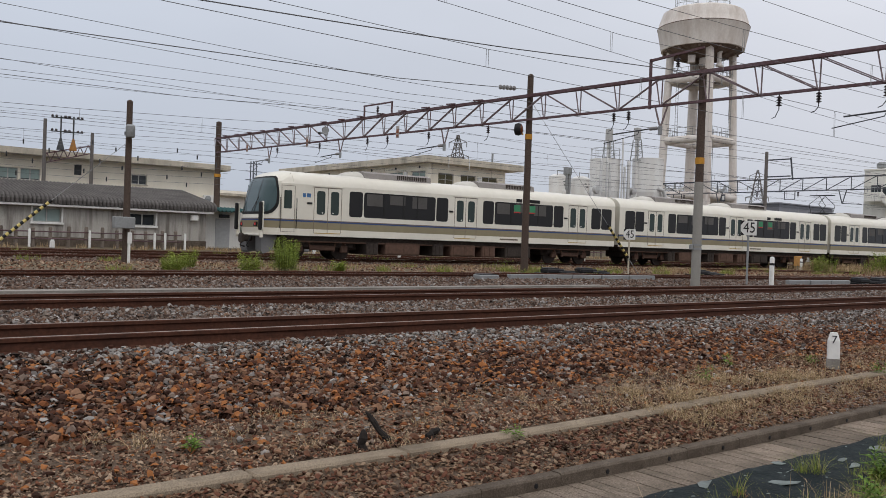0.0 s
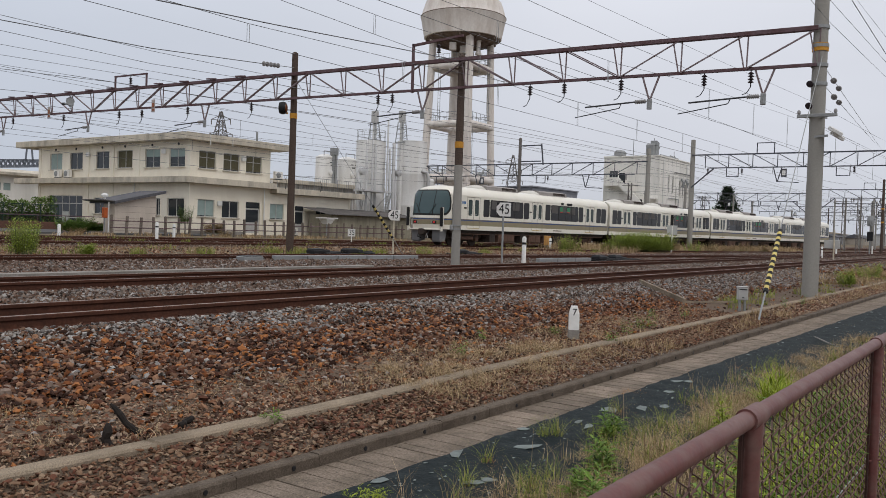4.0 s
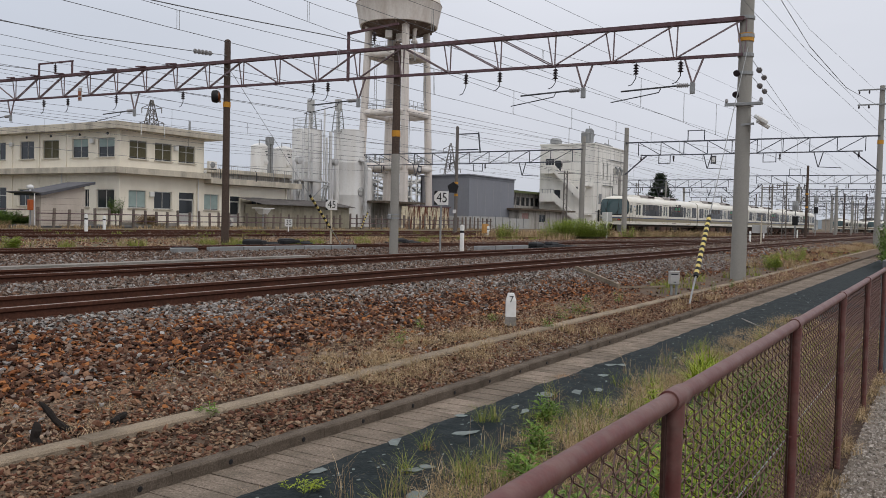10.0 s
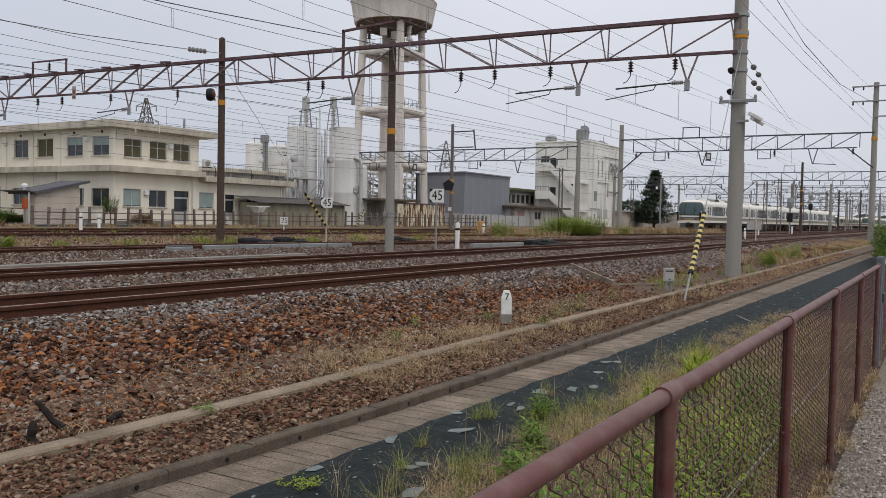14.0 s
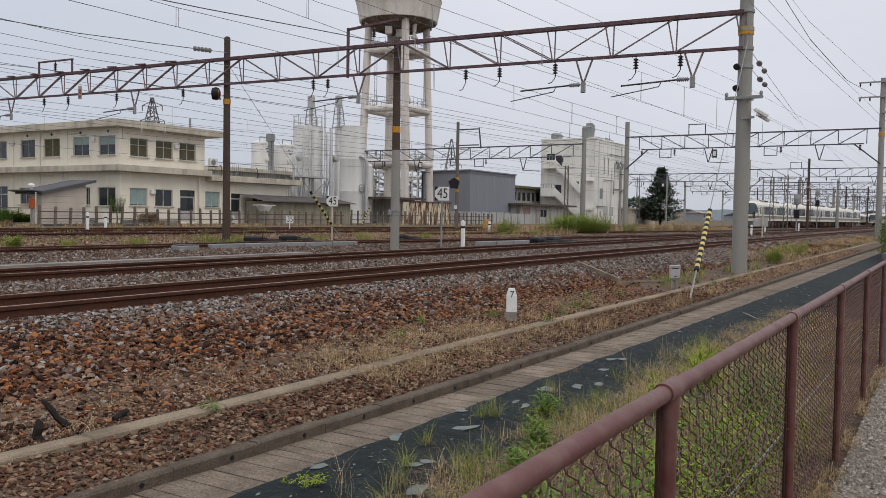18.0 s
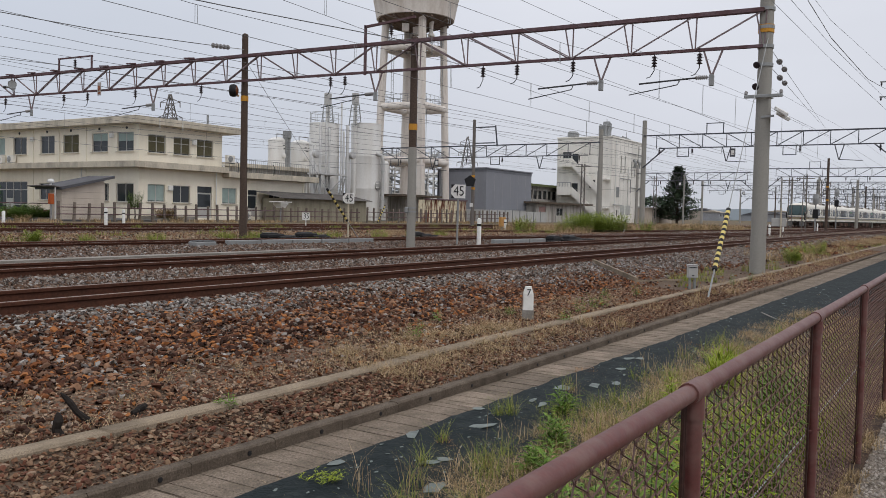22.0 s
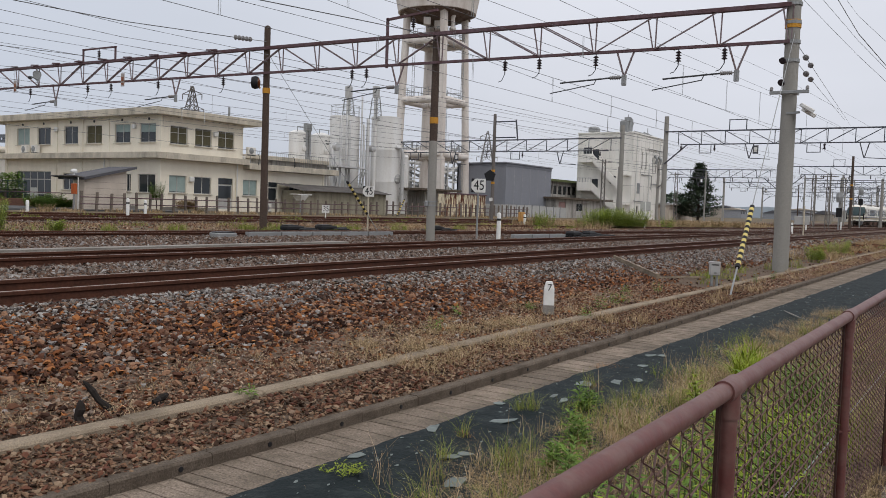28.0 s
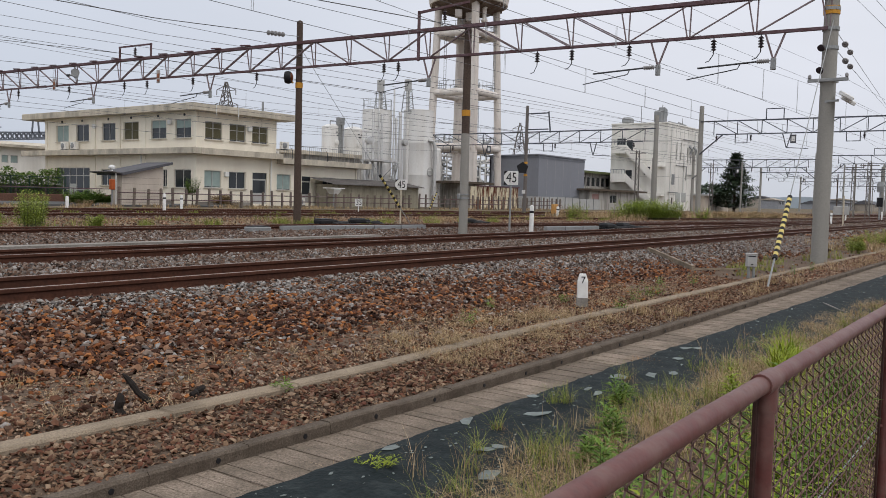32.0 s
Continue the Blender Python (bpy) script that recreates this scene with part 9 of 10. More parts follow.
grass_patch("green_grass", "grass tufts growing through the black sheet", 640, [(4.31, 2.7, 0.04), (3.86, 2.54, 0.04), (5.18, 2.7, 0.06), (5.2, 2.72, 0.08), (6.22, 2.71, 0.06), (4.15, 2.3, 0.09), (5.4, 2.5, 0.08), (5.5, 2.45, 0.06), (5.0, 2.3, 0.1), (3.3, 2.3, 0.08), (7.1, 2.4, 0.12), (8.4, 2.4, 0.14), (5.1, 2.75, 0.05)], 0.2, GRASS_GREEN, 6, 0.0018, 0.6)
grass_patch("dry_grass", "seeding grass stalks on the black sheet", 320, tufts(20, 3, 10, 1.9, 2.7, 0.14, 7), 0.3, GRASS_DRY, 7, 0.0016, 0.5)
grass_patch("verge_grass", "dry verge grass between loop and siding", 5600, tufts(130, 6, 80, 21.3, 27.0, 0.8, 8), 0.24, GRASS_DRY, 8, 0.006, 0.6)
grass_patch("verge_grass", "green verge grass between loop and siding", 4500, tufts(60, 6, 80, 21.4, 26.0, 0.6, 9), 0.28, GRASS_GREEN, 9, 0.007, 0.6)
grass_patch("green_grass", "bright green tufts beside the masts", 1500, [(21.6, 21.6, 0.35), (22.3, 22.0, 0.4), (24.5, 21.4, 0.3), (26.2, 21.8, 0.35), (28.5, 21.2, 0.4), (30.5, 20.9, 0.3), (17.5, 21.8, 0.3), (33.5, 21.3, 0.35), (20.9, 22.2, 0.3), (14.8, 21.5, 0.25)], 0.34, GRASS_GREEN, 61, 0.009, 0.4)
grass_patch("dry_grass", "straw along the foot of the fence", 2200, tufts(70, 2.4, 10, 0.5, 0.64, 0.08, 62), 0.09, GRASS_DRY, 63, 0.0024, 0.8)
grass_patch("verge_grass", "tall dry grass before the white block", 9000, tufts(120, 46, 100, 20.5, 28.0, 0.9, 10), 0.62, GRASS_DRY, 10, 0.016, 0.3)
grass_patch("verge_grass", "grass on the bank beyond the mast", 6000, tufts(80, 27, 75, 4.4, 6.0, 0.5, 11), 0.34, GRASS_DRY, 11, 0.008, 0.5)
grass_patch("verge_grass", "green grass on the bank beyond the mast", 1600, tufts(40, 15.5, 70, 4.3, 5.2, 0.3, 12), 0.22, GRASS_GREEN, 12, 0.007, 0.5)
grass_patch("yard_grass", "grass along the depot fence", 4200, tufts(110, 8, 84, 42.6, 45.2, 0.6, 13), 0.28, GRASS_DRY, 13, 0.018, 0.3)
grass_patch("yard_grass", "weeds between the yard tracks", 1800, tufts(40, 4, 60, 29.0, 40.0, 0.5, 15), 0.22, GRASS_GREEN, 15, 0.014, 0.3)


def leafy_weed(name, label, at, h, stems, leaves, leaf, material, seed, spread=0.12, category="weed", group="weeds"):
    """Upright stems set with narrow drooping leaves."""
    rs = random.Random(seed)
    t = thing(name, label, category, at, group)
    sg, lg = Geo(), Geo()
    for _ in range(stems):
        a, d = rs.uniform(0, 6.283), spread * math.sqrt(rs.random())
        bx, by = d * math.cos(a), d * math.sin(a)
        hh = h * rs.uniform(0.65, 1.0)
        tip = (bx * 1.7 + rs.uniform(-0.06, 0.06) * h, by * 1.7 + rs.uniform(-0.06, 0.06) * h, hh)
        sg.tube([(bx, by, 0), ((bx + tip[0]) / 2, (by + tip[1]) / 2, hh * 0.55), tip], [0.006 * h + 0.002, 0.005 * h, 0.002 * h], 5, False)
        for k in range(leaves):
            f = 0.12 + 0.88 * (k + rs.random()) / leaves
            px, py, pz = bx + (tip[0] - bx) * f, by + (tip[1] - by) * f, hh * f
            b = k * 2.4 + rs.uniform(-0.5, 0.5)
            L = leaf * rs.uniform(0.7, 1.2) * (1.15 - 0.55 * f)
            w = L * 0.13
            dx, dy = math.cos(b), math.sin(b)
            up = rs.uniform(0.25, 0.75)
            m = (px + dx * L * 0.5, py + dy * L * 0.5, pz + L * 0.5 * up)
            e = (px + dx * L, py + dy * L, pz + L * up * 0.55)
            lg.add([(px, py, pz), (m[0] - dy * w, m[1] + dx * w, m[2] + w * 0.4), e, (m[0] + dy * w, m[1] - dx * w, m[2] + w * 0.4), m], [(0, 4, 1), (1, 4, 2), (2, 4, 3), (3, 4, 0)])
    stem = part("stem", sg, STEM, t)
    if stems > 6:
        stem["kind"] = "stuff"
    me = bpy.data.meshes.new("leaves")
    me.from_pydata(lg.v, [], lg.f)
    me.materials.append(material)
    part("foliage", me, None, t, "narrow green leaves")
    return t


for i, (x, y, h, m) in enumerate(((5.48, 2.42, 0.2, LEAF), (4.66, 2.1, 0.26, LEAF), (4.15, 2.0, 0.22, LEAF), (3.75, 1.75, 0.34, LEAF), (2.75, 0.9, 0.7, LEAF), (3.05, 0.78, 0.65, LEAF_YELLOW), (3.4, 0.85, 0.55, LEAF), (4.05, 0.9, 0.5, LEAF_YELLOW), (3.2, 1.25, 0.5, LEAF), (3.6, 1.0, 0.62, LEAF_YELLOW), (4.2, 1.05, 0.55, LEAF), (4.9, 1.0, 0.5, LEAF_YELLOW),
                                  (2.9, 1.0, 0.6, LEAF), (2.6, 1.15, 0.5, LEAF_YELLOW), (5.4, 1.0, 0.55, LEAF), (6.2, 1.1, 0.5, LEAF), (5.7, 1.55, 0.3, LEAF_YELLOW), (6.0, 1.75, 0.32, LEAF_YELLOW), (7.0, 1.2, 0.45, LEAF),
                                  (2.3, 0.95, 0.6, LEAF), (4.5, 0.85, 0.6, LEAF_YELLOW), (3.85, 0.8, 0.75, LEAF))):
    leafy_weed("weed", "leafy yellow-green weed by the fence" if m is LEAF_YELLOW else "leafy green weed by the fence", pose(x, y, ground_height(y)), h * (1.12 if y < 1.2 else 1), 8 if y < 1.3 else 4, 34 if y < 1.3 else 26, 0.11, m, 30 + i, 0.11 if y < 1.3 else 0.07)
leafy_weed("weed", "low bright yellow-green clump on the black sheet", pose(3.28, 2.78, ground_height(2.78) + 0.03), 0.05, 26, 6, 0.035, LEAF_YELLOW, 70, 0.075)
for i, (x, y, h) in enumerate(((7.0, 4.75, 0.18), (8.1, 5.15, 0.17), (10.3, 4.35, 0.24), (9.5, 4.2, 0.16), (11.0, 4.45, 0.24), (11.3, 4.4, 0.2), (13.2, 4.6, 0.2), (3.9, 4.12, 0.09), (17.2, 4.0, 0.3), (18.5, 3.95, 0.25), (9.4, 4.9, 0.12), (1.9, 4.75, 0.1), (12.6, 4.9, 0.15))):
    leafy_weed("weed", "small green weed growing on the bank", pose(x, y, ground_height(y)), h, 4, 12, 0.07, LEAF, 80 + i, 0.05)
for i, (x, y, h, n, r) in enumerate(((10.17, 21.3, 0.62, 9, 0.3), (11.25, 21.3, 1.05, 14, 0.35), (8.9, 22.8, 0.6, 8, 0.35), (12.2, 22.9, 1.0, 14, 0.4), (8.1, 21.6, 0.5, 8, 0.3), (13.1, 21.4, 0.4, 5, 0.2), (26.9, 4.55, 0.6, 5, 0.2), (28.0, 4.6, 0.3, 2, 0.15),
                                     (45.6, 23.4, 1.0, 12, 0.5), (47.2, 23.6, 1.1, 12, 0.5), (48.8, 22.0, 0.9, 9, 0.4), (60.5, 20.5, 1.0, 12, 0.7), (33, 4.8, 0.6, 8, 0.4))):
    leafy_weed("shrubby_weed", "bushy bright green weed beside the track", pose(x, y, ground_height(y)), h, n + 6, 44, 0.15, LEAF_BRIGHT, 100 + i, r * 0.75, "weed", "bushy weeds")
for i, x in enumerate((51.2, 52.2, 53.1, 54.0, 55.0)):
    leafy_weed("goldenrod_clump", "tall dense yellow-green weed clump in the verge", pose(x, 22.0 - 0.3 * i, 0.46), 1.3 + 0.15 * (i % 2), 46, 34, 0.26, LEAF_BRIGHT, 130 + i, 0.65, "weed", "bushy weeds")
for i, (x, y, z, h, m) in enumerate(((28.0, 47.4, 0.6, 0.75, LEAF), (28.9, 48.2, 0.6, 0.95, LEAF), (29.9, 48.4, 0.6, 0.7, LEAF), (40.5, 49.6, 0.6, 0.9, GRASS_DRY), (27.2, 61.6, 0.6, 2.6, LEAF))):
    leafy_weed("garden_shrub", "dark green shrub beside the depot buildings", pose(x, y, z), h, 30, 40, 0.32, m, 150 + i, 0.6 if h < 1.8 else 0.9, "shrub", "garden shrubs")
t = leafy_weed("garden_shrub", "small dark green shrub on a thin trunk by the fence", pose(34.4, 45.0, 1.35), 1.25, 34, 34, 0.17, LEAF, 149, 0.32, "shrub", "garden shrubs")
part("trunk", Geo().tube([(0, 0, -0.85), (0.05, 0.02, -0.4), (0.0, 0, 0.3)], [0.05, 0.04, 0.03], 7), BARK, t)
for i, (x, y, h) in enumerate(((33.5, 0.7, 0.7), (36, 0.9, 1.2), (38.5, 1.1, 1.6), (41, 1.3, 1.9), (31.5, 0.4, 0.5))):
    leafy_weed("hedge_bush", "overgrown green bush at the end of the drain", pose(x, y, 0.08), h, 60, 34, 0.3, LEAF, 170 + i, 0.9, "bush", "overgrown bushes")


def build_conifer(x, y, h, r):
    t = thing("conifer_tree", "broad dark green conifer beside the relay hut", "tree", pose(x, y, 0.5))
    part("trunk", Geo().tube([(0, 0, -0.2), (0.05, 0, h * 0.5), (0, 0.05, h * 0.97)], [0.24, 0.14, 0.03], 10), BARK, t)
    rs = random.Random(77)
    lg, sg = Geo(), Geo()
    for k in range(170):
        f = 0.06 + 0.92 * (k / 170)
        a = k * 2.399 + rs.uniform(-0.3, 0.3)
        R = r * 1.15 * (1 - f) ** 0.9 * min(1.0, 0.55 + 2.2 * f) * rs.uniform(0.8, 1.1) + 0.15
        z0 = h * f
        tip = (R * math.cos(a), R * math.sin(a), z0 + R * rs.uniform(0.0, 0.25))
        sg.tube([(0, 0, z0), (tip[0] * 0.6, tip[1] * 0.6, z0 + R * 0.05), tip], [0.05, 0.03, 0.01], 4, False)
        for j in range(64):
            g = 0.25 + 0.75 * rs.random()
            c = (tip[0] * g + rs.uniform(-0.25, 0.25), tip[1] * g + rs.uniform(-0.25, 0.25), z0 + (tip[2] - z0) * g + rs.uniform(-0.2, 0.25))
            L, b, w = rs.uniform(0.35, 0.7), rs.uniform(0, 6.28), rs.uniform(0.07, 0.15)
            dx, dy, dz = math.cos(b), math.sin(b), rs.uniform(-0.2, 0.7)
            lg.add([c, (c[0] + dx * L * 0.5 - dy * w, c[1] + dy * L * 0.5 + dx * w, c[2] + dz * L * 0.5), (c[0] + dx * L, c[1] + dy * L, c[2] + dz * L), (c[0] + dx * L * 0.5 + dy * w, c[1] + dy * L * 0.5 - dx * w, c[2] + dz * L * 0.5)], [(0, 1, 2, 3)])
    part("limb_whorl", sg, BARK, t)
    me = bpy.data.meshes.new("crown")
    me.from_pydata(lg.v, [], lg.f)
    me.materials.append(two_tone("conifer_needles", [(0.05, 0.075, 0.052), (0.08, 0.115, 0.075), (0.12, 0.16, 0.10)], 0.7, 0.5, bump=0, patch=0.6))
    part("crown", me, None, t, "dark green foliage")
    return t


build_conifer(140.2, 42.0, 9.7, 4.2)

# ---- signs and lineside things ----
def lettering(text, size, material, parent, at, label=""):
    cu = bpy.data.curves.new("lettering", "FONT")
    cu.body, cu.size, cu.extrude, cu.align_x, cu.align_y = text, size, 0.002, "CENTER", "CENTER"
    ob = bpy.data.objects.new("lettering", cu)
    me = bpy.data.meshes.new_from_object(ob)
    bpy.data.objects.remove(ob)
    me.materials.clear()
    me.materials.append(material)
    return part("lettering", me, None, parent, label or "black number", at=at)


def speed_sign(label, x, y, zt, text, post, w=0.46, h=0.42, corner=True, turn=-52):
    t = thing("speed_sign", label, "sign", pose(x, y, 0.45, 0, 0, turn), "speed signs")
    part("post", Geo().cyl(0, 0.03, -0.1, zt - 0.5, 0.035, n=10), post, t)
    z0 = zt - 0.45 - h
    part("plate", Geo().box(-w / 2, -0.012, z0, w / 2, 0.0, z0 + h, 0.004), PAINT_WHITE, t)
    if corner:
        g = Geo()
        for za, zb in ((z0, z0 + h * 0.3), (z0 + h, z0 + h * 0.7)):
            g.add([(-w / 2, -0.015, za), (-w / 2 + w * 0.26, -0.015, za), (-w / 2, -0.015, zb), (-w / 2, -0.0125, za), (-w / 2 + w * 0.26, -0.0125, za), (-w / 2, -0.0125, zb)], [(0, 1, 2), (3, 5, 4), (0, 3, 4, 1), (1, 4, 5, 2), (2, 5, 3, 0)])
        part("corner", g, BLACK, t, "black corner")
    lettering(text, h * 1.02, BLACK, t, pose(0.02, -0.016, z0 + h * 0.5, 90, 0, 0) @ Matrix.Scale(0.78, 4, (1, 0, 0)))
    return t


SIGN_POST = surface("cream_sign_post", (0.52, 0.46, 0.36), 0.7, vary=0.15, bump=0.05)
speed_sign("square white speed sign reading 45 on a cream post", 26.48, 21.3, 2.26, "45", SIGN_POST)
speed_sign("square white speed sign reading 45 on a grey post", 24.97, 15.2, 2.55, "45", STEEL_GREY, 0.5, 0.48)
speed_sign("small square white sign reading 35 on a white post", 40.46, 36.0, 1.38, "35", PAINT_WHITE, 0.48, 0.48, False)


def white_post(x, y, h, r=0.075, banded=True, z=0.45):
    t = thing("marker_post", "round white clearance post with a black ring" if banded else "plain white post", "post", pose(x, y, z), "white posts")
    part("post", Geo().lathe(0, 0, [(r, -0.1), (r, h * 0.93), (r * 0.8, h * 0.97), (r * 0.3, h)], 16), PAINT_WHITE, t, "", True)
    if banded:
        part("ring", Geo().cyl(0, 0, h * 0.70, h * 0.78, r * 1.03, n=16), BLACK, t, "black ring")
    return t


for x, y, h, b in ((25.18, 14.45, 0.95, True), (27.5, 38.3, 0.98, True), (30.9, 41.4, 0.9, True), (46.7, 24.9, 0.78, True), (9.4, 29.2, 1.0, False), (62, 12.0, 0.8, True), (85, 15.2, 0.9, False), (97, 13.9, 0.9, False), (24.5, 42.6, 0.7, False)):
    white_post(x, y, h, 0.085 if y > 20 else 0.075, b)


# White posts added to stand for white-painted sections of the shed's fence posts.
for x in (9.55, 12.33, 15.6, 16.16, 17.24):
    white_post(x, 43.8, 0.95, 0.06, False, 0.5)


def distance_post(x, y, z, number, s=1.0):
    t = thing("distance_post", "white chamfered concrete distance post" + (" numbered 7" if number else " by the far track"), "post", pose(x, y, z, 0, 0, -58), "distance posts")
    w = 0.062 * s
    part("post", Geo().lathe(0, 0, [(w * 1.42, 0.07 * s), (w * 1.36, 0.27 * s), (w * 0.85, 0.355 * s), (w * 0.8, 0.36 * s)], 4), PAINT_WHITE, t, at=pose(0, 0, 0, 0, 0, 45))
    part("base", Geo().lathe(0, 0, [(w * 1.5, -0.1 * s), (w * 1.5, 0.068 * s)], 4), CONCRETE, t, "bare concrete foot", at=pose(0, 0, 0, 0, 0, 45))
    if number:
        lettering(number, 0.12, BLACK, t, pose(0, -w * 1.0 - 0.004, 0.285, 76, 0, 0))
    return t


distance_post(9.31, 4.62, 0.3, "7")
distance_post(10.2, 42.2, 0.5, "", 1.3)
t = thing("junction_box", "grey steel junction box on two legs by the kerb", "box", pose(15.6, 4.36, 0.24, 0, 0, -62))
part("case", Geo().box(-0.09, -0.07, 0.2, 0.09, 0.07, 0.43, 0.012), GREY_BASE, t)
part("lid", Geo().box(-0.1, -0.08, 0.43, 0.1, 0.08, 0.45, 0.008), GREY_BASE, t)
part("code_bar", Geo().box(-0.07, -0.073, 0.385, 0.06, -0.0702, 0.405), BLACK, t, "unreadable code")
part("lock", Geo().box(-0.02, -0.078, 0.24, 0.02, -0.0702, 0.255), BLACK, t)
for dx in (-0.06, 0.03):
    part("leg", Geo().box(dx, -0.03, -0.05, dx + 0.035, 0.03, 0.2), STEEL_GREY, t)
t = thing("bank_edging", "slanting concrete edging set into the bank", "kerb")
part("edging", Geo().bar((18.4, 7.45, 0.49), (15.4, 5.35, 0.35), 0.05, 0.1).bar((15.4, 5.35, 0.335), (16.9, 4.9, 0.30), 0.03, 0.03), KERB_CONCRETE, t)
CHARRED = surface("charred_wood", (0.022, 0.018, 0.016), 0.9, vary=0.4, grain=18, bump=0.5)
for p, q, w, l in (((2.83, 4.36, 0.2), (2.83, 4.36, 0.36), 0.05, "short charred stake standing by the kerb"), ((3.08, 4.4, 0.22), (2.98, 4.56, 0.42), 0.036, "charred stake leaning out of the ground"), ((3.35, 4.38, 0.25), (3.48, 4.42, 0.28), 0.038, "charred lump of wood on the ground")):
    t = thing("charred_stake", l, "stake", group="charred stakes")
    d = Vector(q) - Vector(p)
    part("stake", Geo().tube([tuple(Vector(p) + d * f + Vector((0.006 * math.sin(9 * f), 0.006 * math.cos(13 * f), 0))) for f in (0, 0.2, 0.45, 0.7, 0.88, 1.0)], [w * 0.55, w * 0.62, w * 0.5, w * 0.56, w * 0.42, w * 0.16], 7), CHARRED, t)
for i, (x, y) in enumerate(((21.88, 20.9), (23.9, 21.1), (30.06, 20.3), (31.66, 14.5), (33.0, 14.4))):
    t = thing("point_machine", "low black point machine beside the rails", "point machine", pose(x, y, 0.46, 0, 0, -3), "point machines")
    for dx in (-0.7, 0.55):
        part("bearer", Geo().box(dx, -0.5, 0, dx + 0.2, 0.35, 0.07, 0.01), BLACK, t)
    part("case", Geo().box(-0.55, -0.2, 0.07, 0.1, 0.2, 0.22, 0.03), BLACK, t)
    part("motor_cover", Geo().tube([(0.1, 0, 0.15), (0.4, 0, 0.15)], 0.06, 12), BLACK, t)
    part("lid", Geo().box(-0.5, -0.17, 0.22, 0.02, 0.17, 0.26, 0.015), STEEL_DARK, t)
    part("rod", Geo().tube([(0.3, 0.1, 0.14), (1.1, 0.12, 0.12)], 0.03, 8), STEEL_DARK, t)
    part("rod", Geo().tube([(0.0, -0.25, 0.12), (-0.05, -1.1, 0.12)], 0.025, 8), STEEL_DARK, t)
t = thing("point_box", "pale grey point heater box beside the loop track", "box", pose(16.3, 18.35, 0.45, 0, 0, -3))
part("case", Geo().box(-0.34, -0.2, 0, 0.34, 0.2, 0.14, 0.02), STEEL_GREY, t)
part("lid", Geo().box(-0.3, -0.17, 0.14, 0.3, 0.17, 0.17, 0.015), STEEL_DARK, t)
t = thing("cable_duct", "long pale grey steel cable duct along the loop track", "duct", pose(17.3, 18.45, 0.45, 0, 0, -6))
for k in range(5):
    part("duct_section", Geo().box(k * 1.25, -0.09, 0, k * 1.25 + 1.2, 0.09, 0.15, 0.01), STEEL_GREY, t)
t = thing("cable_duct", "pale grey steel cable duct by the turnout", "duct", pose(27.2, 15.0, 0.45, 0, 0, -5))
for k in range(3):
    part("duct_section", Geo().box(k * 1.25, -0.09, 0, k * 1.25 + 1.2, 0.09, 0.15, 0.01), STEEL_GREY, t)
t = thing("board_sign", "white rectangular board on a thin white post", "sign", pose(56.1, 20.5, 0.45, 0, 0, -60))
part("post", Geo().cyl(0, 0, -0.1, 1.9, 0.05, n=8), PAINT_WHITE, t)
part("board", Geo().box(-0.35, -0.03, 1.25, 0.35, 0.0, 1.9, 0.01), GREY_BASE, t)
t = thing("board_sign", "grey equipment cabinet on a pale post by the main line", "cabinet", pose(57.75, 10.6, 0.45, 0, 0, -75))
part("post", Geo().cyl(0.1, -0.1, -0.1, 1.9, 0.05, n=8), SIGN_POST, t)
part("cabinet", Geo().box(-0.45, 0.0, 0.7, 0.45, 0.3, 1.25, 0.02), GREY_BASE, t)
t = thing("orange_marker", "small orange lineside marker box", "marker", pose(47.6, 25.6, 0.46))
part("box", Geo().box(-0.3, -0.1, 0.3, 0.3, 0.1, 0.9, 0.02), surface("pale_orange", (0.5, 0.27, 0.09), 0.7), t)
part("post", Geo().cyl(0, 0, -0.1, 0.3, 0.04, n=8), STEEL_GREY, t)
for x, y, h in ((140.0, 17.5, 5.6), (100.0, 14.6, 3.6)):
    t = thing("colour_light_signal", "black colour light signal on a thin post", "signal", pose(x, y, 0.45), "signals")
    part("post", Geo().cyl(0, 0, -0.1, h, 0.08, n=8), STEEL_GREY, t)
    part("head", Geo().box(-0.1, -0.3, h - 2.2, 0.1, 0.3, h - 1.2, 0.05), BLACK, t, "black signal head")
    part("hood", Geo().lathe(-0.12, 0, [(0.3, h - 0.6), (0.36, h), (0.25, h + 0.5)], 12), STEEL_GREY, t)
t = thing("pole_transformer", "grey pole transformer fixed near the mast's top", "transformer", pose(8.95, 27.72, 4.55))
part("tank", Geo().lathe(0, 0, [(0.13, 0), (0.15, 0.03), (0.15, 0.36), (0.1, 0.42)], 12), STEEL_GREY, t, "", True)
part("bracket", Geo().box(-0.1, 0.1, 0.1, 0.1, 0.28, 0.2), STEEL_DARK, t)
t = thing("equipment_box", "pale equipment box fixed to the brown mast", "box", pose(8.8, 27.65, 1.58))
part("case", Geo().box(-0.33, -0.16, 0, 0.33, 0.12, 0.38, 0.02), STEEL_GREY, t)
part("bracket", Geo().box(-0.05, 0.1, 0.1, 0.2, 0.3, 0.2), STEEL_DARK, t)
guy_wire("striped yellow and black guard on the yard mast's guy wire", (4.6, 28.2, 0.47), (8.95, 28.0, 4.4), 2.0, 0.05, 19, 0.85)
t = thing("name_post", "white painted signpost beside the yard mast", "post", pose(8.75, 26.9, 0.46))
part("post", Geo().cyl(0, 0, -0.1, 1.0, 0.045, n=10), PAINT_WHITE, t)
part("plate", Geo().box(-0.07, -0.06, 0.65, 0.07, -0.045, 1.0, 0.005), PAINT_WHITE, t)
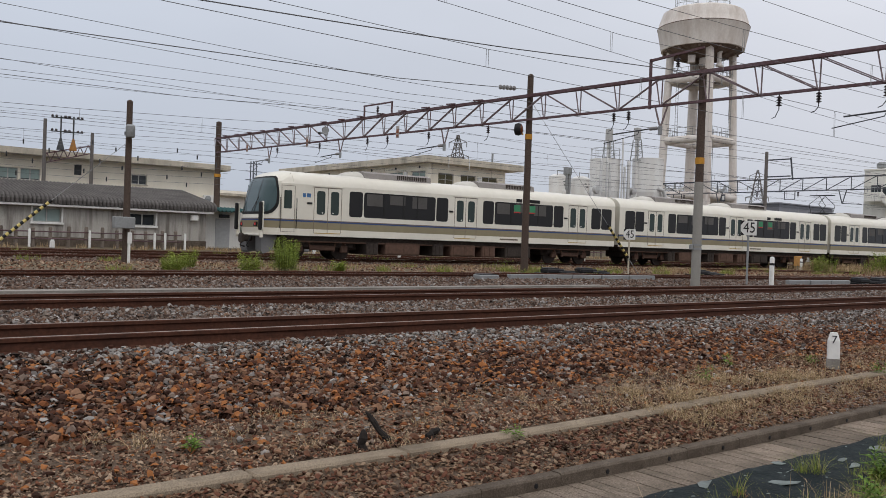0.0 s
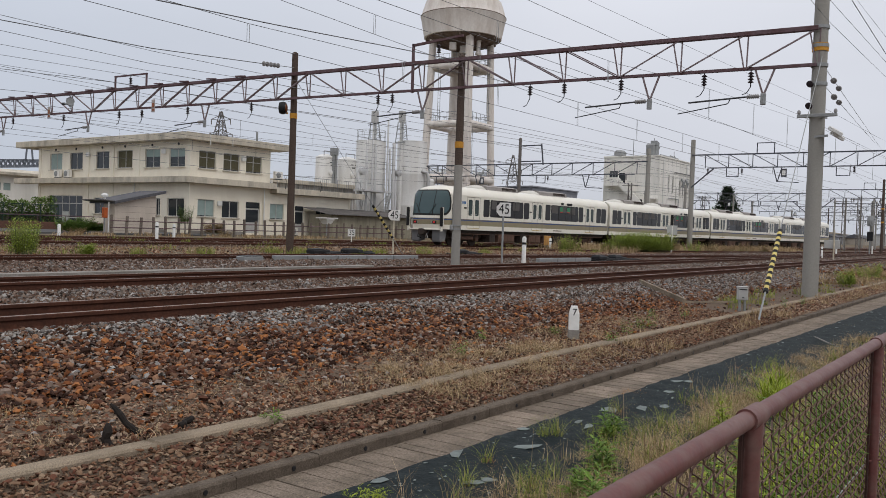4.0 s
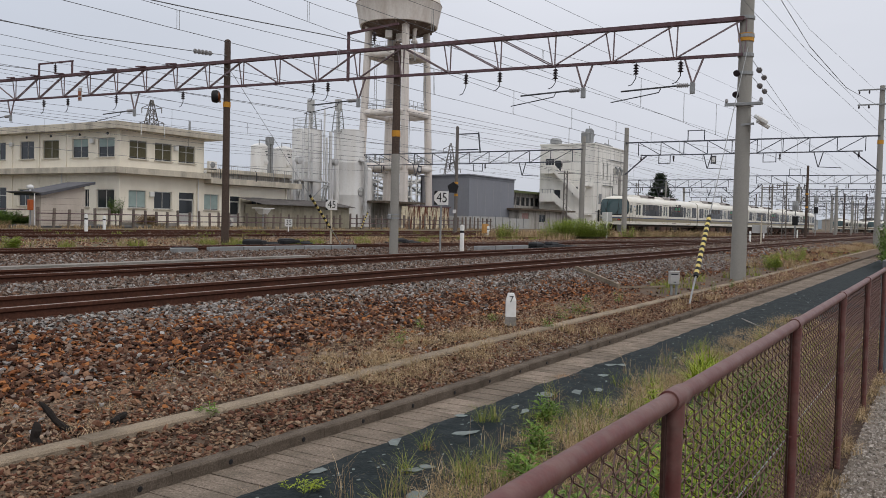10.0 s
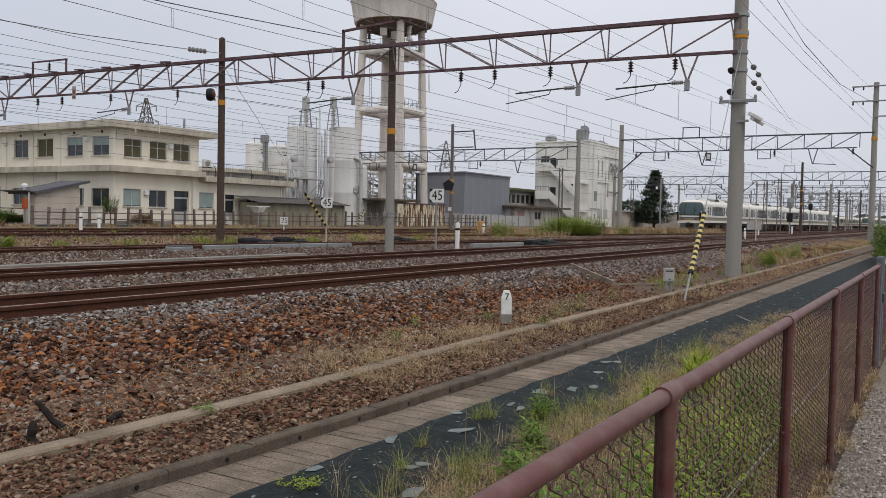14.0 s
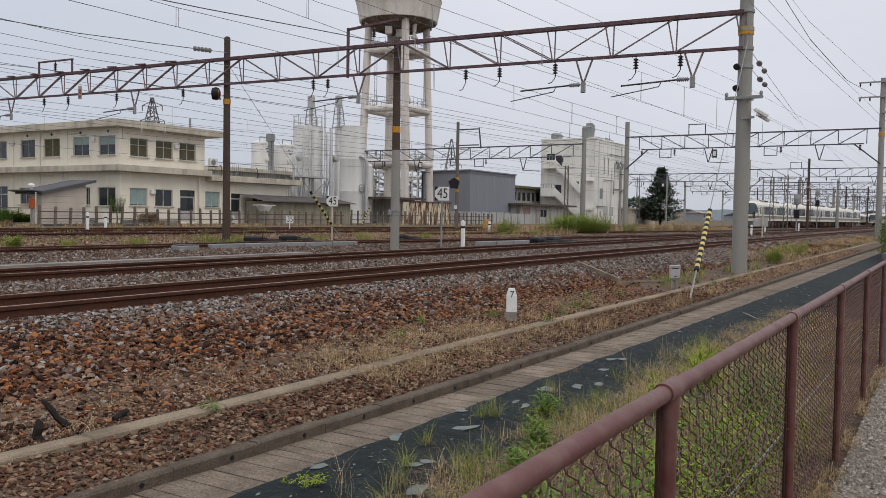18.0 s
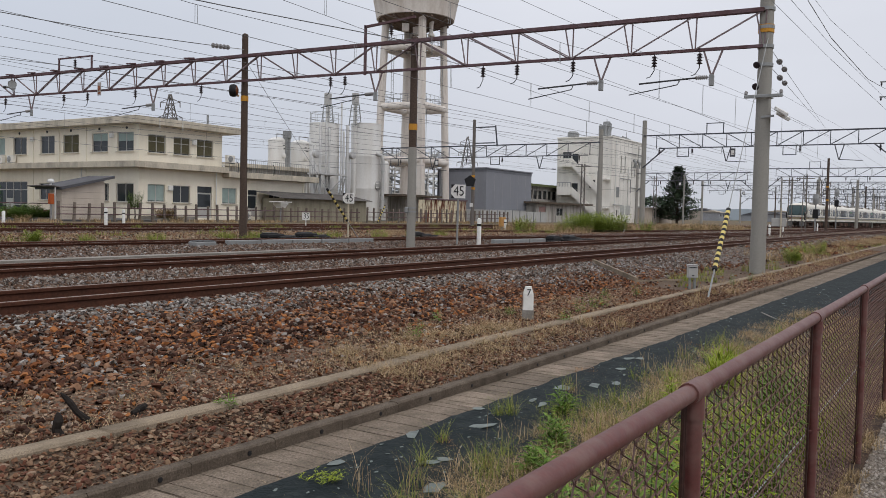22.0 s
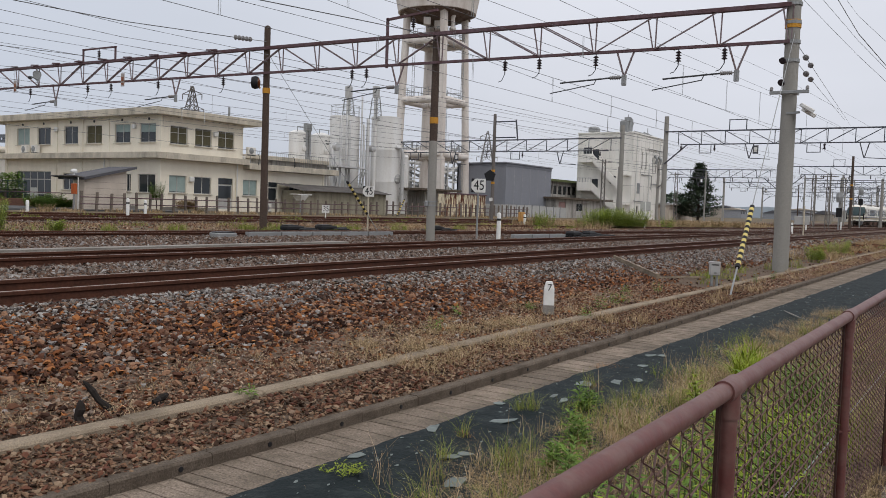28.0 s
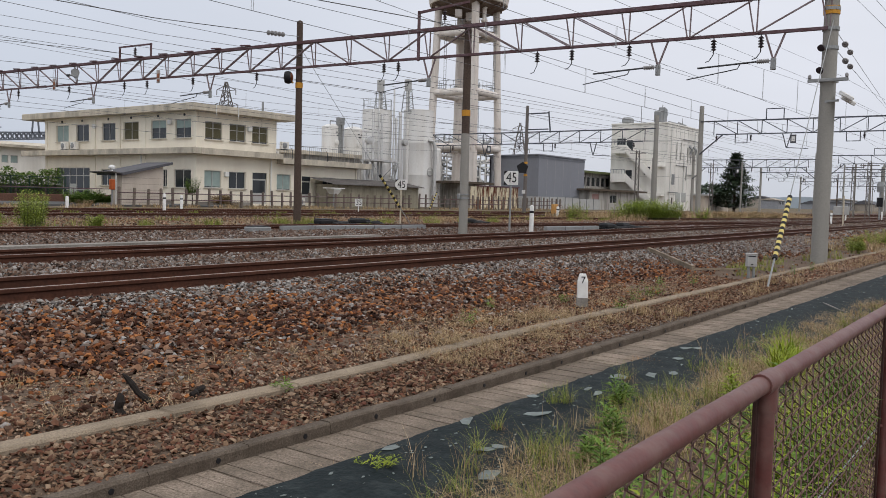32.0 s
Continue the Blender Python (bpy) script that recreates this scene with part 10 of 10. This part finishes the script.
# small portal with transformers behind the workshop
t = thing("transformer_portal", "timber-brown portal with pole transformers behind the workshop", "portal", pose(13.2, 57.6, 0.6))
for dx, h in ((0.1, 7.85), (3.0, 7.25)):
    part("mast", Geo().cyl(dx, 0, -0.2, h, 0.14, 0.10, 12), POLE_DULL, t, "", True)
part("beam", Geo().bar((0, 0, 5.6), (3.0, 0, 6.4), 0.08).bar((0, 0, 5.0), (3.0, 0, 5.9), 0.07), STEEL_RUST, t)
for k in range(6):
    part("brace", Geo().bar((k * 0.5, 0, 5.05 + k * 0.14), (k * 0.5 + 0.25, 0, 5.7 + k * 0.14), 0.05).bar((k * 0.5 + 0.25, 0, 5.7 + k * 0.14), (k * 0.5 + 0.5, 0, 5.2 + k * 0.14), 0.05), STEEL_RUST, t)
for dx, m in ((1.05, STEEL_DARK), (1.82, surface("faded_orange_cone", (0.36, 0.17, 0.05), 0.7, vary=0.2))):
    part("arm_post", Geo().bar((dx, 0, 6.6), (dx, 0, 8.15), 0.08), STEEL_DARK, t)
    part("bushing_cone", Geo().lathe(dx, 0, [(0.24, 5.95), (0.22, 6.1), (0.07, 6.7)], 12), m, t, "", True)
    for z in (7.1, 8.0):
        part("crossarm", Geo().bar((dx - 0.6, 0, z), (dx + 0.6, 0, z + 0.06), 0.06), STEEL_DARK, t)
        for e in (-0.52, -0.28, 0.28, 0.52):
            part("pin_insulator", Geo().lathe(dx + e, 0, [(0.05, z + 0.04), (0.09, z + 0.1), (0.05, z + 0.18)], 8), PORCELAIN, t)
# parked trains far down the line
for x, y in ((285.0, 19.5), (265.0, 27.0)):
    copy = copy_thing(commuter_train, pose(x, y, 0.575, 0, 0, -2.5))
    tagged(copy, "distant parked ivory commuter train down the line", "train")


# second, rounder tree beside the conifer
t = thing("broad_tree", "dark rounded broadleaf tree beside the conifer", "tree", pose(139.0, 45.5, 0.5))
part("trunk", Geo().tube([(0, 0, -0.2), (0.1, 0, 2.4), (0.3, 0.1, 4.2)], [0.25, 0.18, 0.06], 8), BARK, t)
rs = random.Random(91)
g = Geo()
for k in range(1500):
    u, a = rs.uniform(-1, 1), rs.uniform(0, 6.283)
    r = (0.6 + 0.4 * rs.random()) * (1 + 0.25 * noise.noise((math.cos(a) * 1.5, math.sin(a) * 1.5, u * 2)))
    c = (2.9 * r * math.sqrt(1 - u * u) * math.cos(a), 2.9 * r * math.sqrt(1 - u * u) * math.sin(a), 3.0 + 1.9 * r * u)
    b, L = rs.uniform(0, 6.283), rs.uniform(0.3, 0.6)
    g.add([c, (c[0] + L * math.cos(b), c[1] + L * math.sin(b), c[2] + rs.uniform(-0.2, 0.3)), (c[0] + L * math.cos(b + 0.7), c[1] + L * math.sin(b + 0.7), c[2] + rs.uniform(-0.3, 0.2))], [(0, 1, 2)])
me = bpy.data.meshes.new("crown")
me.from_pydata(g.v, [], g.f)
me.materials.append(bpy.data.materials["conifer_needles"])
part("crown", me, None, t, "dark green foliage")

# hedge with its green fence on the depot road
t = thing("hedge", "clipped leafy green hedge behind a green wire fence", "hedge", pose(28.4, 62.2, 0.6))
rs = random.Random(92)
g = Geo()
for k in range(5200):
    x, y = rs.uniform(0, 7.0), rs.uniform(-0.4, 0.5)
    top = 2.05 + 0.3 * noise.noise((x * 1.3, 0, 2.0)) + (0.35 if x > 5.3 or 2.6 < x < 3.2 else 0)
    z = top * rs.random() ** 0.6
    b, L = rs.uniform(0, 6.283), rs.uniform(0.1, 0.2)
    g.add([(x, y, z), (x + L * math.cos(b), y + L * math.sin(b), z + rs.uniform(-0.05, 0.12)), (x + L * math.cos(b + 0.9), y + L * math.sin(b + 0.9), z + rs.uniform(-0.12, 0.06))], [(0, 1, 2)])
me = bpy.data.meshes.new("foliage")
me.from_pydata(g.v, [], g.f)
me.materials.append(LEAF)
part("foliage", me, None, t, "bright green leaves")
part("stem", Geo().box(0, -0.05, -0.1, 7.0, 0.15, 1.2), BARK, t)
GREEN_PAINT = surface("dark_green_fence_paint", (0.03, 0.06, 0.045), 0.6, vary=0.2, bump=0.03)
t = thing("green_fence", "dark green wire fence in front of the hedge", "fence", pose(28.2, 61.4, 0.6))
for k in range(6):
    part("post", Geo().cyl(k * 1.4, 0, -0.1, 1.85, 0.04, n=8), GREEN_PAINT, t)
for z in (0.1, 0.95, 1.8):
    part("rail", Geo().tube([(0, 0, z), (7.0, 0, z)], 0.025, 6), GREEN_PAINT, t)
for k in range(70):
    part("wire", Geo().tube([(k * 0.1, 0.02, 0.1), (k * 0.1, 0.02, 1.8)], 0.008, 4, False), GREEN_PAINT, t)

# rail fastenings of the near track
CLIP = Geo().box(-0.05, -0.045, 0, 0.05, 0.03, 0.025, 0.008).box(-0.02, -0.03, 0.025, 0.02, 0.0, 0.05, 0.006).mesh("rail_clip", RAIL_RUST)
for y in (T1 - GAUGE / 2 - 0.085, T2 - GAUGE / 2 - 0.085):
    for k in range(48):
        part("rail_clip", CLIP, None, track_near if y < 10 else track_second, at=pose(60.6 + 0.6 * k, y - (T1 if y < 10 else T2), 0.008))
t = thing("grit_hopper", "white hopper-shaped bin on a post by the timber fence", "bin", pose(50.0, 47.2, 0.5))
part("bin", Geo().lathe(0, 0, [(0.35, 1.15), (0.5, 1.35), (0.62, 1.5), (0.62, 1.6)], 4), PAINT_WHITE, t, "white tapered bin", at=pose(0, 0, 0, 0, 0, 45))
part("lid", Geo().box(-0.8, -0.5, 1.6, 0.8, 0.5, 1.68, 0.02), PAINT_WHITE, t)
part("post", Geo().cyl(0, 0, -0.1, 1.2, 0.07, n=8), STEEL_GREY, t)
guy_wire("striped yellow and black guard on a stay by the fence", (58.7, 44.0, 0.47), (62.5, 44.0, 5.8), 1.9, 0.06, 13, 0.1)
t = thing("white_column", "slim white tank column beside the tall tank", "column", pose(72.0, 53.2, 0.5))
part("shell", Geo().lathe(0, 0, [(0.55, 0), (0.55, 6.2), (0.4, 6.4), (0.1, 6.45)], 20), TANK_WHITE, t, "", True)
part("base_flange", Geo().cyl(0, 0, 0, 0.15, 0.68, n=20), STEEL_GREY, t)

# dry brown weeds standing among the green clumps
for i, (x, y, h) in enumerate(((47.0, 24.2, 0.9), (48.2, 24.6, 0.75), (57.8, 21.8, 0.8), (59.2, 21.4, 0.95), (62.5, 21.0, 0.8), (65.0, 20.6, 0.9), (68.0, 20.2, 0.7), (71.5, 19.8, 0.9), (76.0, 19.4, 0.8), (26.3, 44.2, 0.5), (37.2, 44.4, 0.6))):
    leafy_weed("dry_weed", "tall dry brown weed in the verge", pose(x, y, 0.47), h, 26, 22, 0.16, GRASS_DRY, 210 + i, 0.4, "weed", "dry weeds")


def motions():
    """The train draws away along the siding, slowing gently."""
    rows = []
    for t, x in ((0, 15.9), (2, 28.6), (4, 40.9), (6, 53.1), (8, 64.9), (10, 76.4), (13, 94.0), (16, 109.5), (19, 123.6), (23, 140.5), (28, 160.5), (32, 175.5)):
        rows.append((t, pose(x, train_line(x), 0.575, 0, 0, -4.43)))
    walk(commuter_train, rows)


motions()
